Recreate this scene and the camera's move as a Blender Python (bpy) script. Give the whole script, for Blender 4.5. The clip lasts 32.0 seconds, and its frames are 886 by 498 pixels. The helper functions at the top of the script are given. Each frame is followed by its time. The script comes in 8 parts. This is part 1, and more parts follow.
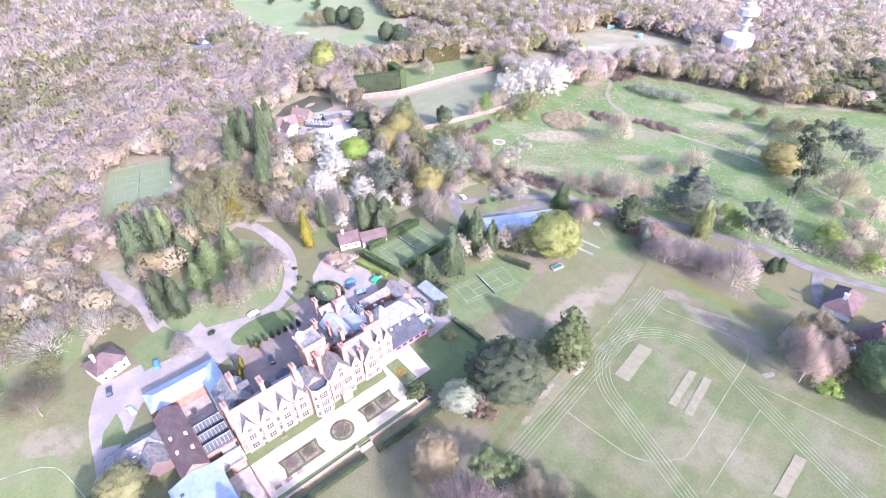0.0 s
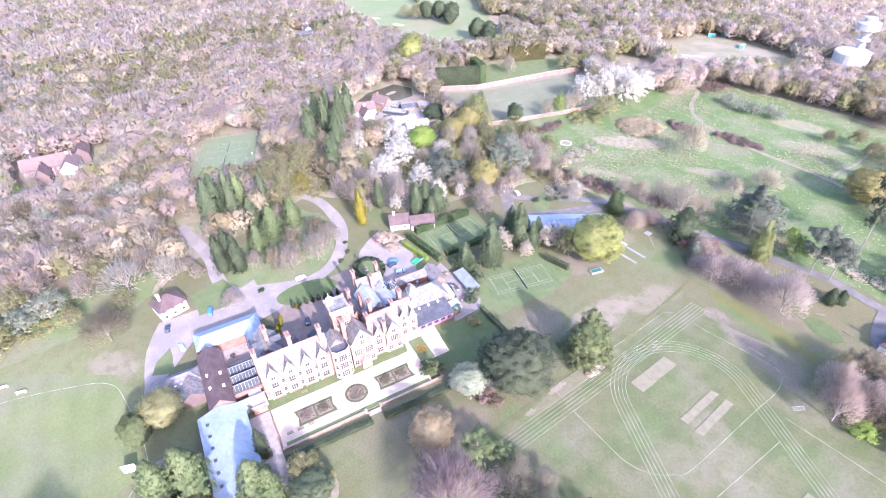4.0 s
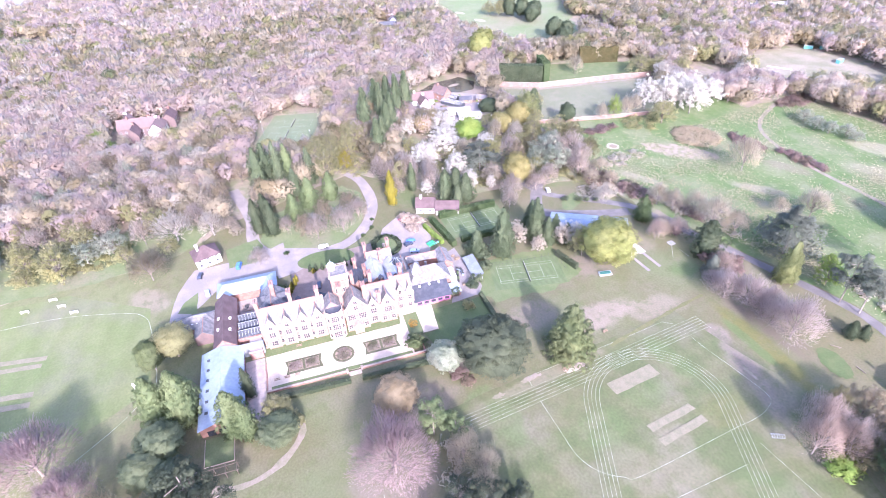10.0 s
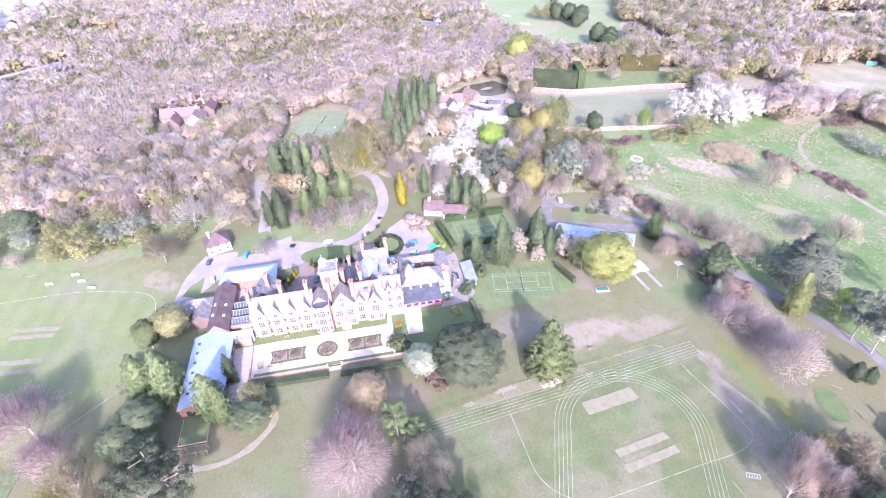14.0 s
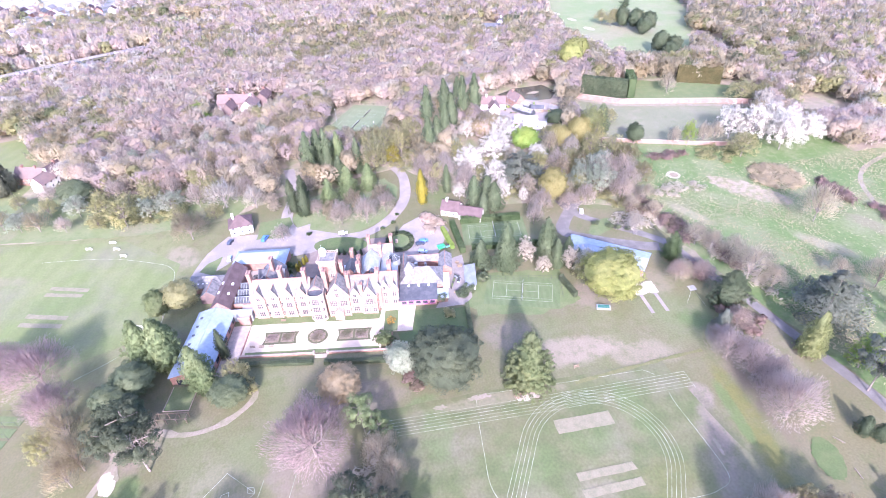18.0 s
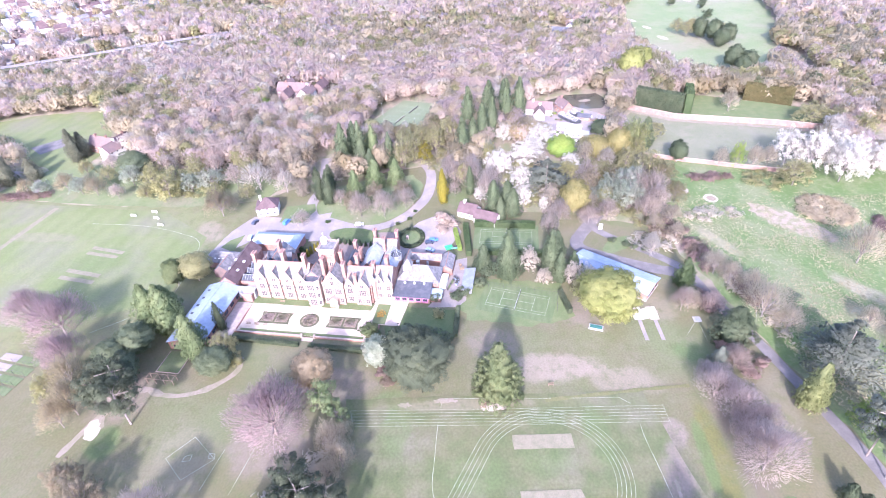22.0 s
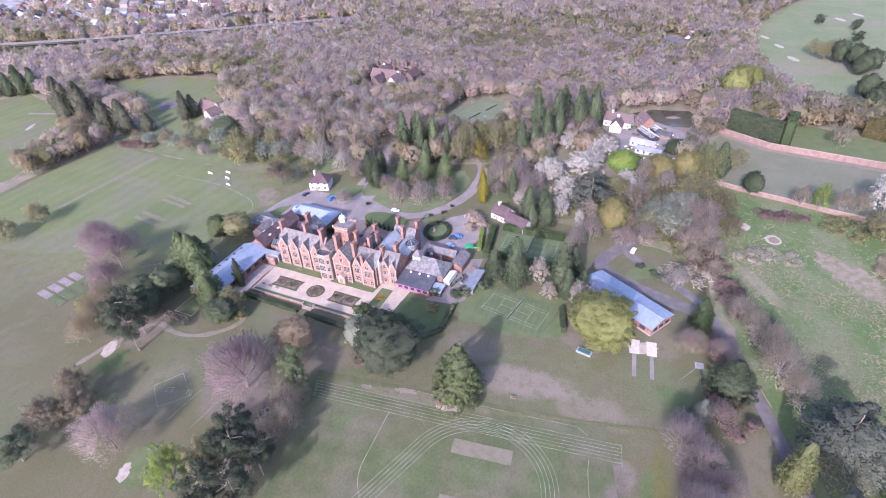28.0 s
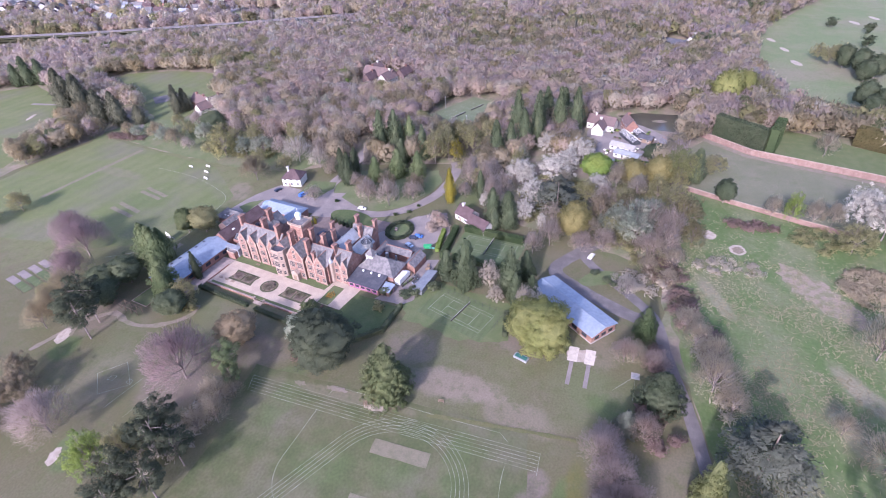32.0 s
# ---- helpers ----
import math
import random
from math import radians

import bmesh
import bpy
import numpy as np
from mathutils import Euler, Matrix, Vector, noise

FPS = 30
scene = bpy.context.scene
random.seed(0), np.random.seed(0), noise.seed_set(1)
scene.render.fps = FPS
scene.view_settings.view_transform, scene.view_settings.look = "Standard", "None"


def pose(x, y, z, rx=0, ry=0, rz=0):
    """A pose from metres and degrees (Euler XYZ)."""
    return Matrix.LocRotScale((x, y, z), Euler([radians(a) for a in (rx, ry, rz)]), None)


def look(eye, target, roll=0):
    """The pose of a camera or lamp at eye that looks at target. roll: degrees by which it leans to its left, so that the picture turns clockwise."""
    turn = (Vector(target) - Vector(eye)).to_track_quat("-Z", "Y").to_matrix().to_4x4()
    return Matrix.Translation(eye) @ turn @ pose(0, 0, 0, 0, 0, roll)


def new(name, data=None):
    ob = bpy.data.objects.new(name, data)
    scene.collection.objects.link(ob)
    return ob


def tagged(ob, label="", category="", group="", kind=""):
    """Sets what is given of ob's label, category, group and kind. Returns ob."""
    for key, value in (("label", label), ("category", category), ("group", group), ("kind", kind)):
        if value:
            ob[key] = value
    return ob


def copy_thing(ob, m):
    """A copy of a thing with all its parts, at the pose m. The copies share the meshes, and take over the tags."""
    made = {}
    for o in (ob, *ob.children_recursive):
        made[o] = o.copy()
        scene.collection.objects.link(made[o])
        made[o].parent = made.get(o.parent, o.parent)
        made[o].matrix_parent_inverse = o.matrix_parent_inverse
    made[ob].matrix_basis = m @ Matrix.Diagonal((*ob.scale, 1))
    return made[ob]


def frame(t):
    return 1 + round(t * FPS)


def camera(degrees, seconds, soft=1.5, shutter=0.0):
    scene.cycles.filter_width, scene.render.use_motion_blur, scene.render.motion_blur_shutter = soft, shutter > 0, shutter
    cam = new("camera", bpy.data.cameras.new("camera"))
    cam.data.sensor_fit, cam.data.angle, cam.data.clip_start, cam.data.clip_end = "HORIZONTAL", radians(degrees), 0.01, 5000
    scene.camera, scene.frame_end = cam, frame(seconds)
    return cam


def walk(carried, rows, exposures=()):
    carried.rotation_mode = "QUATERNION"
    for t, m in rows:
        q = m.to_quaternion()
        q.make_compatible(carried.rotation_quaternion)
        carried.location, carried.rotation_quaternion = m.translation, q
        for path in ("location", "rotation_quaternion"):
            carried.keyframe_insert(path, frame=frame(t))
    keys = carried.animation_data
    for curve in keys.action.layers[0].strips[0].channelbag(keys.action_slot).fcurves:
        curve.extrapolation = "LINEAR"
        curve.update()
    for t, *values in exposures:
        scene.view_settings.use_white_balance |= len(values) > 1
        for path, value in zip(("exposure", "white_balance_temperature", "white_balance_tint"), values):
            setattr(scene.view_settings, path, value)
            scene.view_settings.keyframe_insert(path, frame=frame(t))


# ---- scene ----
cam = camera(77.9, 32.0, soft=1.0)
METRES, EYE, TILT, LEAN, TURN = 213.0, 149.8, 0.0, 0.0, 43.7
ROWS = [
    (0.0, 0.0, 0.0, 0.0, -1.57, -38.14, 2.0),
    (0.5, 0.0101, -0.0056, 0.0003, -0.55, -38.12, 2.03),
    (1.0, 0.0213, -0.0112, 0.0013, 0.66, -38.13, 2.03),
    (1.5, 0.0319, -0.0165, 0.0011, 2.39, -38.07, 2.15),
    (2.0, 0.0443, -0.0206, 0.0005, 4.94, -37.98, 2.2),
    (2.5, 0.0569, -0.0243, 0.0014, 6.33, -37.95, 2.28),
    (3.0, 0.0702, -0.0268, 0.0015, 7.8, -37.91, 2.31),
    (3.5, 0.0826, -0.0293, 0.0015, 8.7, -37.9, 2.32),
    (5.5, 0.1342, -0.0382, -0.0021, 13.73, -37.71, 2.38),
    (6.0, 0.1487, -0.0392, -0.0019, 14.56, -37.69, 2.41),
    (6.5, 0.1612, -0.0407, -0.0023, 15.13, -37.67, 2.43),
    (7.0, 0.1756, -0.0411, -0.0027, 16.12, -37.65, 2.48),
    (7.5, 0.1885, -0.0422, -0.0025, 17.03, -37.63, 2.54),
    (8.0, 0.2023, -0.0424, -0.003, 18.09, -37.6, 2.6),
    (8.5, 0.2156, -0.0427, -0.0031, 18.88, -37.59, 2.65),
    (9.0, 0.2283, -0.0426, -0.0032, 19.7, -37.58, 2.67),
    (9.5, 0.2407, -0.0415, -0.0033, 20.46, -37.57, 2.69),
    (10.0, 0.2553, -0.0388, -0.0045, 21.2, -37.49, 2.74),
    (10.5, 0.2665, -0.0358, -0.0052, 21.76, -37.46, 2.78),
    (11.0, 0.278, -0.0323, -0.0053, 23.0, -37.39, 2.75),
    (11.5, 0.2896, -0.0268, -0.0039, 24.51, -37.32, 2.77),
    (12.0, 0.3017, -0.0203, -0.0026, 25.54, -37.29, 2.75),
    (12.5, 0.3157, -0.013, -0.0025, 26.31, -37.21, 2.87),
    (13.0, 0.3288, -0.0052, -0.0019, 27.08, -37.2, 2.87),
    (13.5, 0.3416, 0.0025, -0.0018, 27.73, -37.17, 2.9),
    (14.0, 0.3557, 0.0109, -0.0023, 28.1, -37.17, 2.96),
    (14.5, 0.3685, 0.0184, -0.003, 28.64, -37.17, 3.0),
    (16.5, 0.4214, 0.0517, -0.0065, 33.21, -36.93, 3.05),
    (17.0, 0.4353, 0.0609, -0.0069, 35.04, -36.83, 3.05),
    (17.5, 0.4484, 0.0708, -0.0078, 36.19, -36.76, 3.09),
    (18.0, 0.4623, 0.0819, -0.0079, 37.04, -36.73, 3.09),
    (18.5, 0.4751, 0.0923, -0.0075, 37.75, -36.73, 3.09),
    (19.0, 0.4895, 0.1045, -0.0071, 38.4, -36.72, 3.09),
    (19.5, 0.5023, 0.1157, -0.0066, 39.1, -36.71, 3.05),
    (20.0, 0.5175, 0.1286, -0.0067, 40.26, -36.65, 3.06),
    (20.5, 0.5311, 0.1408, -0.007, 41.62, -36.6, 3.04),
    (21.0, 0.5433, 0.152, -0.0079, 42.41, -36.59, 3.0),
    (21.5, 0.5558, 0.1648, -0.0083, 45.54, -36.46, 2.85),
    (22.0, 0.5701, 0.1793, -0.0097, 47.08, -36.37, 2.88),
    (22.5, 0.582, 0.1924, -0.0118, 48.18, -36.31, 2.87),
    (23.0, 0.5938, 0.2058, -0.0141, 48.86, -36.27, 2.84),
    (23.5, 0.6045, 0.2182, -0.0158, 49.36, -36.26, 2.84),
    (24.0, 0.6158, 0.2314, -0.0173, 49.77, -36.26, 2.87),
    (24.5, 0.6263, 0.2442, -0.0181, 50.11, -36.28, 2.86),
    (26.5, 0.6699, 0.2981, -0.0179, 56.97, -36.04, 2.67),
    (27.0, 0.6802, 0.3149, -0.0183, 59.42, -35.96, 2.63),
    (27.5, 0.6886, 0.3304, -0.0186, 61.08, -35.93, 2.58),
    (28.0, 0.6957, 0.3458, -0.0189, 62.65, -35.89, 2.53),
    (28.5, 0.703, 0.3623, -0.0191, 63.72, -35.87, 2.54),
    (29.0, 0.7099, 0.3788, -0.0199, 64.05, -35.89, 2.54),
    (29.5, 0.7161, 0.3937, -0.0206, 64.14, -35.93, 2.55),
    (30.0, 0.7238, 0.4104, -0.0208, 64.31, -35.96, 2.58),
    (30.5, 0.7308, 0.4248, -0.0208, 64.45, -35.99, 2.58),
    (31.0, 0.7384, 0.4414, -0.0203, 64.78, -36.02, 2.59),
    (31.5, 0.7453, 0.4572, -0.02, 65.22, -36.04, 2.57),
    (32.0, 0.7531, 0.4745, -0.0202, 65.79, -36.05, 2.58),
]
walk(cam, [(t, pose(0, 0, EYE, TILT, LEAN, TURN) @ pose(METRES * x, METRES * y, METRES * z, 90 + pitch, roll, yaw)) for t, x, y, z, yaw, pitch, roll in ROWS],
     exposures=[(t, e + .04, k - 235, m + 6) for t, e, k, m in ((0.0, 2.38, 6030, 22), (9.0, 2.46, 5960, 26), (17.0, 2.48, 5930, 27), (20.0, 2.41, 5920, 26), (22.0, 2.46, 5920, 26), (23.0, 2.83, 5920, 26), (24.0, 3.4, 5920, 25), (24.7, 3.4, 5920, 25), (26.5, 2.2, 5950, 25), (27.0, 1.89, 5920, 28), (27.5, 1.63, 5940, 29), (28.0, 1.47, 5940, 29), (29.0, 1.39, 5940, 29), (32.0, 1.34, 5940, 29))])

# ---- world and sun ----
SUN_UP, SUN_FROM = 29.0, -8.0          # degrees above the horizon; bearing from +x towards +y
world = bpy.data.worlds.new("world")
scene.world = world
world.use_nodes = True
wn, wl = world.node_tree.nodes, world.node_tree.links
wn.clear()
sky = wn.new("ShaderNodeTexSky")
sky.sky_type, sky.sun_disc = "NISHITA", False
sky.sun_elevation, sky.sun_rotation = radians(SUN_UP), radians(90 - SUN_FROM)
sky.air_density, sky.dust_density = 1.0, 2.0
bg, wout = wn.new("ShaderNodeBackground"), wn.new("ShaderNodeOutputWorld")
bg.inputs[1].default_value = 0.15
wl.new(sky.outputs[0], bg.inputs[0])
wl.new(bg.outputs[0], wout.inputs[0])
sun = new("sun", bpy.data.lights.new("sun", "SUN"))
sun.data.energy, sun.data.angle, sun.data.color = 2.2, radians(0.9), (1.0, 0.96, 0.9)
sun.matrix_world = look((0, 0, 0), (-math.cos(radians(SUN_UP)) * math.cos(radians(SUN_FROM)),
                                    -math.cos(radians(SUN_UP)) * math.sin(radians(SUN_FROM)), -math.sin(radians(SUN_UP))))

# ---- materials ----


def material(name, a, b, scale=0.2, fine=3.0, rough=0.9, island=0.0, bump=0.0, metal=0.0, spec=0.25, c=None, patch=0.03, edge=(0.42, 0.62), objrand=0.0, wear_and_shade=(), stripes=None, mottle=()):
    """a and b mixed by noise of scale (1/m) with a finer grain; c: a third colour in large patches; island: spread of value by loose piece."""
    m = bpy.data.materials.new(name)
    m.use_nodes = True
    n, l = m.node_tree.nodes, m.node_tree.links
    p = n["Principled BSDF"]
    p.inputs["Roughness"].default_value, p.inputs["Metallic"].default_value = rough, metal
    p.inputs["Specular IOR Level"].default_value = spec
    geo = n.new("ShaderNodeNewGeometry")

    def tex(s, detail):
        t = n.new("ShaderNodeTexNoise")
        t.inputs["Scale"].default_value, t.inputs["Detail"].default_value = s, detail
        l.new(geo.outputs["Position"], t.inputs["Vector"])
        return t

    def mix(fac, x, y, mode="MIX"):
        k = n.new("ShaderNodeMix")
        k.data_type, k.blend_type = "RGBA", mode
        for sock, v in ((k.inputs[0], fac), (k.inputs[6], x), (k.inputs[7], y)):
            if isinstance(v, (int, float)):
                sock.default_value = v
            elif isinstance(v, tuple):
                sock.default_value = (*v, 1)
            else:
                l.new(v, sock)
        return k.outputs[2]

    def ramp(sock, lo, hi):
        r = n.new("ShaderNodeMapRange")
        r.inputs[1].default_value, r.inputs[2].default_value = lo, hi
        l.new(sock, r.inputs[0])
        return r.outputs[0]

    big, small = tex(scale, 4), tex(fine, 3)
    ragged = tex(0.14, 9) if wear_and_shade else None
    if wear_and_shade:
        ragged.inputs["Roughness"].default_value = 0.65
    col = mix(ramp(big.outputs[0], *edge), a, b)
    if c:
        col = mix(ramp(tex(patch, 5).outputs[0], 0.5, 0.66), col, c)
    for px, py, rx, ry, turn, tint, amount in wear_and_shade:
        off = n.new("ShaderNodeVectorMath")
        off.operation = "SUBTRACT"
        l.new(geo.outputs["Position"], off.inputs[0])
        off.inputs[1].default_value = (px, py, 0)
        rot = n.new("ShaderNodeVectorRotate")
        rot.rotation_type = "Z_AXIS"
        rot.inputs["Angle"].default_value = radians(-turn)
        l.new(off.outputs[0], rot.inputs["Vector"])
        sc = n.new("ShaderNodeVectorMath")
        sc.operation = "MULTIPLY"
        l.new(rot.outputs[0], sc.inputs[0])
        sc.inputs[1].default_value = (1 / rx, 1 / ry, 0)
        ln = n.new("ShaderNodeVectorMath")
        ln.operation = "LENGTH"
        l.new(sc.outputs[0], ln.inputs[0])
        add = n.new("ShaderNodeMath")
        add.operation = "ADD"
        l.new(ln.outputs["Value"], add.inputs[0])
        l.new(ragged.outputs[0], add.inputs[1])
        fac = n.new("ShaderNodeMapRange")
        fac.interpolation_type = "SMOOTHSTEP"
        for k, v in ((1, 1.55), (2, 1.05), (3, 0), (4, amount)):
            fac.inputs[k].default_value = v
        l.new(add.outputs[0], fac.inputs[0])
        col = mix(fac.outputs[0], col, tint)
    for k, (ms, tint, amount) in enumerate(mottle):     # ragged small patches of a second growth
        patch_noise = tex(ms, 8)
        patch_noise.inputs["Roughness"].default_value = 0.68
        fac = n.new("ShaderNodeMapRange")
        for q, v in ((1, .5), (2, .68), (3, 0), (4, amount)):
            fac.inputs[q].default_value = v
        l.new(patch_noise.outputs[0], fac.inputs[0])
        col = mix(fac.outputs[0], col, tint)
    if stripes:         # bearing, width of a pair of passes, strength
        vr = n.new("ShaderNodeVectorRotate")
        vr.rotation_type = "Z_AXIS"
        vr.inputs["Angle"].default_value = radians(-stripes[0])
        l.new(geo.outputs["Position"], vr.inputs["Vector"])
        wv = n.new("ShaderNodeTexWave")
        for key, val in (("Scale", .314 / stripes[1]), ("Distortion", 0.6), ("Detail", 2), ("Detail Scale", 1.0)):
            wv.inputs[key].default_value = val
        l.new(vr.outputs[0], wv.inputs["Vector"])
        lo, hi = 1 - stripes[2], 1 + stripes[2]
        col = mix(1.0, col, mix(wv.outputs["Fac"], (lo, lo, lo), (hi, hi, hi)), "MULTIPLY")
    col = mix(0.5, col, mix(ramp(small.outputs[0], 0.25, 0.75), (0.72, 0.72, 0.72), (1.28, 1.28, 1.28)), "MULTIPLY") if fine else col
    if island or objrand:
        src = geo.outputs["Random Per Island"]
        if objrand:
            src = n.new("ShaderNodeObjectInfo").outputs["Random"]
        s = max(island, objrand)
        r = n.new("ShaderNodeMapRange")
        r.inputs[3].default_value, r.inputs[4].default_value = 1 - s, 1 + s
        l.new(src, r.inputs[0])
        hsv = n.new("ShaderNodeHueSaturation")
        l.new(r.outputs[0], hsv.inputs["Value"])
        l.new(col, hsv.inputs["Color"])
        col = hsv.outputs[0]
    l.new(col, p.inputs["Base Color"])
    if bump:
        bn = n.new("ShaderNodeBump")
        bn.inputs["Strength"].default_value, bn.inputs["Distance"].default_value = 0.6, bump
        l.new(small.outputs[0], bn.inputs["Height"])
        l.new(bn.outputs[0], p.inputs["Normal"])
    return m


M = {}
M["goldgrass"] = material("long_dry_grass", (0.125, 0.122, 0.055), (0.105, 0.115, 0.048), 0.4, 3.0, mottle=((.5, (0.165, 0.145, 0.085), .5),))
M["litter"] = material("woodland_floor", (0.25, 0.205, 0.16), (0.15, 0.16, 0.09), 0.12, 0.9, bump=0.15, c=(0.2, 0.165, 0.135), patch=0.05, edge=(0.4, 0.6))
LEAFY, STRAW = (0.128, 0.103, 0.078), (0.128, 0.116, 0.062)
DRY, BARE, LUSH, PINK, GOLDEN = (0.18, 0.156, 0.112), (0.225, 0.182, 0.147), (0.09, 0.125, 0.048), (0.185, 0.148, 0.125), (0.118, 0.115, 0.04)
M["lawn"] = material("dry_lawn", (0.112, 0.108, 0.055), (0.131, 0.117, 0.072), 0.035, 1.5, mottle=((.11, (0.151, 0.136, 0.089), .5), (.23, (0.085, 0.105, 0.040), .6)), c=(0.118, 0.130, 0.064), patch=0.02, wear_and_shade=[
    (8, 120, 92, 70, 0, (0.11, 0.11, 0.06), .9), (-140, -75, 78, 92, 0, (0.145, 0.154, 0.073), .9), (-68, 140, 8, 20, 4, BARE, .75), (-62, 163, 7, 16, -8, BARE, .5), (-80, 120, 9, 12, 0, PINK, .5), (-40, 48, 15, 15, 0, PINK, .7), (-62, 66, 10, 16, 0, PINK, .55), (-34, 22, 16, 12, 20, DRY, .5),
    # dark streak at (-20, 171): the birches' cast shadow coloured into the turf
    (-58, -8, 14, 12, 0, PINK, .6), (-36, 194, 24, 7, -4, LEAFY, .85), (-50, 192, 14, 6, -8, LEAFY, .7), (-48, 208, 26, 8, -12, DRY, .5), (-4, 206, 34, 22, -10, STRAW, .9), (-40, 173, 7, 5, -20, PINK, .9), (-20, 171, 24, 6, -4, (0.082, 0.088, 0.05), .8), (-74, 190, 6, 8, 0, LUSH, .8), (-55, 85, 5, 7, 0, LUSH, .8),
    (-41, -6, 8, 6, 0, LUSH, .85), (-7, 35, 8, 6, 0, LUSH, .85), (-30, 182.5, 27, 5.0, -3, GOLDEN, .95), (-33, 180, 16, 2.4, -3, LUSH, .8), (-160, -14, 12, 8, 30, BARE, .6), (-94, 160, 10, 14, 0, PINK, .6), (-97, 185, 10, 8, 0, DRY, .6), (-178, 58, 14, 22, -10, LUSH, .6), (-185, 108, 14, 8, 0, LUSH, .7), (-165, 190, 18, 26, 0, LUSH, .5), (-200, 120, 16, 12, 0, LUSH, .5)])
M["pitch"] = material("mown_pitch", stripes=(80, 9, .03), mottle=((.13, (0.163, 0.165, 0.086), .45), (.3, (0.107, 0.135, 0.050), .45)), a=(0.124, 0.149, 0.060), b=(0.147, 0.161, 0.074), scale=0.05, fine=1.2, c=(0.147, 0.146, 0.092), patch=0.028, wear_and_shade=[
    (-10, 126, 16, 8, -25, DRY, .6), (-30, 172, 12, 6, -20, PINK, .7), (-14, 112, 14, 7, 10, DRY, .5), (-33, 133, 9, 10, 0, LUSH, .4), (5, 118, 10, 8, 0, DRY, .5), (-53, 110, 3, 30, 2, DRY, .6), (-140, -60, 12, 16, 10, LUSH, .4), (-160, -100, 24, 5, 85, DRY, .5)])
M["sportsfield"] = material("sports_turf", (0.087, 0.103, 0.045), (0.111, 0.113, 0.057), 0.06, 1.2, stripes=(0, 7, .03), mottle=((.12, (0.146, 0.133, 0.084), .5), (.27, (0.078, 0.101, 0.039), .5)), c=(0.141, 0.129, 0.087), patch=0.04, wear_and_shade=[
    (-10, 126, 16, 8, -25, DRY, .5), (-30, 172, 12, 6, -20, PINK, .7), (-14, 112, 14, 7, 10, DRY, .4), (-33, 133, 9, 10, 0, LUSH, .4), (5, 118, 10, 8, 0, DRY, .4), (-53, 110, 3, 30, 2, DRY, .6), (-20, 168, 26, 4, -20, PINK, .4), (-44, 88, 12, 6, 0, LUSH, .6), (-18, 182, 26, 4.2, -4, GOLDEN, .5), (-40, 150, 14, 5, 0, LUSH, .5), (10, 140, 12, 8, 20, LUSH, .4), (-28, 112, 8, 10, 0, LUSH, .5), (-16, 150, 8, 10, 0, GOLDEN, .35)])
M["green"] = material("fine_turf", (0.1, 0.13, 0.055), (0.122, 0.142, 0.066), 0.2, 2.0, mottle=((.35, (0.14, 0.145, 0.075), .5),))
M["meadow"] = material("rough_meadow", (0.082, 0.128, 0.043), (0.109, 0.143, 0.060), 0.06, 0.9, c=(0.144, 0.160, 0.084), patch=0.06, bump=0.2, mottle=((.09, (0.172, 0.175, 0.099), .5), (.3, (0.218, 0.215, 0.136), .4), (.17, (0.079, 0.125, 0.040), .5)), wear_and_shade=[
    (-101, 353, 18, 9, 20, (0.25, 0.22, 0.155), .75), (-81, 332, 20, 8, 25, (0.24, 0.21, 0.15), .7), (-103, 266, 16, 5, 35, (0.25, 0.215, 0.155), .75), (-86, 260, 14, 5, 20, (0.24, 0.21, 0.15), .6), (-139, 224, 16, 4, 25, (0.25, 0.215, 0.155), .7), (-62, 243, 10, 6, 0, DRY, .5), (-52, 236, 10, 5, 0, DRY, .5), (-111, 295, 16, 5, 20, (0.17, 0.14, 0.1), .6),
    (-152, 261, 22, 9, 38, (0.24, 0.2, 0.145), .5), (-150, 222, 8, 14, -40, DRY, .3), (-118, 300, 22, 6, 20, DRY, .3), (-120, 332, 22, 7, 10, DRY, .3), (-84, 322, 16, 6, 10, DRY, .3), (-222, 362, 10, 14, 0, (0.27, 0.215, 0.175), .8)])
M["sidelawn"] = material("shaded_turf", (0.078, 0.108, 0.042), (0.096, 0.12, 0.05), 0.2, 2.0, mottle=((.3, (0.11, 0.12, 0.058), .5),))
M["parkgrass"] = material("park_grass", (0.122, 0.150, 0.069), (0.148, 0.165, 0.086), 0.1, 1.3, mottle=((.3, (0.086, 0.121, 0.042), .5),), c=(0.159, 0.155, 0.097), patch=0.06)
M["golf"] = material("golf_fairway", (0.142, 0.178, 0.085), (0.174, 0.192, 0.106), 0.03, 0.8, mottle=((.06, (0.196, 0.190, 0.123), .5), (.15, (0.118, 0.160, 0.071), .5)), c=(0.196, 0.185, 0.123), patch=0.02)
M["worn"] = material("worn_earth", (0.22, 0.185, 0.15), (0.18, 0.165, 0.115), 0.25, 1.5)
M["sand"] = material("bunker_sand", (0.4, 0.345, 0.29), (0.33, 0.28, 0.23), 0.6, 4)
M["pitsand"] = material("raked_sand", (0.55, 0.49, 0.42), (0.47, 0.42, 0.35), 0.8, 5)
M["gravel"] = material("pale_gravel", (0.46, 0.375, 0.295), (0.4, 0.325, 0.26), 0.3, 6, bump=0.02, mottle=((.4, (0.36, 0.3, 0.24), .4),))
M["drive"] = material("worn_drive_surface", (0.21, 0.184, 0.174), (0.26, 0.226, 0.21), 0.12, 3, mottle=((.25, (0.18, 0.165, 0.155), .5),))
M["tarmac"] = material("tarmac", (0.125, 0.114, 0.11), (0.165, 0.15, 0.145), 0.2, 5)
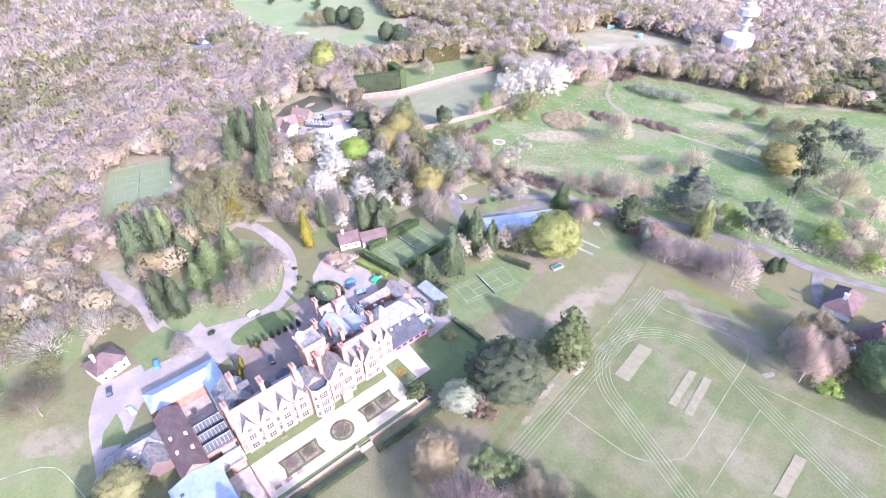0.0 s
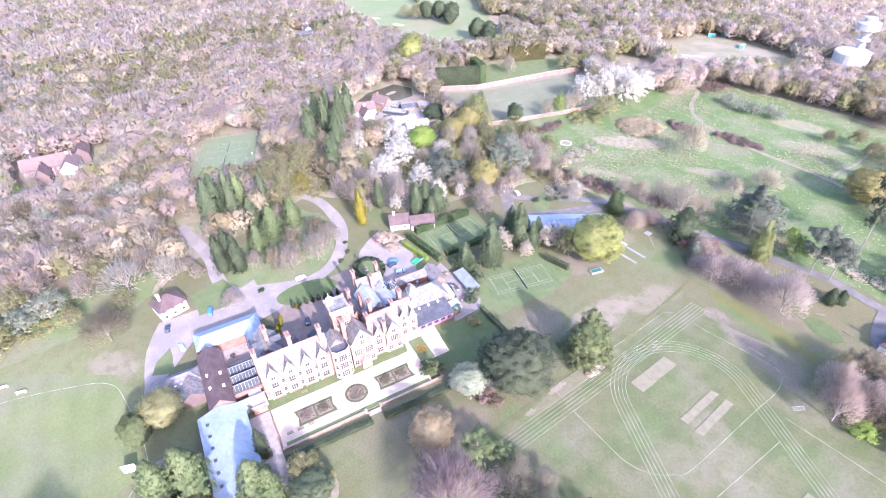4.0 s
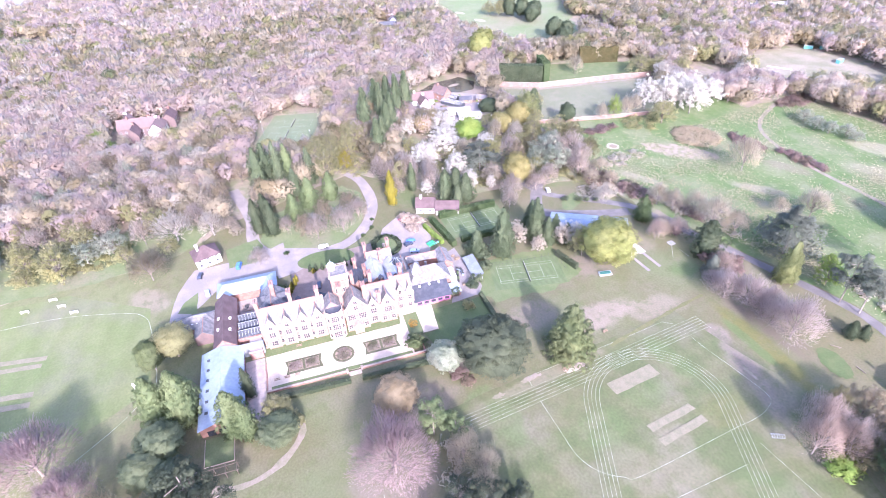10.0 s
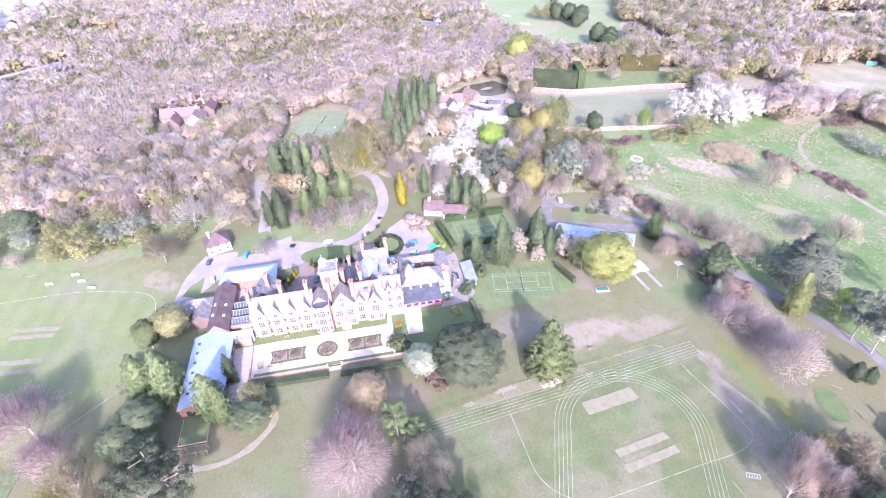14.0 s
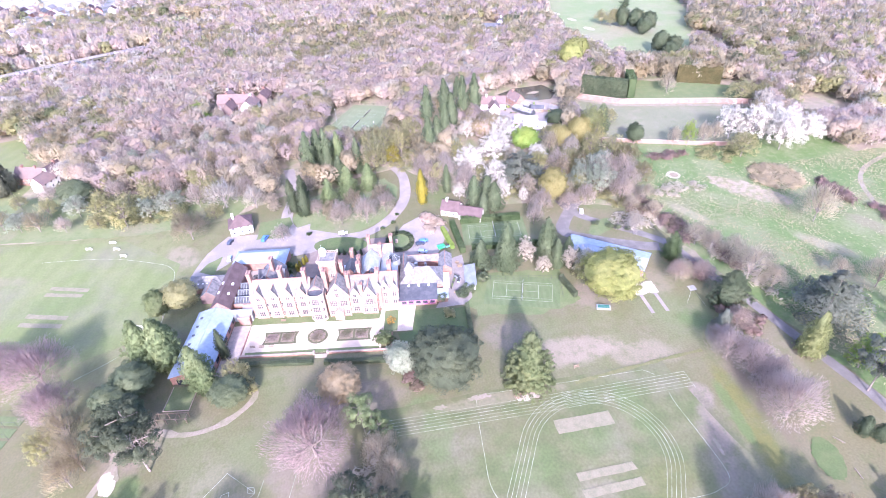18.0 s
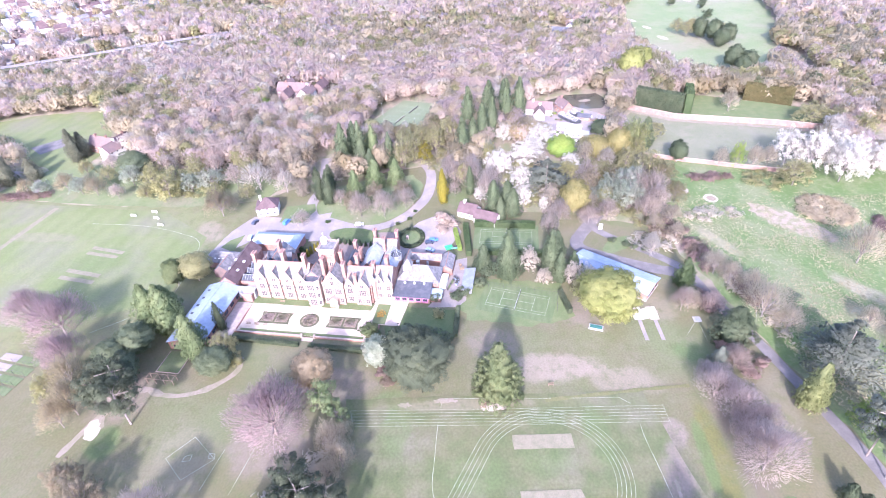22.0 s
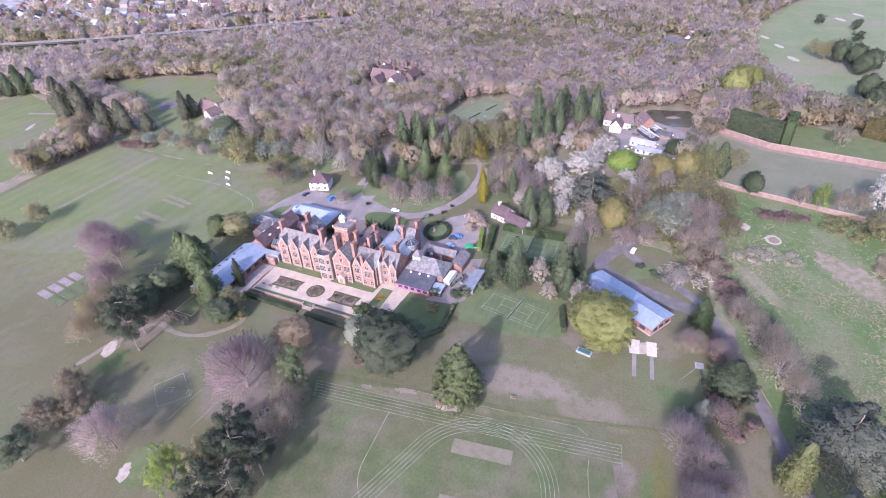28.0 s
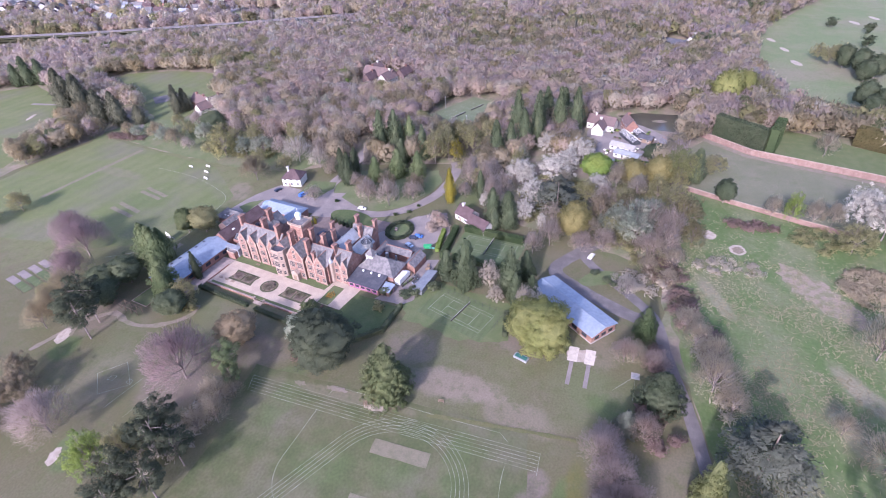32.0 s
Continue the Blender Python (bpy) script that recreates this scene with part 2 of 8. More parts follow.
# red-brown gravel, its colour also darkened to carry the house's shade
M["redgravelshade"] = material("red_gravel_with_shade", (0.2, 0.152, 0.132), (0.165, 0.13, 0.115), 0.4, 4, mottle=((.5, (0.24, 0.19, 0.165), .4),))
M["paving"] = material("paving_slabs", (0.34, 0.28, 0.25), (0.27, 0.23, 0.21), 0.5, 4)
M["line"] = material("line_paint", (0.33, 0.35, 0.28), (0.19, 0.21, 0.13), 0.3, 5)
M["strip"] = material("rolled_clay_strip", (0.19, 0.168, 0.118), (0.16, 0.15, 0.098), 0.4, 3)
M["court"] = material("grass_court", (0.092, 0.124, 0.055), (0.11, 0.136, 0.066), 0.15, 3, stripes=(84, 2.4, .05), mottle=((.3, (0.12, 0.135, 0.075), .4),))
M["courtold"] = material("faded_court", (0.128, 0.158, 0.09), (0.146, 0.168, 0.102), 0.1, 2)
M["brick"] = material("red_brick", (0.235, 0.13, 0.107), (0.31, 0.19, 0.156), 0.6, 4, bump=0.02, mottle=((1.3, (0.34, 0.245, 0.205), .55), (2.6, (0.15, 0.085, 0.074), .6)))
M["brickpale"] = material("sunlit_old_brick", (0.21, 0.14, 0.12), (0.255, 0.178, 0.155), 0.5, 6)
M["oldlawn"] = material("grey_lawn", (0.145, 0.15, 0.095), (0.165, 0.165, 0.11), 0.05, 1.5, mottle=((.1, (0.19, 0.17, 0.13), .6), (.22, (0.12, 0.14, 0.07), .6)))
M["brickdark"] = material("weathered_brick", (0.23, 0.125, 0.102), (0.28, 0.165, 0.13), 0.6, 9)
M["stone"] = material("sandstone_dressing", (0.36, 0.285, 0.238), (0.3, 0.235, 0.195), 0.8, 7)
M["slate"] = material("weathered_slate", (0.118, 0.113, 0.118), (0.2, 0.19, 0.188), 0.8, 3.5, rough=0.7, bump=0.03, spec=0.3, mottle=((.9, (0.26, 0.245, 0.24), .5), (1.6, (0.085, 0.082, 0.086), .5)))
M["slatedark"] = material("dark_slate", (0.06, 0.063, 0.078), (0.09, 0.092, 0.105), 0.4, 6, rough=0.7, spec=0.25)
M["domeblue"] = material("pale_blue_lead", (0.5, 0.62, 0.66), (0.42, 0.54, 0.6), 0.6, 4, rough=0.5)
M["greenpaint"] = material("bright_green_paint", (0.03, 0.3, 0.12), (0.04, 0.36, 0.15), 0.8, 3, rough=0.5)
M["sheetgrey"] = material("weathered_sheet_roof", (0.17, 0.19, 0.215), (0.205, 0.222, 0.24), 0.4, 3, rough=0.6, mottle=((.6, (0.13, 0.14, 0.155), .5),))
M["lead"] = material("lead_sheet_roof", (0.3, 0.32, 0.345), (0.25, 0.265, 0.28), 0.4, 3, rough=0.6, spec=0.35)
M["tile"] = material("plum_clay_tiles", (0.085, 0.058, 0.06), (0.11, 0.076, 0.078), 0.4, 8, bump=0.03)
M["tilered"] = material("red_clay_tiles", (0.15, 0.105, 0.1), (0.125, 0.094, 0.092), 0.4, 8)
M["bluemetal"] = material("pale_blue_sheet_roof", (0.25, 0.3, 0.37), (0.215, 0.262, 0.325), 0.1, 0.8, rough=0.55, spec=0.3, mottle=((.5, (0.19, 0.225, 0.27), .45),))
M["white"] = material("white_render", (0.62, 0.6, 0.56), (0.54, 0.52, 0.48), 0.6, 3)
M["whitepaint"] = material("white_paint", (0.8, 0.8, 0.78), (0.74, 0.73, 0.7), 0.8, 4, rough=0.5)
M["glass"] = material("window_glass", (0.035, 0.04, 0.05), (0.05, 0.055, 0.07), 1.0, 0, rough=0.08, spec=0.8)
M["roofglass"] = material("patent_glazing", (0.05, 0.055, 0.065), (0.075, 0.08, 0.092), 0.6, 3, rough=0.55, spec=0.2)
M["metal"] = material("grey_metal", (0.3, 0.31, 0.32), (0.24, 0.25, 0.26), 0.8, 4, rough=0.5, metal=0.3)
M["iron"] = material("dark_ironwork", (0.05, 0.05, 0.05), (0.07, 0.065, 0.06), 1.0, 4, rough=0.6)
M["wood"] = material("weathered_timber", (0.2, 0.145, 0.1), (0.26, 0.2, 0.15), 0.8, 6)
M["water"] = material("pond_water", (0.06, 0.058, 0.045), (0.07, 0.07, 0.05), 0.1, 0, rough=0.12, spec=0.4)
M["purple"] = material("purple_panel", (0.36, 0.13, 0.3), (0.42, 0.17, 0.34), 0.8, 3, rough=0.5)
M["tealpaint"] = material("teal_paint", (0.1, 0.3, 0.28), (0.12, 0.34, 0.31), 0.8, 3, rough=0.5)
M["dryfield"] = material("dry_field", (0.21, 0.19, 0.135), (0.17, 0.165, 0.105), 0.08, 0.9, c=(0.25, 0.215, 0.165), patch=0.05)
M["concrete"] = material("pale_concrete", (0.36, 0.35, 0.335), (0.3, 0.29, 0.285), 0.15, 2)
M["bark"] = material("bark", (0.2, 0.165, 0.145), (0.27, 0.235, 0.21), 0.8, 5)
M["barkpale"] = material("pale_bark", (0.3, 0.265, 0.25), (0.23, 0.2, 0.19), 0.8, 5)
M["town"] = material("streets_and_gardens", (0.33, 0.3, 0.31), (0.17, 0.17, 0.12), 0.07, 1.0)
M["matcover"] = material("dark_green_cover", (0.03, 0.11, 0.1), (0.045, 0.14, 0.12), 0.8, 3)
M["heathsoil"] = material("bare_heath_soil", (0.25, 0.205, 0.158), (0.17, 0.165, 0.095), 0.35, 1.5, bump=0.1)
M["rubber"] = material("black_rubber", (0.02, 0.02, 0.02), (0.03, 0.03, 0.03), 1, 4)
M["boxedge"] = material("clipped_box_edging", (0.075, 0.08, 0.045), (0.1, 0.1, 0.058), 1.2, 6, bump=0.1, mottle=((1.5, (0.13, 0.12, 0.075), .5),))
M["rosebed"] = material("rose_bed", (0.235, 0.175, 0.14), (0.15, 0.135, 0.09), 1.5, 5, mottle=((.9, (0.3, 0.235, 0.19), .45),))


def leafy(name, a, b, spread=0.16, scale=0.12):
    """Foliage: a share of the light passes through the leaves."""
    m = M[name] = material(name + "_foliage", a, b, scale, 0, rough=0.8, island=spread, spec=0.15)
    n, l = m.node_tree.nodes, m.node_tree.links
    p, out = n["Principled BSDF"], n["Material Output"]
    tr, mx = n.new("ShaderNodeBsdfTranslucent"), n.new("ShaderNodeMixShader")
    mx.inputs[0].default_value = 0.68 if name.startswith("twig") else 0.6 if name in ("olive", "olivegreen", "budgreen", "budyellow", "paleoak", "mustard", "silver") else 0.45
    l.new(p.inputs["Base Color"].links[0].from_socket, tr.inputs["Color"])
    l.new(p.outputs[0], mx.inputs[1])
    l.new(tr.outputs[0], mx.inputs[2])
    l.new(mx.outputs[0], out.inputs["Surface"])


leafy("cedar", (0.075, 0.091, 0.059), (0.104, 0.121, 0.075))
leafy("bluecedar", (0.138, 0.157, 0.123), (0.18, 0.195, 0.152))
leafy("deodar", (0.126, 0.157, 0.073), (0.162, 0.187, 0.091))
leafy("conifer", (0.146, 0.191, 0.091), (0.202, 0.243, 0.119))
leafy("yew", (0.076, 0.100, 0.058), (0.103, 0.123, 0.074))
leafy("hedge", (0.068, 0.105, 0.046), (0.094, 0.127, 0.061))
leafy("gold", (0.301, 0.259, 0.044), (0.226, 0.209, 0.044))
leafy("goldoak", (0.205, 0.223, 0.079), (0.253, 0.261, 0.099))
leafy("fresh", (0.235, 0.303, 0.077), (0.178, 0.275, 0.068))
leafy("olive", (0.369, 0.354, 0.182), (0.308, 0.300, 0.158), 0.09)
leafy("silver", (0.316, 0.357, 0.268), (0.412, 0.423, 0.329))
leafy("blossom", (0.643, 0.616, 0.533), (0.532, 0.505, 0.436), 0.1)
leafy("darkconifer", (0.107, 0.140, 0.078), (0.144, 0.175, 0.102))
leafy("twigpink", (0.616, 0.513, 0.424), (0.533, 0.453, 0.378), 0.05)
leafy("twigbrown", (0.599, 0.520, 0.371), (0.517, 0.451, 0.329), 0.05)
leafy("twigorange", (0.439, 0.367, 0.231), (0.383, 0.330, 0.206), 0.05)
leafy("twiggrey", (0.651, 0.591, 0.486), (0.559, 0.508, 0.424), 0.05)
leafy("olivegreen", (0.251, 0.276, 0.125), (0.307, 0.325, 0.150))
leafy("beechhedge", (0.141, 0.123, 0.057), (0.11, 0.106, 0.048))
leafy("beech", (0.360, 0.264, 0.260), (0.298, 0.219, 0.221), 0.08)
leafy("paleoak", (0.321, 0.314, 0.150), (0.394, 0.370, 0.179))
leafy("mustard", (0.283, 0.260, 0.112), (0.342, 0.305, 0.137))
leafy("budbrown", (0.384, 0.332, 0.253), (0.317, 0.282, 0.222), .07)
leafy("budorange", (0.274, 0.228, 0.150), (0.233, 0.201, 0.138), .07)
leafy("heather", (0.242, 0.172, 0.154), (0.200, 0.157, 0.114))
leafy("budgreen", (0.218, 0.240, 0.129), (0.182, 0.208, 0.111), 0.1)
leafy("budyellow", (0.252, 0.230, 0.124), (0.218, 0.201, 0.112), 0.1)
leafy("twigmauve", (0.550, 0.455, 0.410), (0.476, 0.391, 0.363), 0.08)
leafy("twigtan", (0.426, 0.370, 0.254), (0.369, 0.326, 0.228), 0.08)
leafy("twigred", (0.559, 0.442, 0.371), (0.485, 0.398, 0.337), 0.08)
leafy("tanbud", (0.347, 0.276, 0.174), (0.303, 0.246, 0.157), 0.1)
leafy("greyconifer", (0.125, 0.132, 0.090), (0.165, 0.170, 0.115))
leafy("holly", (0.112, 0.140, 0.083), (0.149, 0.174, 0.099))

# ---- mesh helpers ----


class Geo:
    def __init__(self):
        self.v, self.f = [], []

    def add(self, v, f):
        k = len(self.v)
        self.v += [tuple(p) for p in v]
        self.f += [tuple(i + k for i in q) for q in f]
        return self

    def box(self, x0, x1, y0, y1, z0, z1):
        return self.add([(x, y, z) for z in (z0, z1) for y in (y0, y1) for x in (x0, x1)],
                        [(0, 2, 3, 1), (4, 5, 7, 6), (0, 1, 5, 4), (2, 6, 7, 3), (0, 4, 6, 2), (1, 3, 7, 5)])

    def cyl(self, x, y, z0, z1, r0, r1=None, n=10, lean=(0, 0)):
        r1 = r0 if r1 is None else r1
        ring = [(math.cos(6.2832 * i / n), math.sin(6.2832 * i / n)) for i in range(n)]
        v = [(x + r0 * c, y + r0 * s, z0) for c, s in ring] + [(x + lean[0] + r1 * c, y + lean[1] + r1 * s, z1) for c, s in ring]
        return self.add(v, [(i, (i + 1) % n, n + (i + 1) % n, n + i) for i in range(n)] + [tuple(range(n))[::-1], tuple(range(n, 2 * n))])

    def bar(self, a, b, w):
        """A square bar from a to b."""
        a, b = Vector(a), Vector(b)
        d = (b - a).normalized()
        s = d.cross((0, 0, 1)) if abs(d.z) < 0.9 else d.cross((1, 0, 0))
        s = s.normalized() * w / 2
        u = d.cross(s).normalized() * w / 2
        return self.add([p + i * s + j * u for p in (a, b) for i, j in ((-1, -1), (1, -1), (1, 1), (-1, 1))],
                        [(0, 1, 2, 3), (7, 6, 5, 4), (0, 4, 5, 1), (1, 5, 6, 2), (2, 6, 7, 3), (3, 7, 4, 0)])

    def dome(self, x, y, z, r, h, n=10, k=4):
        v = [(x + r * math.cos(a) * math.cos(b), y + r * math.sin(a) * math.cos(b), z + h * math.sin(b))
             for b in (i * 1.5708 / k for i in range(k)) for a in (6.2832 * j / n for j in range(n))] + [(x, y, z + h)]
        f = [(i * n + j, i * n + (j + 1) % n, (i + 1) * n + (j + 1) % n, (i + 1) * n + j) for i in range(k - 1) for j in range(n)]
        f += [((k - 1) * n + j, (k - 1) * n + (j + 1) % n, n * k) for j in range(n)] + [tuple(range(n))[::-1]]
        return self.add(v, f)

    def slab(self, quad, t):
        """A flat polygon given thickness t along its normal, downwards."""
        p = [Vector(q) for q in quad]
        nrm = (p[1] - p[0]).cross(p[2] - p[0]).normalized()
        if nrm.z < 0:
            p, nrm = p[::-1], -nrm
        n = len(p)
        return self.add(p + [q - nrm * t for q in p], [tuple(range(n)), tuple(range(2 * n - 1, n - 1, -1))] +
                        [((i + 1) % n, i, n + i, n + (i + 1) % n) for i in range(n)])


def mesh(name, g, mat, smooth=False):
    me = bpy.data.meshes.new(name)
    me.from_pydata(g.v, [], g.f)
    me.materials.append(M[mat])
    if smooth:
        me.shade_smooth()
    return me


def part(name, g, mat, parent, label="", smooth=False, m=None):
    ob = new(name, g if isinstance(g, bpy.types.Mesh) else mesh(name, g, mat, smooth))
    ob.parent = parent
    if m is not None:
        ob.matrix_basis = m
    return tagged(ob, label)


def thing(name, m, label, category, group="", kind=""):
    ob = new(name)
    ob.matrix_basis = m
    return tagged(ob, label, category, group, kind)


def solid(name, g, mat, label, category, group="", kind="", m=None, smooth=False):
    ob = new(name, mesh(name, g, mat, smooth))
    if m is not None:
        ob.matrix_basis = m
    return tagged(ob, label, category, group, kind)


def rough_edge(pts, step=6.0, amp=0.8, seed=1):
    """A closed outline with a wavering edge."""
    rnd, out = random.Random(seed), []
    for (x0, y0), (x1, y1) in zip(pts, pts[1:] + pts[:1]):
        k = max(1, int(math.hypot(x1 - x0, y1 - y0) / step))
        for i in range(k):
            out.append((x0 + (x1 - x0) * i / k + rnd.uniform(-amp, amp), y0 + (y1 - y0) * i / k + rnd.uniform(-amp, amp)))
    return out


def ellipse(x, y, rx, ry, turn=0, n=24):
    c, s = math.cos(radians(turn)), math.sin(radians(turn))
    return [(x + rx * math.cos(a) * c - ry * math.sin(a) * s, y + rx * math.cos(a) * s + ry * math.sin(a) * c) for a in (6.2832 * i / n for i in range(n))]


SHEETS = []


def sheet(name, pts, z, mat, label, amp=0.8, step=6.0, category="ground", m=None):
    SHEETS.append(name)
    z += 0.0006 * len(SHEETS)
    pts = rough_edge(pts, step, amp, len(pts)) if amp else pts
    g = Geo().add([(x, y, z) for x, y in pts], [tuple(range(len(pts)))])
    ob = solid(name, g, mat, label, category, kind="structure", m=m)
    if ob.data.polygons[0].normal.z < 0:
        ob.data.flip_normals()
    return ob


def ribbon(name, line, width, z, mat, label, category="road", amp=0.15):
    """A strip of ground along a smoothed line."""
    SHEETS.append(name)
    z += 0.0006 * len(SHEETS)
    for _ in range(2):
        line = [line[0]] + [q for a, b in zip(line, line[1:]) for q in ((a[0] * .75 + b[0] * .25, a[1] * .75 + b[1] * .25), (a[0] * .25 + b[0] * .75, a[1] * .25 + b[1] * .75))] + [line[-1]]
    rnd, v = random.Random(len(line)), []
    for i, (x, y) in enumerate(line):
        a, b = line[max(i - 1, 0)], line[min(i + 1, len(line) - 1)]
        d = math.hypot(b[0] - a[0], b[1] - a[1])
        nx, ny = -(b[1] - a[1]) / d, (b[0] - a[0]) / d
        w = width / 2 + rnd.uniform(-amp, amp)
        v += [(x + nx * w, y + ny * w, z), (x - nx * w, y - ny * w, z)]
    g = Geo().add(v, [(2 * i, 2 * i + 1, 2 * i + 3, 2 * i + 2) for i in range(len(line) - 1)])
    ob = solid(name, g, mat, label, category, kind="structure")
    if ob.data.polygons[0].normal.z < 0:
        ob.data.flip_normals()
    return ob

# ---- ground ----
HOUSE = pose(-94.4, 49.5, 0, 0, 0, 82)      # the mansion's own axes: x along its front, y towards its back


def at(x, y, z=0.0, rz=0.0):
    """A pose in the mansion's axes."""
    return HOUSE @ pose(x, y, z, 0, 0, rz)


def world_of(pts):
    return [tuple((HOUSE @ Vector((x, y, 0)))[:2]) for x, y in pts]


sheet("ground", [(-4000, -4000), (4000, -4000), (4000, 4000), (-4000, 4000)], -0.1, "litter", "brown leaf litter and rough grass under the woods", 0)
ESTATE = [(120, -330), (-60, -330), (-130, -170), (-159, -165), (-203, -154), (-196, -120), (-191, -95), (-184, -40), (-187, 0), (-204, 26),
          (-212, 60), (-222, 92), (-196, 112), (-172, 128), (-165, 160), (-150, 205), (-112, 205), (-60, 224), (-22, 231), (120, 235)]
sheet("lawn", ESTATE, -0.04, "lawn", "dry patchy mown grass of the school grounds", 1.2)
SPORTS = [(-56, 70), (-57, 168), (-36, 172), (-12, 178), (40, 160), (90, 130), (80, 60), (20, 66), (-10, 76), (-30, 76), (-42, 71)]
sheet("playing_field", SPORTS, 0.04, "sportsfield", "green mown sports field with running track lines", 0.4)
sheet("playing_field", [(-128, -164), (-160, -162), (-199, -150), (-192, -119), (-188, -95), (-180, -45), (-155, -14), (-110, -15), (-95, -50), (-84, -150)], 0.04, "pitch", "green mown cricket field beside the wood", 0.3)
MEADOW = [(-222, 214), (-206, 262), (-182, 268), (-172, 300), (-176, 350), (-165, 378), (-100, 384), (-60, 384), (-14, 407), (120, 420), (120, 232), (-20, 229), (-60, 222), (-95, 214), (-125, 207), (-165, 212)]
sheet("meadow", MEADOW, 0.0, "meadow", "rough green meadow with dry tussocks", 1.5)
sheet("meadow", [(-206, 262), (-182, 264), (-168, 300), (-170, 338), (-200, 338), (-216, 290)], 0.012, "meadow", "rough green grass under the poplars", 0.8)
sheet("lawn", [(-312, 268), (-299, 297), (-280, 336), (-248, 330), (-258, 300), (-276, 250)], 0.0, "green", "green lawn behind the long brick wall", 1.0)
sheet("lawn", [(-288, 224), (-270, 247), (-256, 302), (-246, 320), (-200, 290), (-208, 262), (-222, 216), (-250, 206)], 0.02, "oldlawn", "flat grey-green walled lawn", 1.0)
sheet("golf_course", [(-545, 280), (-482, 266), (-425, 260), (-402, 266), (-360, 273), (-332, 290), (-326, 324), (-352, 344), (-430, 382), (-480, 408), (-600, 440), (-760, 480), (-800, 420), (-645, 331)], 0.0, "golf", "pale green golf fairway between woods", 2.0)
sheet("heath", [(-400, 366), (-316, 350), (-312, 370), (-398, 384)], 0.03, "worn", "reddish bare heath strip", 2.0)
sheet("arena", ellipse(-228, 359, 12, 15, 20), 0.03, "worn", "pale sandy riding arena beside the wood", 0.6, 3)
sheet("field", [(-245, 404), (-235, 462), (-190, 470), (-150, 452), (-140, 425), (-165, 400), (-196, 370), (-215, 384)], 0.0, "dryfield", "dry brown practice field beside the wood", 2.0)
sheet("clearing", [(-292, -253), (-310, -240), (-325, -204), (-329, -150), (-306, -138), (-270, -120), (-236, -118), (-232, -140), (-250, -168), (-271, -217)], 0.0, "pitch", "shaded green field in the wood", 1.5)
sheet("field", [(-240, -235), (-200, -190), (-145, -178), (-120, -190), (-140, -330), (-230, -330), (-268, -300)], 0.0, "pitch", "golf green and rough beyond the hedge", 1.5)
sheet("field", [(-645, -165), (-606, -112), (-586, -84), (-602, -78), (-658, -120)], 0.0, "golf", "pale green far field above the woods", 1.5)
sheet("field", [(-488, -286), (-528, -290), (-546, -222), (-514, -214), (-478, -246)], 0.0, "golf", "pale field among the far woods", 1.5)
sheet("playground", [(-267, -174), (-280, -160), (-268, -150), (-256, -161)], 0.05, "tarmac", "grey hard court beside the house", 0.2)

for x, y, rx, ry in ((-45.7, -12, 4.2, 2.4), (-4.8, 31.5, 3.2, 1.7), (-183.3, 222.6, 3.6, 3.2), (-212, -237, 6, 1.6), (-446, 293, 7, 3), (-481, 289, 6, 2.5), (-508, 282, 6, 2.5), (-578, 358, 7, 3), (-598, 378, 7, 3)):
    sheet("bunker", ellipse(x, y, rx, ry, 20), 0.12, "sand", "pale sand golf bunker in the grass", 0.4, 2)
sheet("bunker", ellipse(-174.5, 234, 3.9, 3.4), 0.1, "sand", "pale rim of a hollow in the meadow", 0.3, 1.5)
sheet("hollow", ellipse(-174.3, 234.1, 2.6, 2.3), 0.14, "rosebed", "dark scrubby hollow in the meadow", 0.3, 1.5)
sheet("yard", [(-291, 221), (-298, 229), (-285, 249), (-273.5, 247)], 0.06, "drive", "pale concrete yard under the tall hedge", 0.2, 3)

sheet("putting_green", ellipse(-9, 33.6, 4.2, 6, -60), 0.07, "green", "deep green turf round a bunker", 0.2, 2, "lawn")
sheet("putting_green", ellipse(-13.4, 196.8, 6.9, 4.0, -16, 40), 0.06, "sidelawn", "oval of deeper green turf on the dry grass", 0.3, 1.2, "lawn")
sheet("puddle", ellipse(-23, 168.8, 3.0, .55, -3, 20), 0.1, "worn", "pale bare worn streak in the grass", 0.25, .6)

sheet("bare_ground", ellipse(-152, 261, 20, 6.5, 38), 0.03, "heathsoil", "pale pinkish bare ground in the meadow", 1.6, 2)

sheet("lawn", [(-161, 50), (-166, 39), (-180, 35), (-198, 40), (-206, 58), (-210, 84), (-198, 90), (-184, 88), (-168, 79), (-161, 68)], 0.03, "parkgrass", "pale green grass of the garden island under trees", 0.8, 4)
sheet("verge", [(-186, -152), (-206, -158), (-234, -140), (-240, -95), (-226, -50), (-216, -15), (-206, 18), (-188, 2), (-184, -40), (-191, -95), (-196, -120), (-203, -150)], -0.02, "parkgrass", "rough grass under the trees along the cricket field", 1.0, 5)
g_lip = [(-54, 136), (-55.8, 152), (-56.8, 162), (-57.9, 172), (-58.7, 184)]
for width, z in ((1.3, .07), (.6, .11)):
    ribbon("bank_lip", g_lip, width, z, "goldgrass", "low golden bank of long grass along the sports field", "bank", .25)
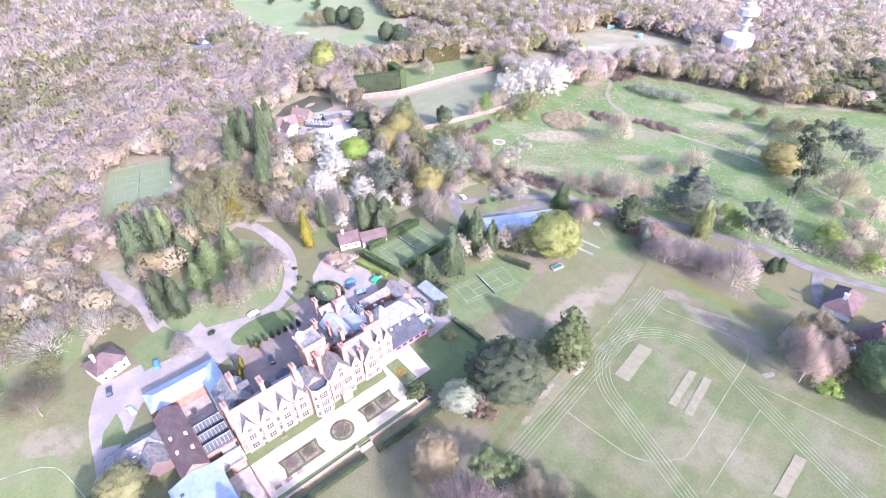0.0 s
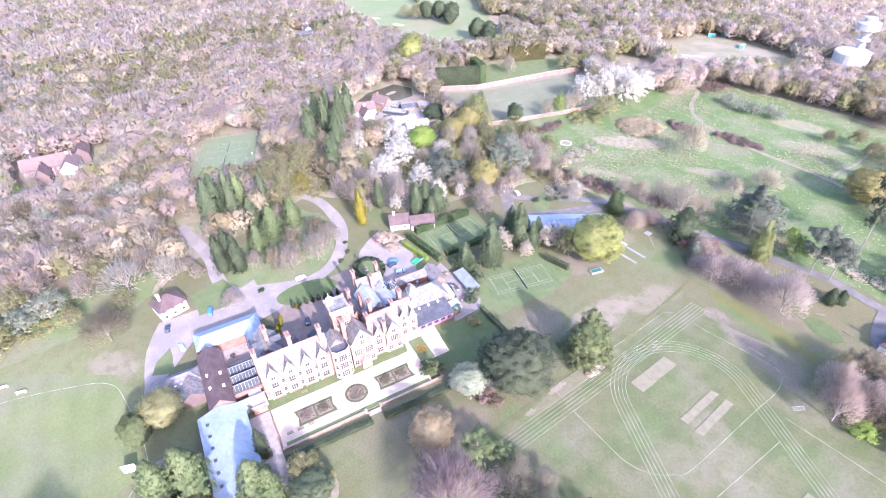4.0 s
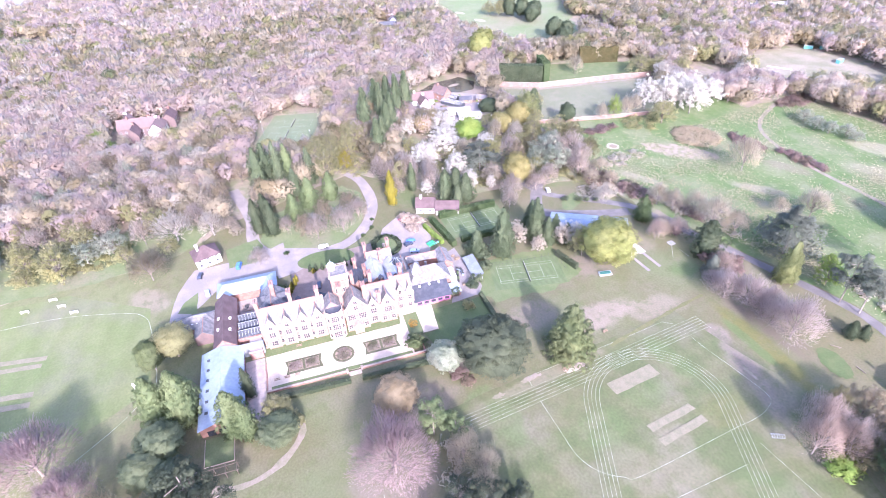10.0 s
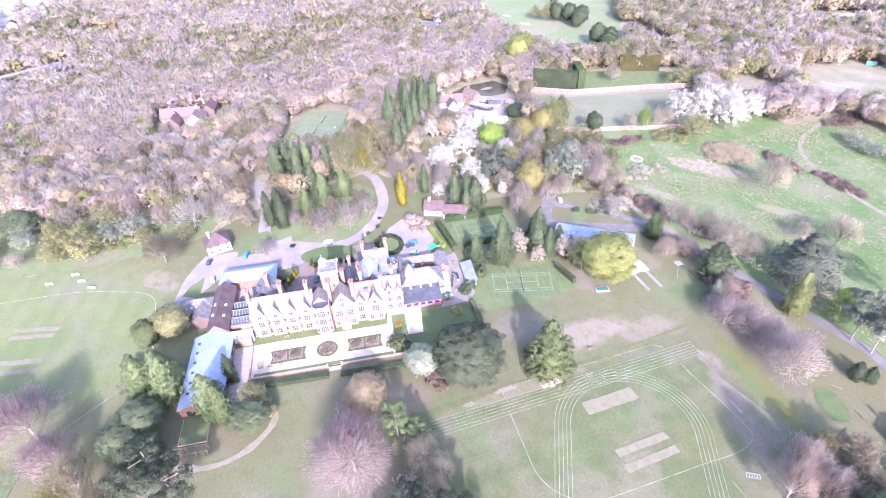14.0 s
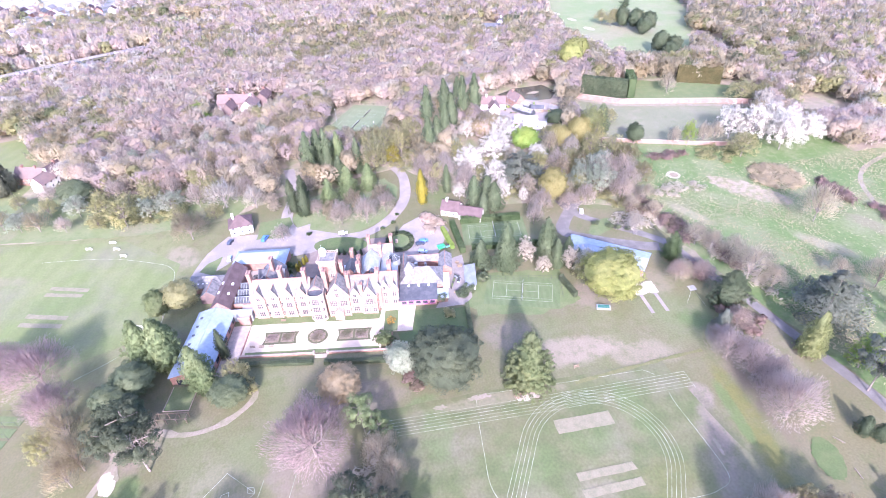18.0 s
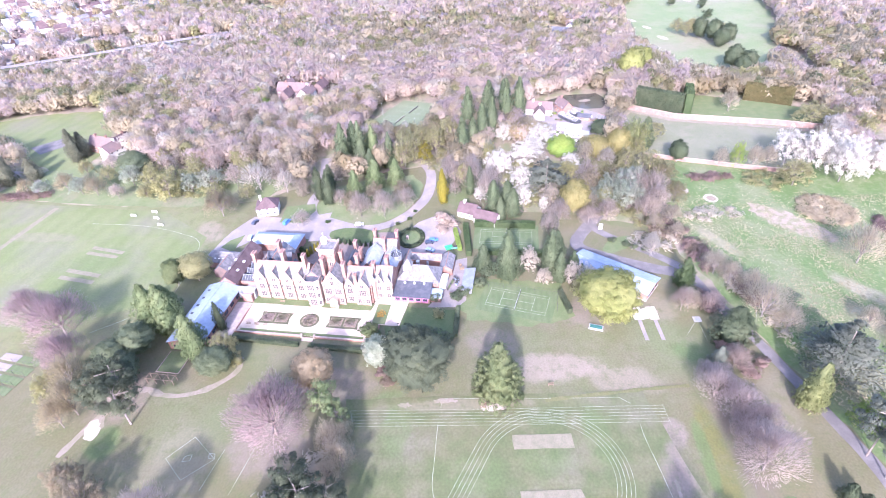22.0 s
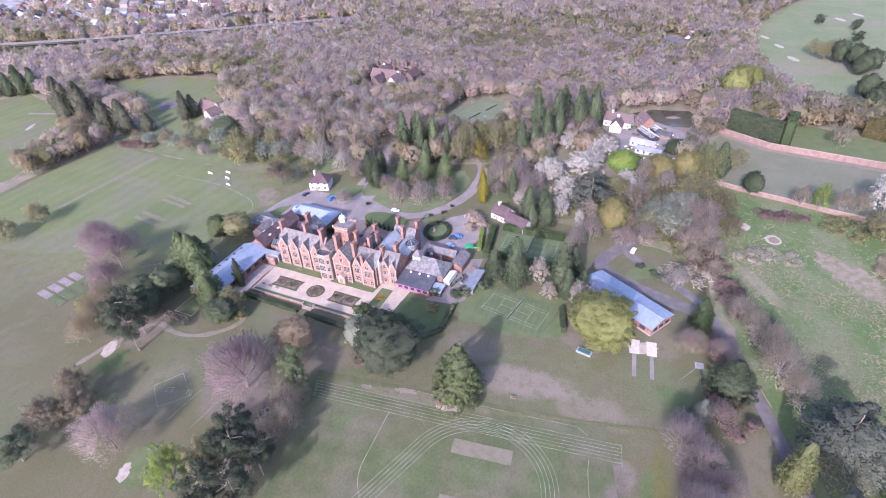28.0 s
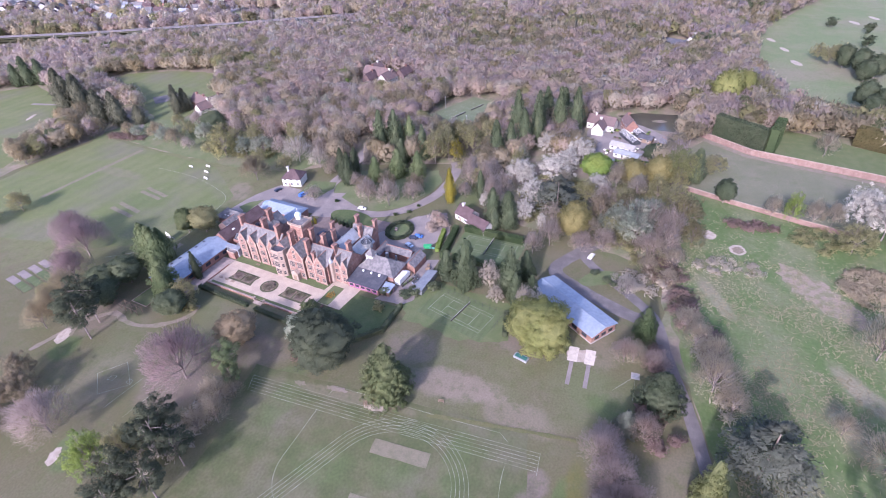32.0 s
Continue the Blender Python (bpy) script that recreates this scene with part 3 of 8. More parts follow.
# roads, drives and paths
ribbon("drive", [(-222, 90), (-212, 94), (-198, 94), (-183, 92), (-166, 82), (-157, 68), (-160, 52), (-167, 37), (-180, 31), (-202, 35), (-235, 30)], 5.6, 0.05, "drive", "pale worn drive curving round the front garden")
sheet("forecourt", world_of([(-22, 76), (-8, 70), (2, 67), (-1, 60), (-12, 54), (-20, 52)]), 0.058, "drive", "pale worn drive junction beside the hall", 0.4)
sheet("forecourt", world_of([(18, 47), (30, 72), (42, 82), (52, 66), (46, 46), (38, 42), (24, 41)]), 0.06, "drive", "pale worn turning area before the house", 0.5)
sheet("forecourt", world_of([(-16, 30), (-14, 60), (22, 63), (22, 36)]), 0.055, "redgravelshade", "brownish gravel forecourt with the house's shade in its colour", 0.3)
sheet("car_park", world_of([(-64, 33), (-61, 57), (-55, 71), (-30, 71), (-16, 78), (-16, 54), (-45, 53), (-56, 40), (-56, 33)]), 0.052, "drive", "pale tarmac car park beside the hall", 0.4)
ribbon("road", [(-165, 168), (-150, 172), (-139, 184), (-127, 197), (-118, 204), (-104, 206), (-80, 214), (-59, 219), (-42, 223), (-24, 227), (-10, 224), (1, 224), (18, 228), (90, 240)], 4.2, 0.07, "tarmac", "dark narrow tarmac road along the meadow")
ribbon("road", [(-168, 180), (-148, 165), (-138, 160), (-130, 172), (-121, 189), (-118, 198)], 6, 0.06, "tarmac", "dark tarmac yard road behind the sports hall")
ribbon("path", [(-170, 358), (-155, 323), (-130, 310), (-104, 305), (-64, 304), (-46, 299), (-22, 290), (-3, 285), (60, 270)], 2.3, 0.06, "worn", "pale farm track across the meadow", "path")
ribbon("path", [(-60, 303), (-62, 315), (-59, 327), (-60, 345), (-62, 362)], 1.2, 0.06, "worn", "narrow trodden path across the meadow", "path")
ribbon("path", [(-76, 28), (-69, 29.5), (-60, 19), (-58.5, 6.5), (-64, -4), (-50, -13), (-36, -18)], 2.4, 0.06, "worn", "worn earth path round the trees", "path", 0.4)
ribbon("path", [(-110, -10), (-92, -14), (-76, -18), (-60, -14), (-46, -10)], 2.6, 0.05, "worn", "worn earth path under evergreens", "path", 0.4)
ribbon("path", [(-233, -262), (-238, -230), (-234, -160), (-222, -140), (-204, -131)], 3, 0.05, "drive", "pale track leading to a house", "path")
MOTORWAY = [(-330, -540), (-363, -459), (-382, -402), (-403, -348), (-427, -295), (-450, -241), (-476, -191), (-510, -120)]
for width, z in ((26, 2.5), (21, 4.5), (16, 6.5)):
    ribbon("embankment", MOTORWAY, width, z, "lawn", "grassy bank under the far road", "bank")
ribbon("motorway", MOTORWAY, 9, 7.2, "drive", "pale far road on a bank through the woods")
ribbon("track", [(-125, -120), (-150, -116), (-188, -109)], 3.0, 0.06, "strip", "pale worn wheel track across the field", "path", 0.3)
ribbon("drive", [(-4, 224), (-3, 216), (1, 203), (8, 199), (14, 188)], 4, 0.08, "tarmac", "dark drive to a house")


sheet("verge", ellipse(-138.5, 180, 4.2, 9, 35), 0.09, "green", "small grass island beside the yard road", 0.3, 2, "lawn")

# painted lines
def line_strip(name, pts, width, z, label, closed=False, mat="line"):
    g = Geo()
    for a, b in zip(pts, pts[1:] + (pts[:1] if closed else [])):
        d = math.hypot(b[0] - a[0], b[1] - a[1])
        nx, ny = -(b[1] - a[1]) / d * width / 2, (b[0] - a[0]) / d * width / 2
        g.add([(a[0] + nx, a[1] + ny, z), (a[0] - nx, a[1] - ny, z), (b[0] - nx, b[1] - ny, z), (b[0] + nx, b[1] + ny, z)], [(0, 1, 2, 3)])
    return solid(name, g, mat, label, "line", "painted lines", "structure")


def smooth(pts, k=6):
    """A flowing curve through points."""
    out = []
    for i in range(len(pts) - 1):
        p = [pts[max(0, min(len(pts) - 1, i + d))] for d in (-1, 0, 1, 2)]
        for j in range(k):
            t = j / k
            out.append(tuple(.5 * (2 * p[1][a] + (p[2][a] - p[0][a]) * t + (2 * p[0][a] - 5 * p[1][a] + 4 * p[2][a] - p[3][a]) * t * t + (3 * p[1][a] - p[0][a] - 3 * p[2][a] + p[3][a]) * t ** 3) for a in (0, 1)))
    return out + [pts[-1]]


for i in range(6):
    x = -51.3 + 1.22 * i
    line_strip("track_line", [(x, 72.2 + 0.35 * i), (x + 0.4, 125), (x + 0.2, 173)], 0.1, 0.11, "thin white straight running lane line")
line_strip("track_line", [(-51.3, 173), (-43.8, 173.4)], 0.1, 0.11, "thin white finish line")
line_strip("track_line", [(-51.3, 72.2), (-45.2, 74)], 0.1, 0.11, "thin white start line")
CX, CY, AX, AY, LEG = -27.0, 133.8, 0.89, -0.456, 58.0
for i in range(5):
    r = 23.5 - 1.22 * i
    a0 = math.atan2(AY, AX)
    oval = [(CX + r * math.cos(a0 + a), CY + r * math.sin(a0 + a)) for a in (1.5708 + 3.14159 * k / 28 for k in range(29))]
    oval += [(CX + AX * LEG + r * math.cos(a0 + a), CY + AY * LEG + r * math.sin(a0 + a)) for a in (-1.5708 + 3.14159 * k / 28 for k in range(29))]
    line_strip("track_line", oval, 0.1, 0.115, "thin white oval running lane line", True)
line_strip("pitch_line", smooth([(-45.2, 101), (-34, 100.3), (-23.7, 99.9), (-17, 102.5), (-12.5, 107.5), (-10.4, 113), (-10, 145.4), (-9.7, 156), (-10.6, 162), (-13.6, 166.4), (-24, 166), (-38.4, 164.2), (-44, 164)]), 0.12, 0.12, "thin white boundary line on the grass")
line_strip("pitch_line", [(0.2, 141.5), (-1.8, 102.8)], 0.12, 0.12, "thin white cross line on the grass")
line_strip("pitch_line", [(-3.2, 150.2), (14, 150.8), (40, 151)], 0.12, 0.12, "thin white line along the field's edge")
line_strip("pitch_line", [(-51.5, 101.8), (-55.5, 102.3), (-55.2, 115), (-54.6, 140), (-54.5, 160), (-52, 163)], 0.1, 0.12, "thin white line beside the straight")
line_strip("pitch_line", smooth([(-171, -80), (-167, -50), (-158.5, -27), (-152, -17), (-141, -14), (-112.5, -13.3), (-104, -20), (-98, -27), (-91, -37.6)]), 0.2, 0.1, "white boundary line of the cricket field")
for quad in (((-35, 17.2), (-42.5, 23.7), (-34.5, 32.7), (-27.7, 24.8)), ((-33.9, 22.7), (-35.6, 23), (-36.2, 25.1), (-34.1, 25.1)), ((-34.5, 32.7), (-36.3, 32.2), (-36.6, 30.4), (-34.8, 30.6))):
    line_strip("pitch_line", list(quad), 0.14, 0.1, "thin white rounders pitch line", True)
line_strip("pitch_line", [(-38.1, 34.9), (-31, 33.2), (-24.2, 31.7)], 0.12, 0.1, "thin white line beside the rounders pitch")
line_strip("pitch_line", [(-38.3, 44.3), (-23, 40.9)], 0.12, 0.1, "thin white line on the grass")
for quad in (((-41.2, 142.3), (-36.2, 142.5), (-36, 124.2), (-41.1, 124)), ((-23.1, 141.9), (-20.5, 142.7), (-20.1, 125), (-22.7, 124.7)), ((-18.2, 142.5), (-15.5, 142.7), (-14.8, 124.9), (-17.4, 124.5)),
             ((12.9, 131.6), (16, 131.9), (14.9, 115.9), (11.8, 114.7)), ((-126, -71.5), (-128.4, -71.2), (-123.8, -53.2), (-121.4, -53.4)), ((-131, -70.8), (-133.4, -70.4), (-128.4, -52.6), (-126, -52.9)),
             ((-144.2, -68.6), (-146.4, -68.2), (-142, -51.2), (-139.9, -51.7)), ((-148.4, -67.9), (-150.6, -67.5), (-145.4, -49.9), (-143.2, -50.4))):
    sheet("cricket_strip", list(quad), 0.13, "strip", "rolled pale clay cricket strip", 0.12, 2)
for a, b in (((-18.2, 140.5), (-15.5, 140.7)), ((-17.4, 126.6), (-14.8, 126.9)), ((-18.2, 142), (-15.4, 142.2)), ((-17.5, 125), (-14.7, 125.4))):
    line_strip("crease_line", [a, b], 0.12, 0.15, "white cricket crease line")


def tennis(x, y, rz, mat, label, margin=(3.4, 4.5), singles=True, lines="line"):
    """A court with its lines and net; x runs along its length."""
    m = pose(x, y, 0, 0, 0, rz)
    w, h = 11.9 + margin[0], 5.5 + margin[1]
    ob = sheet("tennis_court", [(-w, -h), (w, -h), (w, h), (-w, h)], 0.1, mat, label, 0, category="court", m=m)
    g = Geo()
    for x0, y0, x1, y1 in ((-11.9, -5.5, 11.9, -5.5), (-11.9, 5.5, 11.9, 5.5), (-11.9, -4.1, 11.9, -4.1), (-11.9, 4.1, 11.9, 4.1), (-6.4, 0, 6.4, 0)):
        g.add([(x0, y0 - .06, .2), (x1, y0 - .06, .2), (x1, y0 + .06, .2), (x0, y0 + .06, .2)], [(0, 1, 2, 3)])
    for xx, hh in ((-11.9, 5.5), (11.9, 5.5), (-6.4, 4.1), (6.4, 4.1)):
        g.add([(xx - .06, -hh, .21), (xx + .06, -hh, .21), (xx + .06, hh, .21), (xx - .06, hh, .21)], [(0, 1, 2, 3)])
    part("court_lines", g, lines, ob, "white court lines")
    net = thing("tennis_net", m @ pose(0, 0, 0.1), "dark tennis net between two posts", "net", "tennis nets")
    part("netting", Geo().box(-.02, .02, -6.2, 6.2, .05, .95), "iron", net)
    part("tape", Geo().box(-.03, .03, -6.2, 6.2, .955, 1.03), "whitepaint", net, "white net tape")
    for s in (-6.3, 6.3):
        part("post", Geo().cyl(0, s, 0, 1.1, .06), "iron", net)


sheet("lawn", [(-118, 112), (-113, 150), (-93, 152), (-88, 136), (-93, 112), (-104, 106)], 0.03, "green", "green grass round the tennis court", 1.0, 3)
tennis(-102.6, 131.6, 72, "court", "green tennis court with white lines beside the lawn", (3.0, 3.6))
tennis(-147, 130.5, 84, "court", "dark green hedged tennis court with white lines", (3.0, 4.5))
sheet("hard_court", [(-323, 70), (-311, 101), (-268, 80), (-280, 48)], 0.02, "courtold", "pale green multi-court surface in the wood", 0, category="court")
tennis(-303.5, 78.5, 65, "courtold", "pale green court with faded lines in the wood", (2, 2))
tennis(-287.5, 70.5, 65, "courtold", "pale green court with faded lines in the wood", (2, 2))


def mesh_fence(pts, h, label, closed=False, gap=3.0):
    """Posts and rails round a court; the netting between them is too fine to build."""
    f = thing("court_fence", pose(*pts[0], 0), label, "fence", "court fences")
    ox, oy = pts[0]
    for a, b in zip(pts, pts[1:] + (pts[:1] if closed else [])):
        d = math.hypot(b[0] - a[0], b[1] - a[1])
        k = max(1, round(d / gap))
        for i in range(k):
            part("post", Geo().cyl(a[0] - ox + (b[0] - a[0]) * i / k, a[1] - oy + (b[1] - a[1]) * i / k, 0, h, .04, n=5), "iron", f)
        for z in (h - .05, h * .5):
            part("rail", Geo().bar((a[0] - ox, a[1] - oy, z), (b[0] - ox, b[1] - oy, z), .04), "iron", f)


mesh_fence([(-323, 70), (-311, 101), (-268, 80), (-280, 48)], 3.2, "green-grey wire fence round the court in the wood", True)
mesh_fence([(-112.6, 117.5), (-106, 148), (-94, 146)], 2.6, "grey wire fence behind the tennis court")

# terrace and beds, in the mansion's axes
sheet("terrace", [(-27, -8.3), (24.5, -8.3), (24.6, 0.4), (36, 0.4), (37, 16), (24, 17), (22.7, 7.8), (-27, 7.8)], 0.35, "gravel", "pale gravel terrace before the mansion", 0.1, 3, "terrace", HOUSE)
sheet("grass_border", [(-27, 7.8), (22.7, 7.8), (23.5, 11.8), (-27, 13)], 0.36, "green", "green grass border along the mansion's front", 0.15, 3, "lawn", HOUSE)
sheet("grass_border", [(-25.8, -8.2), (23.8, -8.2), (23.8, -6.6), (-25.8, -6.6)], 0.37, "green", "narrow green grass verge along the terrace wall", 0.1, 3, "lawn", HOUSE)
sheet("lawn", [(37, 12), (56.5, 12), (58, -2), (44, -20), (36, -16), (30, 0.2), (36, 0.2)], 0.08, "sidelawn", "green side lawn behind a hedge", 0.4, 3, "lawn", HOUSE)
bed_long = []
for x0 in (-20.6, 7.4):
    bed = sheet("flower_bed", [(x0, -3.2), (x0 + 13, -3.2), (x0 + 12.3, 0), (x0 + 13, 3.2), (x0, 3.2), (x0 + .7, 0)], 0.40, "boxedge", "box-edged rose bed with a waisted outline on the terrace", 0.05, 2, "flower bed", HOUSE)
    for k in range(2):
        part("soil", Geo().add([(x0 + 1 + 5.8 * k, -2.3, .55), (x0 + 6.0 + 5.8 * k, -2.3, .55), (x0 + 6.0 + 5.8 * k, 2.3, .55), (x0 + 1 + 5.8 * k, 2.3, .55)], [(0, 1, 2, 3)]), "rosebed", bed, "bare brown soil")
    bed_long.append(bed)
bed = bed_round = sheet("flower_bed", ellipse(0, 0, 3.9, 3.9), 0.40, "boxedge", "round box-edged rose bed on the terrace", 0, 2, "flower bed", HOUSE)
part("soil", Geo().add([(x, y, .55) for x, y in ellipse(0, 0, 3.1, 3.1)], [tuple(range(24))]), "rosebed", bed, "bare brown soil")
bed = sheet("flower_bed", [(24.9, 0.7), (30.2, 0.7), (30.2, 12), (24.9, 12)], 0.40, "green", "rectangular turf bed with orange flowers", 0.05, 2, "flower bed", HOUSE)
for k in range(8):
    a = k * .7854
    part("box_spoke", Geo().bar((1.0 * math.cos(a), 1.0 * math.sin(a), .58), (3.1 * math.cos(a), 3.1 * math.sin(a), .58), .16), "boxedge", bed_round, "clipped box spoke")
for x0, beds in zip((-20.6, 7.4), bed_long):
    for k in range(2):
        xm = x0 + 3.5 + 5.8 * k
        for dx, dy in ((2.2, 1.9), (2.2, -1.9)):
            part("box_cross", Geo().bar((xm - dx, -dy, .58), (xm + dx, dy, .58), .16), "boxedge", beds, "clipped box cross-hedge")
wall = thing("terrace_wall", at(0, 0), "red brick terrace wall with a stone coping and steps", "wall", kind="structure")
part("brickwork", Geo().box(-27, 0.2, -8.9, -8.35, -.1, .75).box(5, 28, -8.9, -8.35, -.1, .75).box(28, 28.5, -8.9, 0, -.1, .8).box(-27.4, -27, -8.9, 4, -.1, .75), "brickdark", wall)
part("coping", Geo().box(-27.4, 0.2, -9, -8.3, .752, .9).box(5, 28.6, -9, -8.3, .752, .9), "stone", wall, "pale stone coping")
for i in range(4):
    part("step", Geo().box(.4, 4.8, -9.4 - .4 * i, -8.95 - .4 * i, -.1, .32 - .1 * i), "stone", wall, "pale stone step")
for x in (0, 5.1):
    part("pier", Geo().box(x - .3, x + .3, -9.2, -8.3, -.1, 1.3).box(x - .4, x + .4, -9.3, -8.2, 1.3, 1.42), "stone", wall, "stone gate pier")

# ---- buildings ----
def window_mesh(w, h, nx=2, ny=2):
    """Stone surround facing -y, centred on its foot; its glass; and the places of its mullions and transoms."""
    t = .16
    ring = [(-w / 2, 0), (w / 2, 0), (w / 2, h), (-w / 2, h)]
    outer = [(-w / 2 - t, -t), (w / 2 + t, -t), (w / 2 + t, h + t), (-w / 2 - t, h + t)]
    g = Geo().add([(x, y, z) for y in (-.1, .05) for x, z in outer + ring], [f for i in range(4) for j in [(i + 1) % 4] for f in ((i, j, 4 + j, 4 + i), (8 + j, 8 + i, 12 + i, 12 + j), (j, i, 8 + i, 8 + j), (4 + i, 4 + j, 12 + j, 12 + i))])
    bars = [("mullion", mesh("mullion", Geo().box(-.07, .07, -.08, .04, 0, h), "stone"), -w / 2 + w * i / nx, 0) for i in range(1, nx)]
    bars += [("transom", mesh("transom", Geo().box(-w / 2, w / 2, -.07, .035, -.05, .05), "stone"), 0, h * j / ny) for j in range(1, ny)]
    return mesh("window", g, "stone"), mesh("pane", Geo().box(-w / 2, w / 2, -.03, .02, 0, h), "glass"), bars


WINDOWS = {k: window_mesh(*k) for k in ((2.0, 2.2, 3, 2), (1.3, 1.8, 2, 2), (0.9, 1.5, 1, 2), (2.6, 2.6, 4, 3), (1.2, 1.2, 2, 1))}


def window(parent, kind, x, y, z, rz=0.0):
    a, b, bars = WINDOWS[kind]
    w = part("window", a, "", parent, "stone-mullioned window", m=pose(x, y, z, 0, 0, rz))
    part("pane", b, "", w, "dark glass pane")
    for name, me, dx, dz in bars:
        part(name, me, "", w, m=pose(dx, 0, dz))


def gable_walls(g, x0, x1, y0, y1, z0, ze, zr, axis):
    """A block whose walls rise to gables; axis: the ridge's."""
    if axis == "x":
        ym = (y0 + y1) / 2
        v = [(x, y, z) for x in (x0, x1) for y, z in ((y0, z0), (y1, z0), (y1, ze), (ym, zr), (y0, ze))]
    else:
        xm = (x0 + x1) / 2
        v = [(x, y, z) for y in (y0, y1) for x, z in ((x0, z0), (x1, z0), (x1, ze), (xm, zr), (x0, ze))]
    f = [(0, 1, 2, 3, 4), (9, 8, 7, 6, 5)] + [(i, i + 5, (i + 1) % 5 + 5, (i + 1) % 5) for i in (0, 1, 2, 3, 4)]
    return g.add(v, f)


def gable_roof(parent, x0, x1, y0, y1, ze, zr, axis, mat, over=0.3, t=0.2, label=""):
    """Two slabs that meet at a ridge, each a part, and a ridge cap."""
    if axis == "x":
        ym, k = (y0 + y1) / 2, (zr - ze) / ((y1 - y0) / 2)
        lo = ze - k * over
        for s, y in ((-1, y0 - over), (1, y1 + over)):
            part("roof_slope", Geo().slab([(x0 - over, y, lo + t), (x1 + over, y, lo + t), (x1 + over, ym, zr + t), (x0 - over, ym, zr + t)], t), mat, parent, label)
        part("ridge", Geo().bar((x0 - over, ym, zr + t), (x1 + over, ym, zr + t), .25), "brickdark" if mat == "slate" else mat, parent, "ridge tiles")
    else:
        xm, k = (x0 + x1) / 2, (zr - ze) / ((x1 - x0) / 2)
        lo = ze - k * over
        for s, x in ((-1, x0 - over), (1, x1 + over)):
            part("roof_slope", Geo().slab([(x, y0 - over, lo + t), (x, y1 + over, lo + t), (xm, y1 + over, zr + t), (xm, y0 - over, zr + t)], t), mat, parent, label)
        part("ridge", Geo().bar((xm, y0 - over, zr + t), (xm, y1 + over, zr + t), .25), "brickdark" if mat == "slate" else mat, parent, "ridge tiles")


def hip_roof(parent, x0, x1, y0, y1, ze, zr, mat, over=0.4, label=""):
    x0, x1, y0, y1 = x0 - over, x1 + over, y0 - over, y1 + over
    h = min(x1 - x0, y1 - y0) / 2
    if x1 - x0 >= y1 - y0:
        a, b = (x0 + h, (y0 + y1) / 2, zr), (x1 - h, (y0 + y1) / 2, zr)
        quads = [[(x0, y0, ze), (x1, y0, ze), b, a], [(x1, y1, ze), (x0, y1, ze), a, b], [(x0, y1, ze), (x0, y0, ze), a], [(x1, y0, ze), (x1, y1, ze), b]]
    else:
        a, b = ((x0 + x1) / 2, y0 + h, zr), ((x0 + x1) / 2, y1 - h, zr)
        quads = [[(x0, y1, ze), (x0, y0, ze), a, b], [(x1, y0, ze), (x1, y1, ze), b, a], [(x0, y0, ze), (x1, y0, ze), a], [(x1, y1, ze), (x0, y1, ze), b]]
    for q in quads:
        part("roof_slope", Geo().slab(q, .15), mat, parent, label)
    part("ridge", Geo().bar(a, b, .22), mat, parent, "ridge tiles")


def chimney(parent, x, y, z0, z1, w=1.1, d=1.6, pots=3, mat="brick"):
    c = part("chimney", Geo().box(x - w / 2, x + w / 2, y - d / 2, y + d / 2, z0, z1 - .7).box(x - w / 2 - .12, x + w / 2 + .12, y - d / 2 - .12, y + d / 2 + .12, z1 - .7, z1 - .35)
             .box(x - w / 2 - .22, x + w / 2 + .22, y - d / 2 - .22, y + d / 2 + .22, z1 - .35, z1), mat, parent, "tall red brick chimney stack")
    for i in range(pots):
        part("chimney_pot", Geo().cyl(x, y + d * (i + .5 - pots / 2) / pots, z1, z1 + .6, .17, .13, 8), "tilered", c, "clay chimney pot")


def front_gable(parent, xc, w, y0, y1, ze, zr, wins, mat="brick"):
    """A gabled bay of the front with stone copings, a finial and its windows (kind, dx, z)."""
    part("gable_wall", gable_walls(Geo(), xc - w / 2, xc + w / 2, y0, y1, 0, ze, zr - .3, "y"), mat, parent)
    gable_roof(parent, xc - w / 2, xc + w / 2, y0 + .5, y1, ze, zr - .35, "y", "slate", 0.05, .16, "weathered slate slope")
    for s in (-1, 1):
        part("coping", Geo().bar((xc + s * (w / 2 + .12), y0 + .15, ze - .1), (xc, y0 + .15, zr + .12), .36), "stone", parent, "stone gable coping")
        part("kneeler", Geo().box(xc + s * (w / 2 + .05) - .38, xc + s * (w / 2 + .05) + .38, y0 - .1, y0 + .45, ze - .55, ze + .35), "stone", parent, "stone kneeler")
        part("shoulder", Geo().box(xc + s * w * .26 - .24, xc + s * w * .26 + .24, y0 - .06, y0 + .36, ze + (zr - ze) * .48 - .2, ze + (zr - ze) * .48 + .55), "stone", parent, "stone gable shoulder")
    part("finial", Geo().cyl(xc, y0 + .15, zr, zr + .9, .16, .05, 6), "stone", parent, "stone finial")
    for z in (.75, 4.6, 8.6):
        if z < ze:
            part("string_course", Geo().box(xc - w / 2 - .05, xc + w / 2 + .05, y0 - .07, y0 + .1, z, z + .25), "stone", parent, "stone string course")
    for s in (-1, 1):
        part("quoin", Geo().box(xc + s * w / 2 - .22, xc + s * w / 2 + .22, y0 - .04, y0 + .3, 0, ze - .1), "stone", parent, "stone quoins")
    for kind, dx, z in wins:
        window(parent, kind, xc + dx, y0 - .03, z)


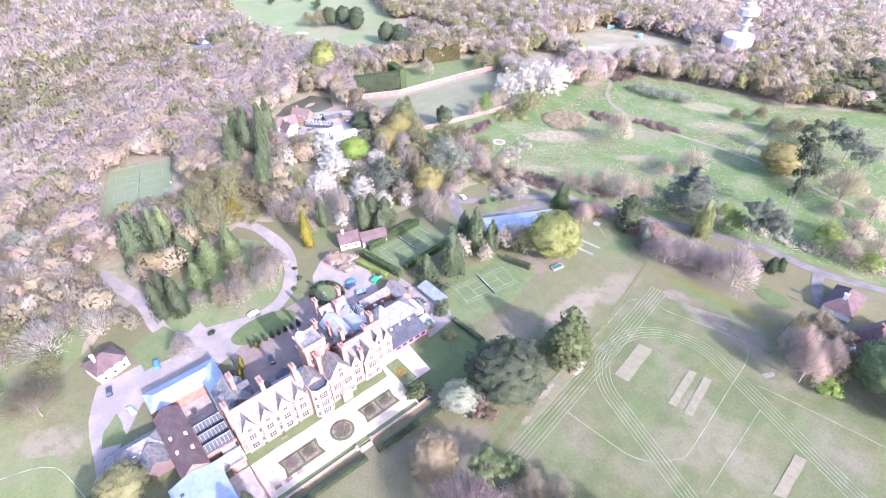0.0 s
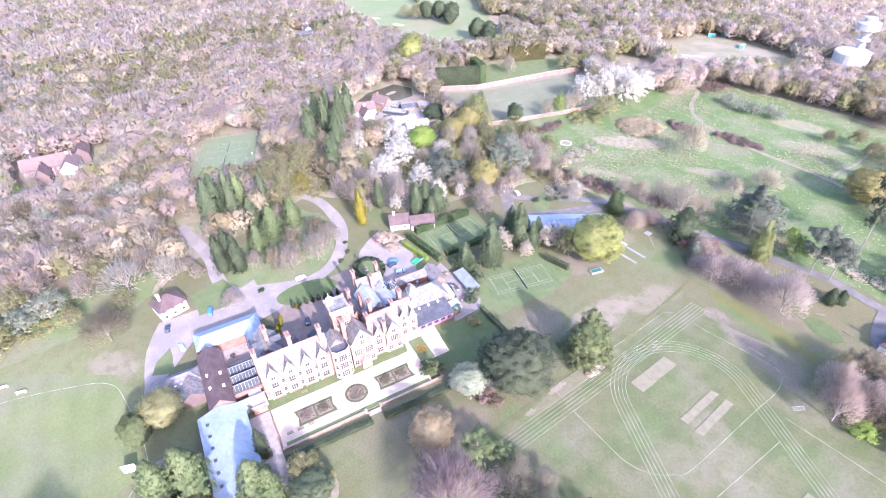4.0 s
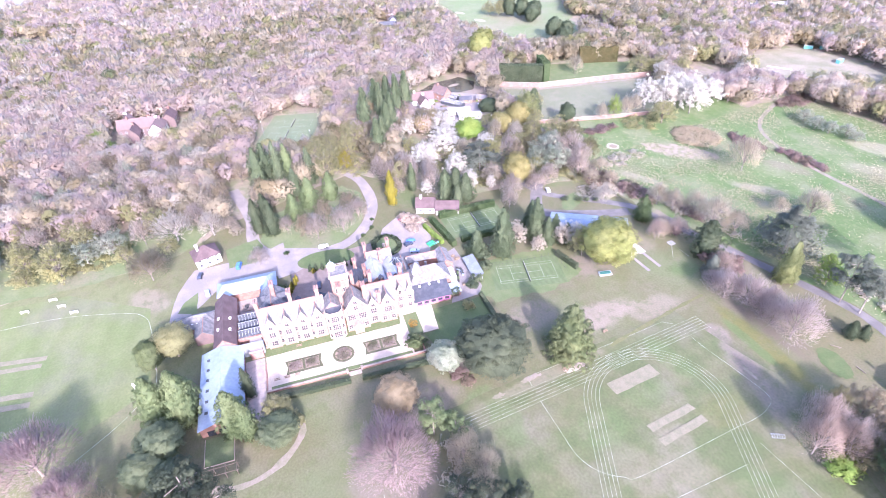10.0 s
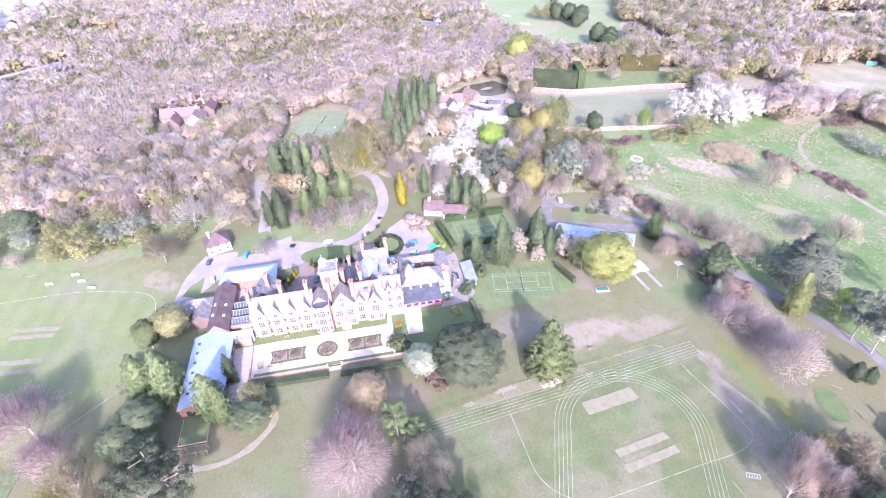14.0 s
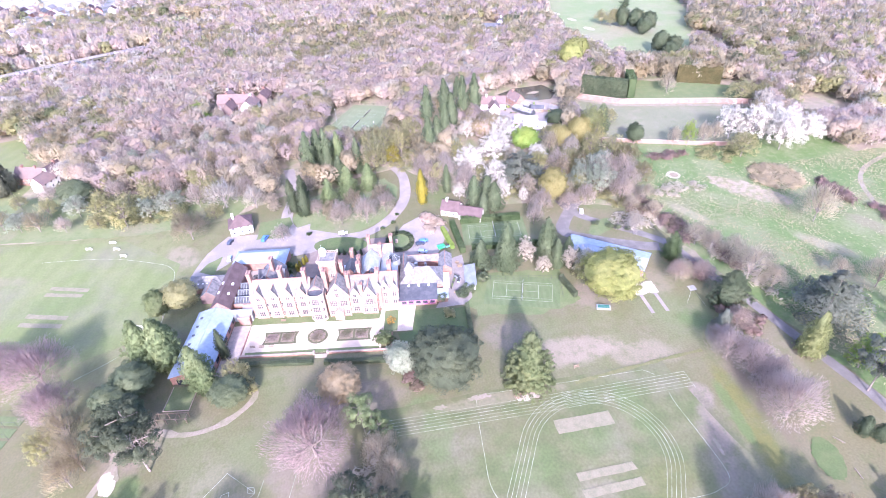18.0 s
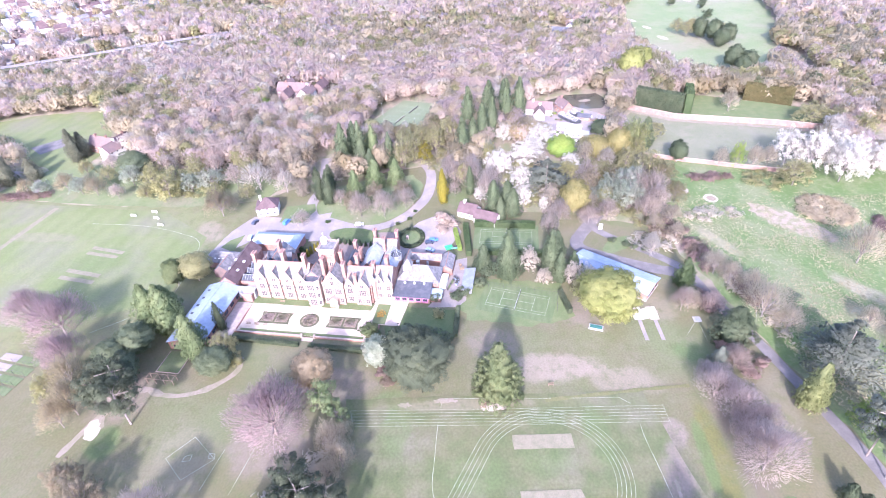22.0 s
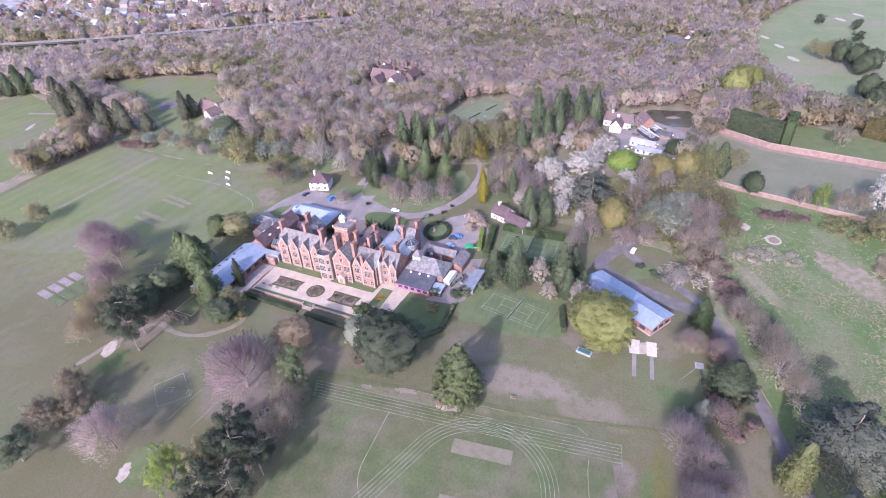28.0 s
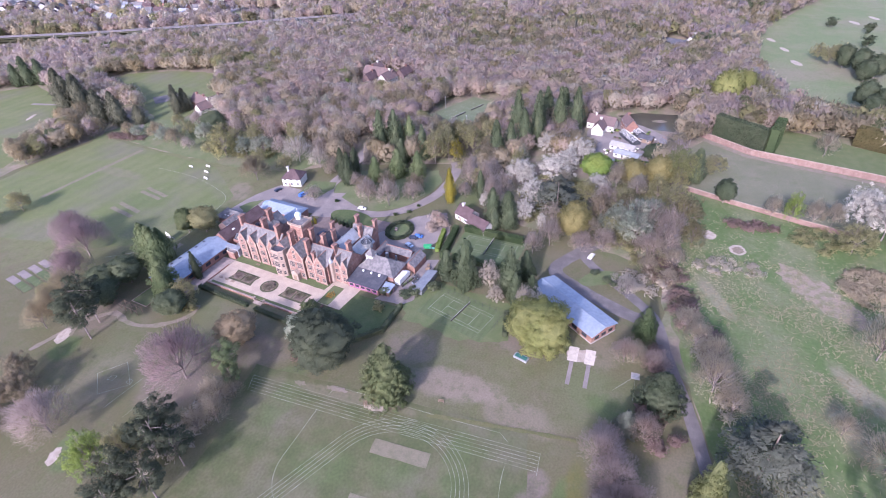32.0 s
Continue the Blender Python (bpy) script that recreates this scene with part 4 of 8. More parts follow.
BIG, MID, SLIM, GRAND, ATTIC = (2.0, 2.2, 3, 2), (1.3, 1.8, 2, 2), (0.9, 1.5, 1, 2), (2.6, 2.6, 4, 3), (1.2, 1.2, 2, 1)
man = thing("mansion", at(0, 0, 0.3), "red brick Victorian mansion with stone dressings, slate roofs and tall chimneys", "mansion")
# front range, west part: four gabled bays
part("wall", gable_walls(Geo(), -26.6, -3, 12.2, 22.2, 0, 10, 15, "x"), "brick", man)
gable_roof(man, -26.4, -3, 12.2, 22.2, 10, 15, "x", "slate", .1, .2, "weathered slate slope")
part("parapet", Geo().box(-26.7, -3, 11.95, 12.18, 9.6, 10.4), "stone", man, "stone parapet")
part("plinth", Geo().box(-26.7, -3, 12, 12.18, 0, .8), "stone", man, "stone plinth")
for xc in (-23.0, -17.3, -11.6, -6.2):
    front_gable(man, xc, 4.1, 11.3, 17.0, 10, 14.2, [(BIG, 0, 1.4), (BIG, 0, 5.5), (ATTIC, 0, 9.4)])
for xc in (-20.2, -14.4, -8.9):
    for z in (1.5, 5.7):
        window(man, SLIM, xc, 12.1, z)
# canted bay tower and great gable at the middle
part("bay", Geo().add([(x, y, z) for z in (0, 12.4) for x, y in ((-3.4, 12.3), (-3.4, 9.2), (-1.9, 7.7), (1.4, 7.7), (2.9, 9.2), (2.9, 12.3))],
     [(0, 1, 7, 6), (1, 2, 8, 7), (2, 3, 9, 8), (3, 4, 10, 9), (4, 5, 11, 10), (5, 0, 6, 11), (6, 7, 8, 9, 10, 11), (5, 4, 3, 2, 1, 0)]), "stone", man, "canted stone bay")
for z in (1.4, 5.2, 9.0):
    window(man, GRAND, -.25, 7.68, z)
    window(man, SLIM, -2.65, 8.42, z, -45)
    window(man, SLIM, 2.15, 8.42, z, 45)
part("bay_roof", Geo().add([(-3.5, 12.3, 12.4), (-3.5, 9.1, 12.4), (-1.9, 7.6, 12.4), (1.4, 7.6, 12.4), (3, 9.1, 12.4), (3, 12.3, 12.4), (-.2, 12.3, 13.0)],
     [(0, 1, 6), (1, 2, 6), (2, 3, 6), (3, 4, 6), (4, 5, 6), (5, 0, 6)]), "slatedark", man, "lead-grey bay roof")
for a, b in zip(((-3.45, 12.2), (-3.45, 9.2), (-1.9, 7.65), (1.4, 7.65), (2.95, 9.2)), ((-3.45, 9.2), (-1.9, 7.65), (1.4, 7.65), (2.95, 9.2), (2.95, 12.2))):
    part("bay_parapet", Geo().slab([(a[0], a[1], 12.35), (b[0], b[1], 12.35), (b[0], b[1], 13.4), (a[0], a[1], 13.4)], .22), "stone", man, "stone parapet of the bay")
part("wall", gable_walls(Geo(), -4.2, 3.2, 11.8, 17.8, 0, 11, 15.2, "y"), "brick", man)
gable_roof(man, -4.2, 3.2, 11.9, 17.8, 11, 15.2, "y", "slate", .1, .2, "weathered slate slope")
front_gable(man, 7.8, 8.0, 10.3, 18.0, 10.8, 16.4, [(GRAND, -2, 5.6), (GRAND, 2, 5.6), (MID, 0, 10.2), (MID, -3, 1.4), (MID, 3, 1.4), (ATTIC, 0, 13)])
porch = part("porch", gable_walls(Geo(), 6, 9.4, 8.2, 10.25, 0, 3.6, 5.2, "y"), "stone", man, "pale stone entrance porch")
part("door", Geo().box(6.9, 8.5, 8.12, 8.19, 0, 2.6), "wood", porch, "dark wooden door")
part("wall", gable_walls(Geo(), 11.8, 23, 12.4, 24, 0, 9, 14, "x"), "brick", man)
gable_roof(man, 11.8, 23, 12.4, 24, 9, 14, "x", "slate", .1, .2, "weathered slate slope")
front_gable(man, 14.2, 4.0, 11.6, 17.5, 8.6, 12.6, [(BIG, 0, 1.4), (BIG, 0, 5.4), (ATTIC, 0, 8.6)])
front_gable(man, 19.6, 5.4, 10.8, 17.5, 8.8, 13.6, [(GRAND, 0, 5.2), (MID, -1.7, 1.4), (MID, 1.7, 1.4), (ATTIC, 0, 9.2)])
oriel = part("oriel", Geo().box(16.4, 18, 11.0, 12.35, 0, 2.7).add([(16.3, 10.9, 2.7), (18.1, 10.9, 2.7), (18.1, 12.35, 2.7), (16.3, 12.35, 2.7), (17.2, 11.9, 3.9)], [(0, 1, 4), (1, 2, 4), (2, 3, 4), (3, 0, 4)]), "stone", man, "pale stone garden entrance")
# east wing, set back
part("wall", gable_walls(Geo(), 23, 30.4, 15.6, 25.6, 0, 8.6, 13, "x"), "brick", man)
gable_roof(man, 23, 30.4, 15.6, 25.6, 8.6, 13, "x", "slate", .1, .2, "weathered slate slope")
front_gable(man, 25.4, 3.4, 15.0, 20, 8.6, 12.4, [(MID, 0, 1.4), (MID, 0, 5.2), (SLIM, 0, 8.6)])
front_gable(man, 29.0, 2.8, 15.0, 20, 8.2, 11.6, [(MID, 0, 1.4), (MID, 0, 5.2)])
part("turret", Geo().cyl(23.0, 14.9, 0, 9.6, 1.25, n=8).cyl(23.0, 14.9, 9.6, 9.9, 1.45, n=8), "stone", man, "stone stair turret")
part("turret_roof", Geo().cyl(23.0, 14.9, 9.9, 12.2, 1.4, .08, 8), "lead", man, "lead turret roof")
for x0, x1, y in ((-26.7, -4.3, 12.16), (11.9, 22.9, 12.36), (23.1, 30.3, 15.56)):
    for z in (4.65, 8.3):
        part("string_course", Geo().box(x0, x1, y - .1, y + .02, z, z + .28), "stone", man, "stone string course")
for x, y, z, w in ((-20.2, 14.6, 11.5, 1.0), (-14.4, 14.6, 11.5, 1.0), (-8.9, 14.6, 11.5, 1.0)):
    part("lead_valley", Geo().box(x - .5, x + .5, 12.3, 13.2, 10.05, 10.2), "lead", man, "lead valley gutter")
for x, y, z in ((-23, 21, 10.6), (-12, 21.5, 10.2), (14, 22.6, 10.4), (20, 22.6, 10.4)):
    dm = part("dormer", gable_walls(Geo(), x - .9, x + .9, y - .6, y + 1.4, z - 1.2, z + 1.2, z + 2.2, "y"), "brickdark", man, "small roof dormer")
    part("dormer_roof", Geo().slab([(x - 1.1, y - .7, z + 1.1), (x - 1.1, y + 1.5, z + 1.1), (x, y + 1.5, z + 2.35), (x, y - .7, z + 2.35)], .1).slab([(x + 1.1, y - .7, z + 1.1), (x + 1.1, y + 1.5, z + 1.1), (x, y + 1.5, z + 2.35), (x, y - .7, z + 2.35)], .1), "slatedark", dm)
ring = part("roof_lantern", Geo().cyl(28.2, 33.4, 7, 9.9, 2.6, n=14), "metal", man, "round glazed roof lantern")
part("lantern_glass", Geo().cyl(28.2, 33.4, 9.9, 11.6, 2.7, .4, 14), "roofglass", ring, "conical glass roof")
for i in range(7):
    a = i * .8976
    part("glazing_bar", Geo().bar((28.2 + 2.72 * math.cos(a), 33.4 + 2.72 * math.sin(a), 9.98), (28.2 + .4 * math.cos(a), 33.4 + .4 * math.sin(a), 11.68), .12), "lead", ring)
# clock tower with cupola
part("tower", Geo().box(1, 7.4, 18.2, 24.6, 0, 20.6).box(.8, 7.6, 18, 24.8, 18.4, 18.8), "brick", man, "square brick tower")
part("tower_cornice", Geo().box(.7, 7.7, 17.9, 24.9, 20.6, 21), "stone", man, "stone cornice")
part("tower_roof", Geo().box(1.4, 7, 18.6, 24.2, 21.0, 21.15), "slate", man, "flat grey tower roof")
for x0, x1, y0, y1 in ((.7, 7.7, 17.9, 18.15), (.7, 7.7, 24.65, 24.9), (.7, .95, 18.15, 24.65), (7.45, 7.7, 18.15, 24.65)):
    g = Geo().box(x0, x1, y0, y1, 21.6, 21.8)
    for i in range(9):
        u = (i + .5) / 9
        xx, yy = (x0 + (x1 - x0) * u, (y0 + y1) / 2) if x1 - x0 > 1 else ((x0 + x1) / 2, y0 + (y1 - y0) * u)
        g.box(xx - .1, xx + .1, yy - .1, yy + .1, 21.0, 21.6)
    part("balustrade", g, "stone", man, "pierced stone parapet")
for x, y in ((.8, 18), (7.6, 18), (.8, 24.8), (7.6, 24.8)):
    part("pinnacle", Geo().box(x - .3, x + .3, y - .3, y + .3, 21, 22.1), "stone", man, "stone corner pier")
for z in (8.5, 13.5):
    for x in (2.8, 5.6):
        window(man, MID, x, 18.17, z)
cup = part("cupola", Geo().cyl(2.3, 22.9, 21.15, 22.8, 1.15, n=12).cyl(2.3, 22.9, 22.8, 23.0, 1.55, n=12), "whitepaint", man, "white-painted cupola")
part("dome", Geo().dome(2.3, 22.9, 23.0, 1.45, 1.4, 14, 5), "domeblue", cup, "pale blue leaded dome", True)
part("flagpole", Geo().cyl(2.3, 22.9, 24.1, 26.2, .06, .03, 6), "whitepaint", cup, "thin white flagpole")
# chimneys of the front
for x, y, z0, z1, d in ((-26.2, 17.2, 8, 19, 2.4), (-14.4, 18.5, 12, 19.5, 2.6), (-4.6, 16.2, 10, 20, 2.2), (3.3, 15.5, 10, 19.5, 2.4), (11.9, 15, 9, 18, 2.2), (15.4, 21.5, 10, 17.5, 2), (8.8, 22, 12, 18.5, 2),
                        (27.4, 22.6, 9, 16.4, 2.4), (-20.6, 28, 8, 17.4, 2.6), (22.8, 19, 9, 16, 1.8), (16.8, 12.4, 8, 14.6, 1.2)):
    chimney(man, x, y, z0, z1, 1.3, d, 3)
# back wings
part("wall", gable_walls(Geo(), -26.4, -17, 22.3, 34, 0, 8.2, 12.6, "y"), "brick", man)
gable_roof(man, -26.4, -17, 22.3, 34, 8.2, 12.6, "y", "slate", .2, .2, "weathered slate slope")
front_gable(man, -21.5, 3.2, 33.6, 34.2, 8.2, 11, [])
part("wall", gable_walls(Geo(), -27, -16, 26, 31, 0, 8, 11.2, "x"), "brick", man)
gable_roof(man, -27, -16, 26, 31, 8, 11.2, "x", "slatedark", .1, .2, "dark slate slope")
part("wall", Geo().box(-17, 1, 22.2, 26, 0, 6.4), "brick", man)
part("flat_roof", Geo().box(-16.8, 1, 22.3, 25.8, 6.4, 6.6), "lead", man, "flat lead roof")
part("roof_light", gable_walls(Geo(), -7, -1.5, 26.2, 30.2, 0, 4.2, 5.8, "y"), "roofglass", man, "dark glazed roof lantern")
for x0, x1, y0, y1, ze, zr, ax, rm in ((8.2, 14.6, 24.1, 33, 8.4, 12.6, "y", "slatedark"), (14.8, 22.4, 24.1, 37.5, 8.2, 11.6, "y", "lead"), (17, 27.5, 37.6, 43.5, 8, 12, "x", "slate"), (22.6, 29.8, 25.7, 37.4, 7.4, 10.2, "y", "lead")):
    part("wall", gable_walls(Geo(), x0, x1, y0, y1, 0, ze, zr, ax), "brick", man)
    gable_roof(man, x0, x1, y0, y1, ze, zr, ax, rm, .1, .18, "weathered roof slope")
for x, y, z0, z1 in ((11.4, 32.6, 10, 16), (17.2, 43, 8, 15), (26.8, 43, 8, 15), (22.4, 37.5, 8, 14.5), (14.6, 29, 8, 15)):
    chimney(man, x, y, z0, z1, 1.2, 2.0, 3)
for x, y, rz in ((18, 24.1, 0), (25, 43.6, 180), (20, 43.6, 180)):
    window(man, MID, x, y, 5, rz)
# kitchen block and yards to the east
kit = thing("kitchen_block", at(0, 0, 0.1), "low service block with weathered slate roof and white louvred lantern", "building")
part("wall", Geo().box(30.6, 48, 22.2, 32.4, 0, 4.6), "brick", kit)
hip_roof(kit, 30.6, 48, 22.2, 32.4, 4.6, 9.4, "slate", .4, "weathered slate slope")
part("lantern", Geo().box(33, 36.4, 25.6, 29, 6, 9.6), "whitepaint", kit, "white louvred lantern")
for i in range(4):
    part("louvre", Geo().box(32.95, 36.45, 25.5, 25.6, 6.6 + .7 * i, 6.9 + .7 * i), "metal", kit)
part("lantern_roof", Geo().add([(32.7, 25.3, 9.6), (36.7, 25.3, 9.6), (36.7, 29.3, 9.6), (32.7, 29.3, 9.6), (34.7, 27.3, 12.4)], [(0, 1, 4), (1, 2, 4), (2, 3, 4), (3, 0, 4), (3, 2, 1, 0)]), "slate", kit, "slate pyramid roof")
yard = thing("yard_range", at(0, 0, 0.1), "low brick yard buildings with slate roofs round a court", "building")
for x0, x1, y0, y1, ax in ((33.5, 46.5, 38.6, 42.8, "x"), (46.6, 52, 33, 42.8, "y"), (30, 33.4, 33, 42.8, "y")):
    part("wall", gable_walls(Geo(), x0, x1, y0, y1, 0, 3.4, 5.2, ax), "brickdark", yard)
    gable_roof(yard, x0, x1, y0, y1, 3.4, 5.2, ax, "slate", .25, .15, "mottled slate slope")
part("yard_floor", Geo().box(33.5, 46.5, 32.6, 38.5, -.1, .05), "paving", yard, "worn paving")
part("duct", Geo().cyl(37, 35, 0, 5.4, .8, n=10), "metal", yard, "grey flue")
part("duct", Geo().cyl(41, 36, 0, 4.4, .5, n=8), "metal", yard, "grey flue")
din = thing("dining_annexe", at(0, 0, 0.1), "single-storey annexe with a dark flat-pitched roof and purple window panels", "building")
part("wall", Geo().box(30.6, 45.4, 14.4, 21.6, 0, 3.2), "brick", din)
part("roof", Geo().slab([(30.3, 13.9, 3.3), (45.8, 13.9, 3.3), (45.8, 22.2, 4.9), (30.3, 22.2, 4.9)], .25), "slatedark", din, "dark grey sheet roof")
for i in range(5):
    p = part("window", Geo().box(31.4 + 2.8 * i, 33.6 + 2.8 * i, 14.28, 14.42, .7, 2.7), "purple", din, "purple framed window")
    part("pane", Geo().box(31.6 + 2.8 * i, 33.4 + 2.8 * i, 14.22, 14.3, 1.3, 2.5), "glass", p, "dark glass pane")
for i in range(3):
    part("roof_vent", Geo().box(34 + 4 * i, 34.7 + 4 * i, 20.6, 21.3, 4.3, 5.3), "whitepaint", din, "small white roof vent")
lean = thing("lean_to", at(0, 0, 0.1), "small lean-to with a pale blue sheet roof", "shed")
part("wall", Geo().box(45.6, 49.8, 15.6, 20, 0, 2.4), "brick", lean)
part("roof", Geo().slab([(45.5, 15.2, 2.5), (50.2, 15.2, 2.5), (50.2, 20.4, 3.3), (45.5, 20.4, 3.3)], .15), "bluemetal", lean)
sheet("service_yard", [(45, 12.5), (57, 13.5), (60, 18), (57, 46), (52, 44), (48, 33), (48, 21)], 0.13, "drive", "pale concrete service yard", 0.3, 3, "yard", HOUSE)
shed = thing("store_shed", at(0, 0, 0.1), "long store shed with a pale grey-blue sheet roof", "shed")
part("wall", Geo().box(57.5, 61.5, 22, 35, 0, 2.4), "metal", shed)
part("roof", Geo().slab([(57.1, 21.6, 2.4), (61.9, 21.6, 3.2), (61.9, 35.4, 3.2), (57.1, 35.4, 2.4)], .15), "sheetgrey", shed)

# long hall, link roofs and courtyard wings to the west
hall = thing("sports_hall", at(0, 0, 0), "long hall with a pale blue sheet roof and brick walls", "hall")
part("wall", gable_walls(Geo(), -48, -34.4, -19.8, 12.6, 0, 3.9, 6.2, "y"), "brickdark", hall)
gable_roof(hall, -48, -34.4, -19.8, 12.6, 3.9, 6.2, "y", "bluemetal", .5, .12, "pale blue sheet roof slope")
for i in range(6):
    part("roof_light", Geo().box(-46.2, -45.2, -15 + 4.6 * i, -14 + 4.6 * i, 4.85, 5.05), "roofglass", hall, "small roof light")
    part("window", Geo().box(-34.42, -34.32, -17 + 5 * i, -14.4 + 5 * i, 1.2, 2.8), "glass", hall, "dark window")
for i in range(3):
    part("door", Geo().box(-46 + 3.6 * i, -43.6 + 3.6 * i, -19.9, -19.75, 0, 2.4), "glass", hall, "dark glazed door")
link = thing("tiled_range", at(0, 0, 0), "brick range with a plum-coloured tiled roof and roof windows", "building")
part("wall", gable_walls(Geo(), -44, -36.2, 13.4, 39, 0, 5, 8.4, "y"), "brick", link)
gable_roof(link, -44, -36.2, 13.4, 39, 5, 8.4, "y", "tile", .3, .2, "plum tiled slope")
for x, y, z in ((-38.1, 20, 6.85), (-38.1, 26, 6.85), (-42.1, 21, 6.8), (-42.1, 27, 6.8)):
    part("roof_window", Geo().box(x - .5, x + .5, y - .6, y + .6, z - .1, z + .32), "whitepaint", link, "pale roof window")
part("flat_roof", Geo().box(-42, -27, 10.6, 13.3, 0, 4.2), "lead", link, "flat lead-grey link roof")
sheet("grass_patch", [(-60, 44), (-58, 50), (-52.6, 55), (-52.8, 41)], 0.1, "green", "green grass patch beside the lodge", 0.2, 2, "lawn", HOUSE)
sheet("garden_lawn", [(-181, 19), (-183, 34), (-176, 35.5), (-165, 31), (-166, 19)], 0.06, "green", "bright green cottage garden lawn", 0.3, 3, "lawn")
grey = thing("slate_lodge", at(0, 0, 0), "L-shaped outbuilding with mottled slate roofs and a red gable", "building")
part("wall", Geo().box(-60, -43.4, 29, 37, 0, 3.2), "brick", grey)
hip_roof(grey, -60, -43.4, 29, 37, 3.2, 6.2, "slate", .4, "mottled slate slope")
part("wall", gable_walls(Geo(), -51.5, -44.5, 22.5, 30, 0, 3.6, 6.4, "y"), "tilered", grey)
gable_roof(grey, -51.5, -44.5, 22.6, 30, 3.6, 6.4, "y", "slate", .3, .18, "mottled slate slope")
for i in range(3):
    part("roof_window", Geo().box(-55 + 2 * i, -54.2 + 2 * i, 30.2, 31.2, 4.1, 4.5), "whitepaint", grey, "pale roof window")
cons = thing("glazed_hall", at(0, 0, 0), "hall under three dark patent-glazed roof ridges", "building")
part("wall", Geo().box(-36, -26.9, 16.6, 30.2, 0, 4), "brick", cons)
for i in range(3):
    y0 = 17 + 4.3 * i
    gable_roof(cons, -35.6, -27.2, y0, y0 + 4.1, 4.05, 5.5, "x", "roofglass", .02, .1, "dark glazed roof slope")
    part("gutter", Geo().box(-35.8, -27, y0 - .2, y0 + .02, 3.9, 4.3), "slatedark", cons, "dark gutter")
    part("ridge_cap", Geo().bar((-35.6, y0 + 2.05, 5.72), (-27.2, y0 + 2.05, 5.72), .22), "lead", cons, "pale lead ridge")
    for k in range(8):
        part("glazing_bar", Geo().bar((-35.2 + 1.1 * k, y0 + .1, 4.26), (-35.2 + 1.1 * k, y0 + 2, 5.66), .09), "lead", cons)
low = thing("garden_pavilion", at(0, 0, 0), "small red brick annexe with a parapet by the terrace", "building")
part("wall", Geo().box(-32, -27.6, 8.6, 16, 0, 3.4), "brick", low)
for y0 in (8.4, 15.9):
    part("parapet", Geo().box(-32.2, -27.4, y0, y0 + .3, 3.4, 4), "stone", low, "stone parapet")
part("flat_roof", Geo().box(-31.9, -27.7, 8.7, 15.9, 3.35, 3.5), "paving", low)
uwing = thing("courtyard_wing", at(0, 0, 0), "L-shaped wing with pale blue hipped sheet roofs round a courtyard", "building")
part("wall", Geo().box(-43.6, -20.6, 43, 52, 0, 4.2).box(-27, -20.6, 30.4, 43, 0, 4.2), "brickdark", uwing)
for q in ([(-44, 42.6, 4.3), (-26.6, 42.6, 4.3), (-23.6, 47.4, 6.6), (-41, 47.4, 6.6)], [(-20.2, 52.4, 4.3), (-44, 52.4, 4.3), (-41, 47.4, 6.6), (-23.6, 47.4, 6.6)],
          [(-44, 52.4, 4.3), (-44, 42.6, 4.3), (-41, 47.4, 6.6)], [(-20.2, 30, 4.3), (-20.2, 52.4, 4.3), (-23.6, 47.4, 6.6), (-23.6, 30, 6.2)], [(-26.6, 42.6, 4.3), (-27.2, 30, 4.3), (-23.6, 30, 6.2), (-23.6, 47.4, 6.6)]):
    part("roof_slope", Geo().slab(q, .12), "bluemetal", uwing, "pale blue sheet roof slope")
part("wall", Geo().box(-27, -20.6, 30, 30.3, 0, 5.2), "brickdark", uwing)
sheet("courtyard", [(-40, 30), (-27.2, 30), (-27.2, 42.8), (-42, 42.8)], 0.1, "paving", "paved courtyard with a small fountain", 0, category="courtyard", m=HOUSE)
fountain = thing("fountain", at(-33, 37.6, .1), "round stone fountain in a square kerb", "fountain")
part("kerb", Geo().box(-2, 2, -2, -1.6, 0, .4).box(-2, 2, 1.6, 2, 0, .4).box(-2, -1.6, -1.6, 1.6, 0, .4).box(1.6, 2, -1.6, 1.6, 0, .4), "stone", fountain)
part("basin", Geo().cyl(0, 0, 0, .9, .3).cyl(0, 0, .9, 1.15, .5, 1.0, 12), "iron", fountain)


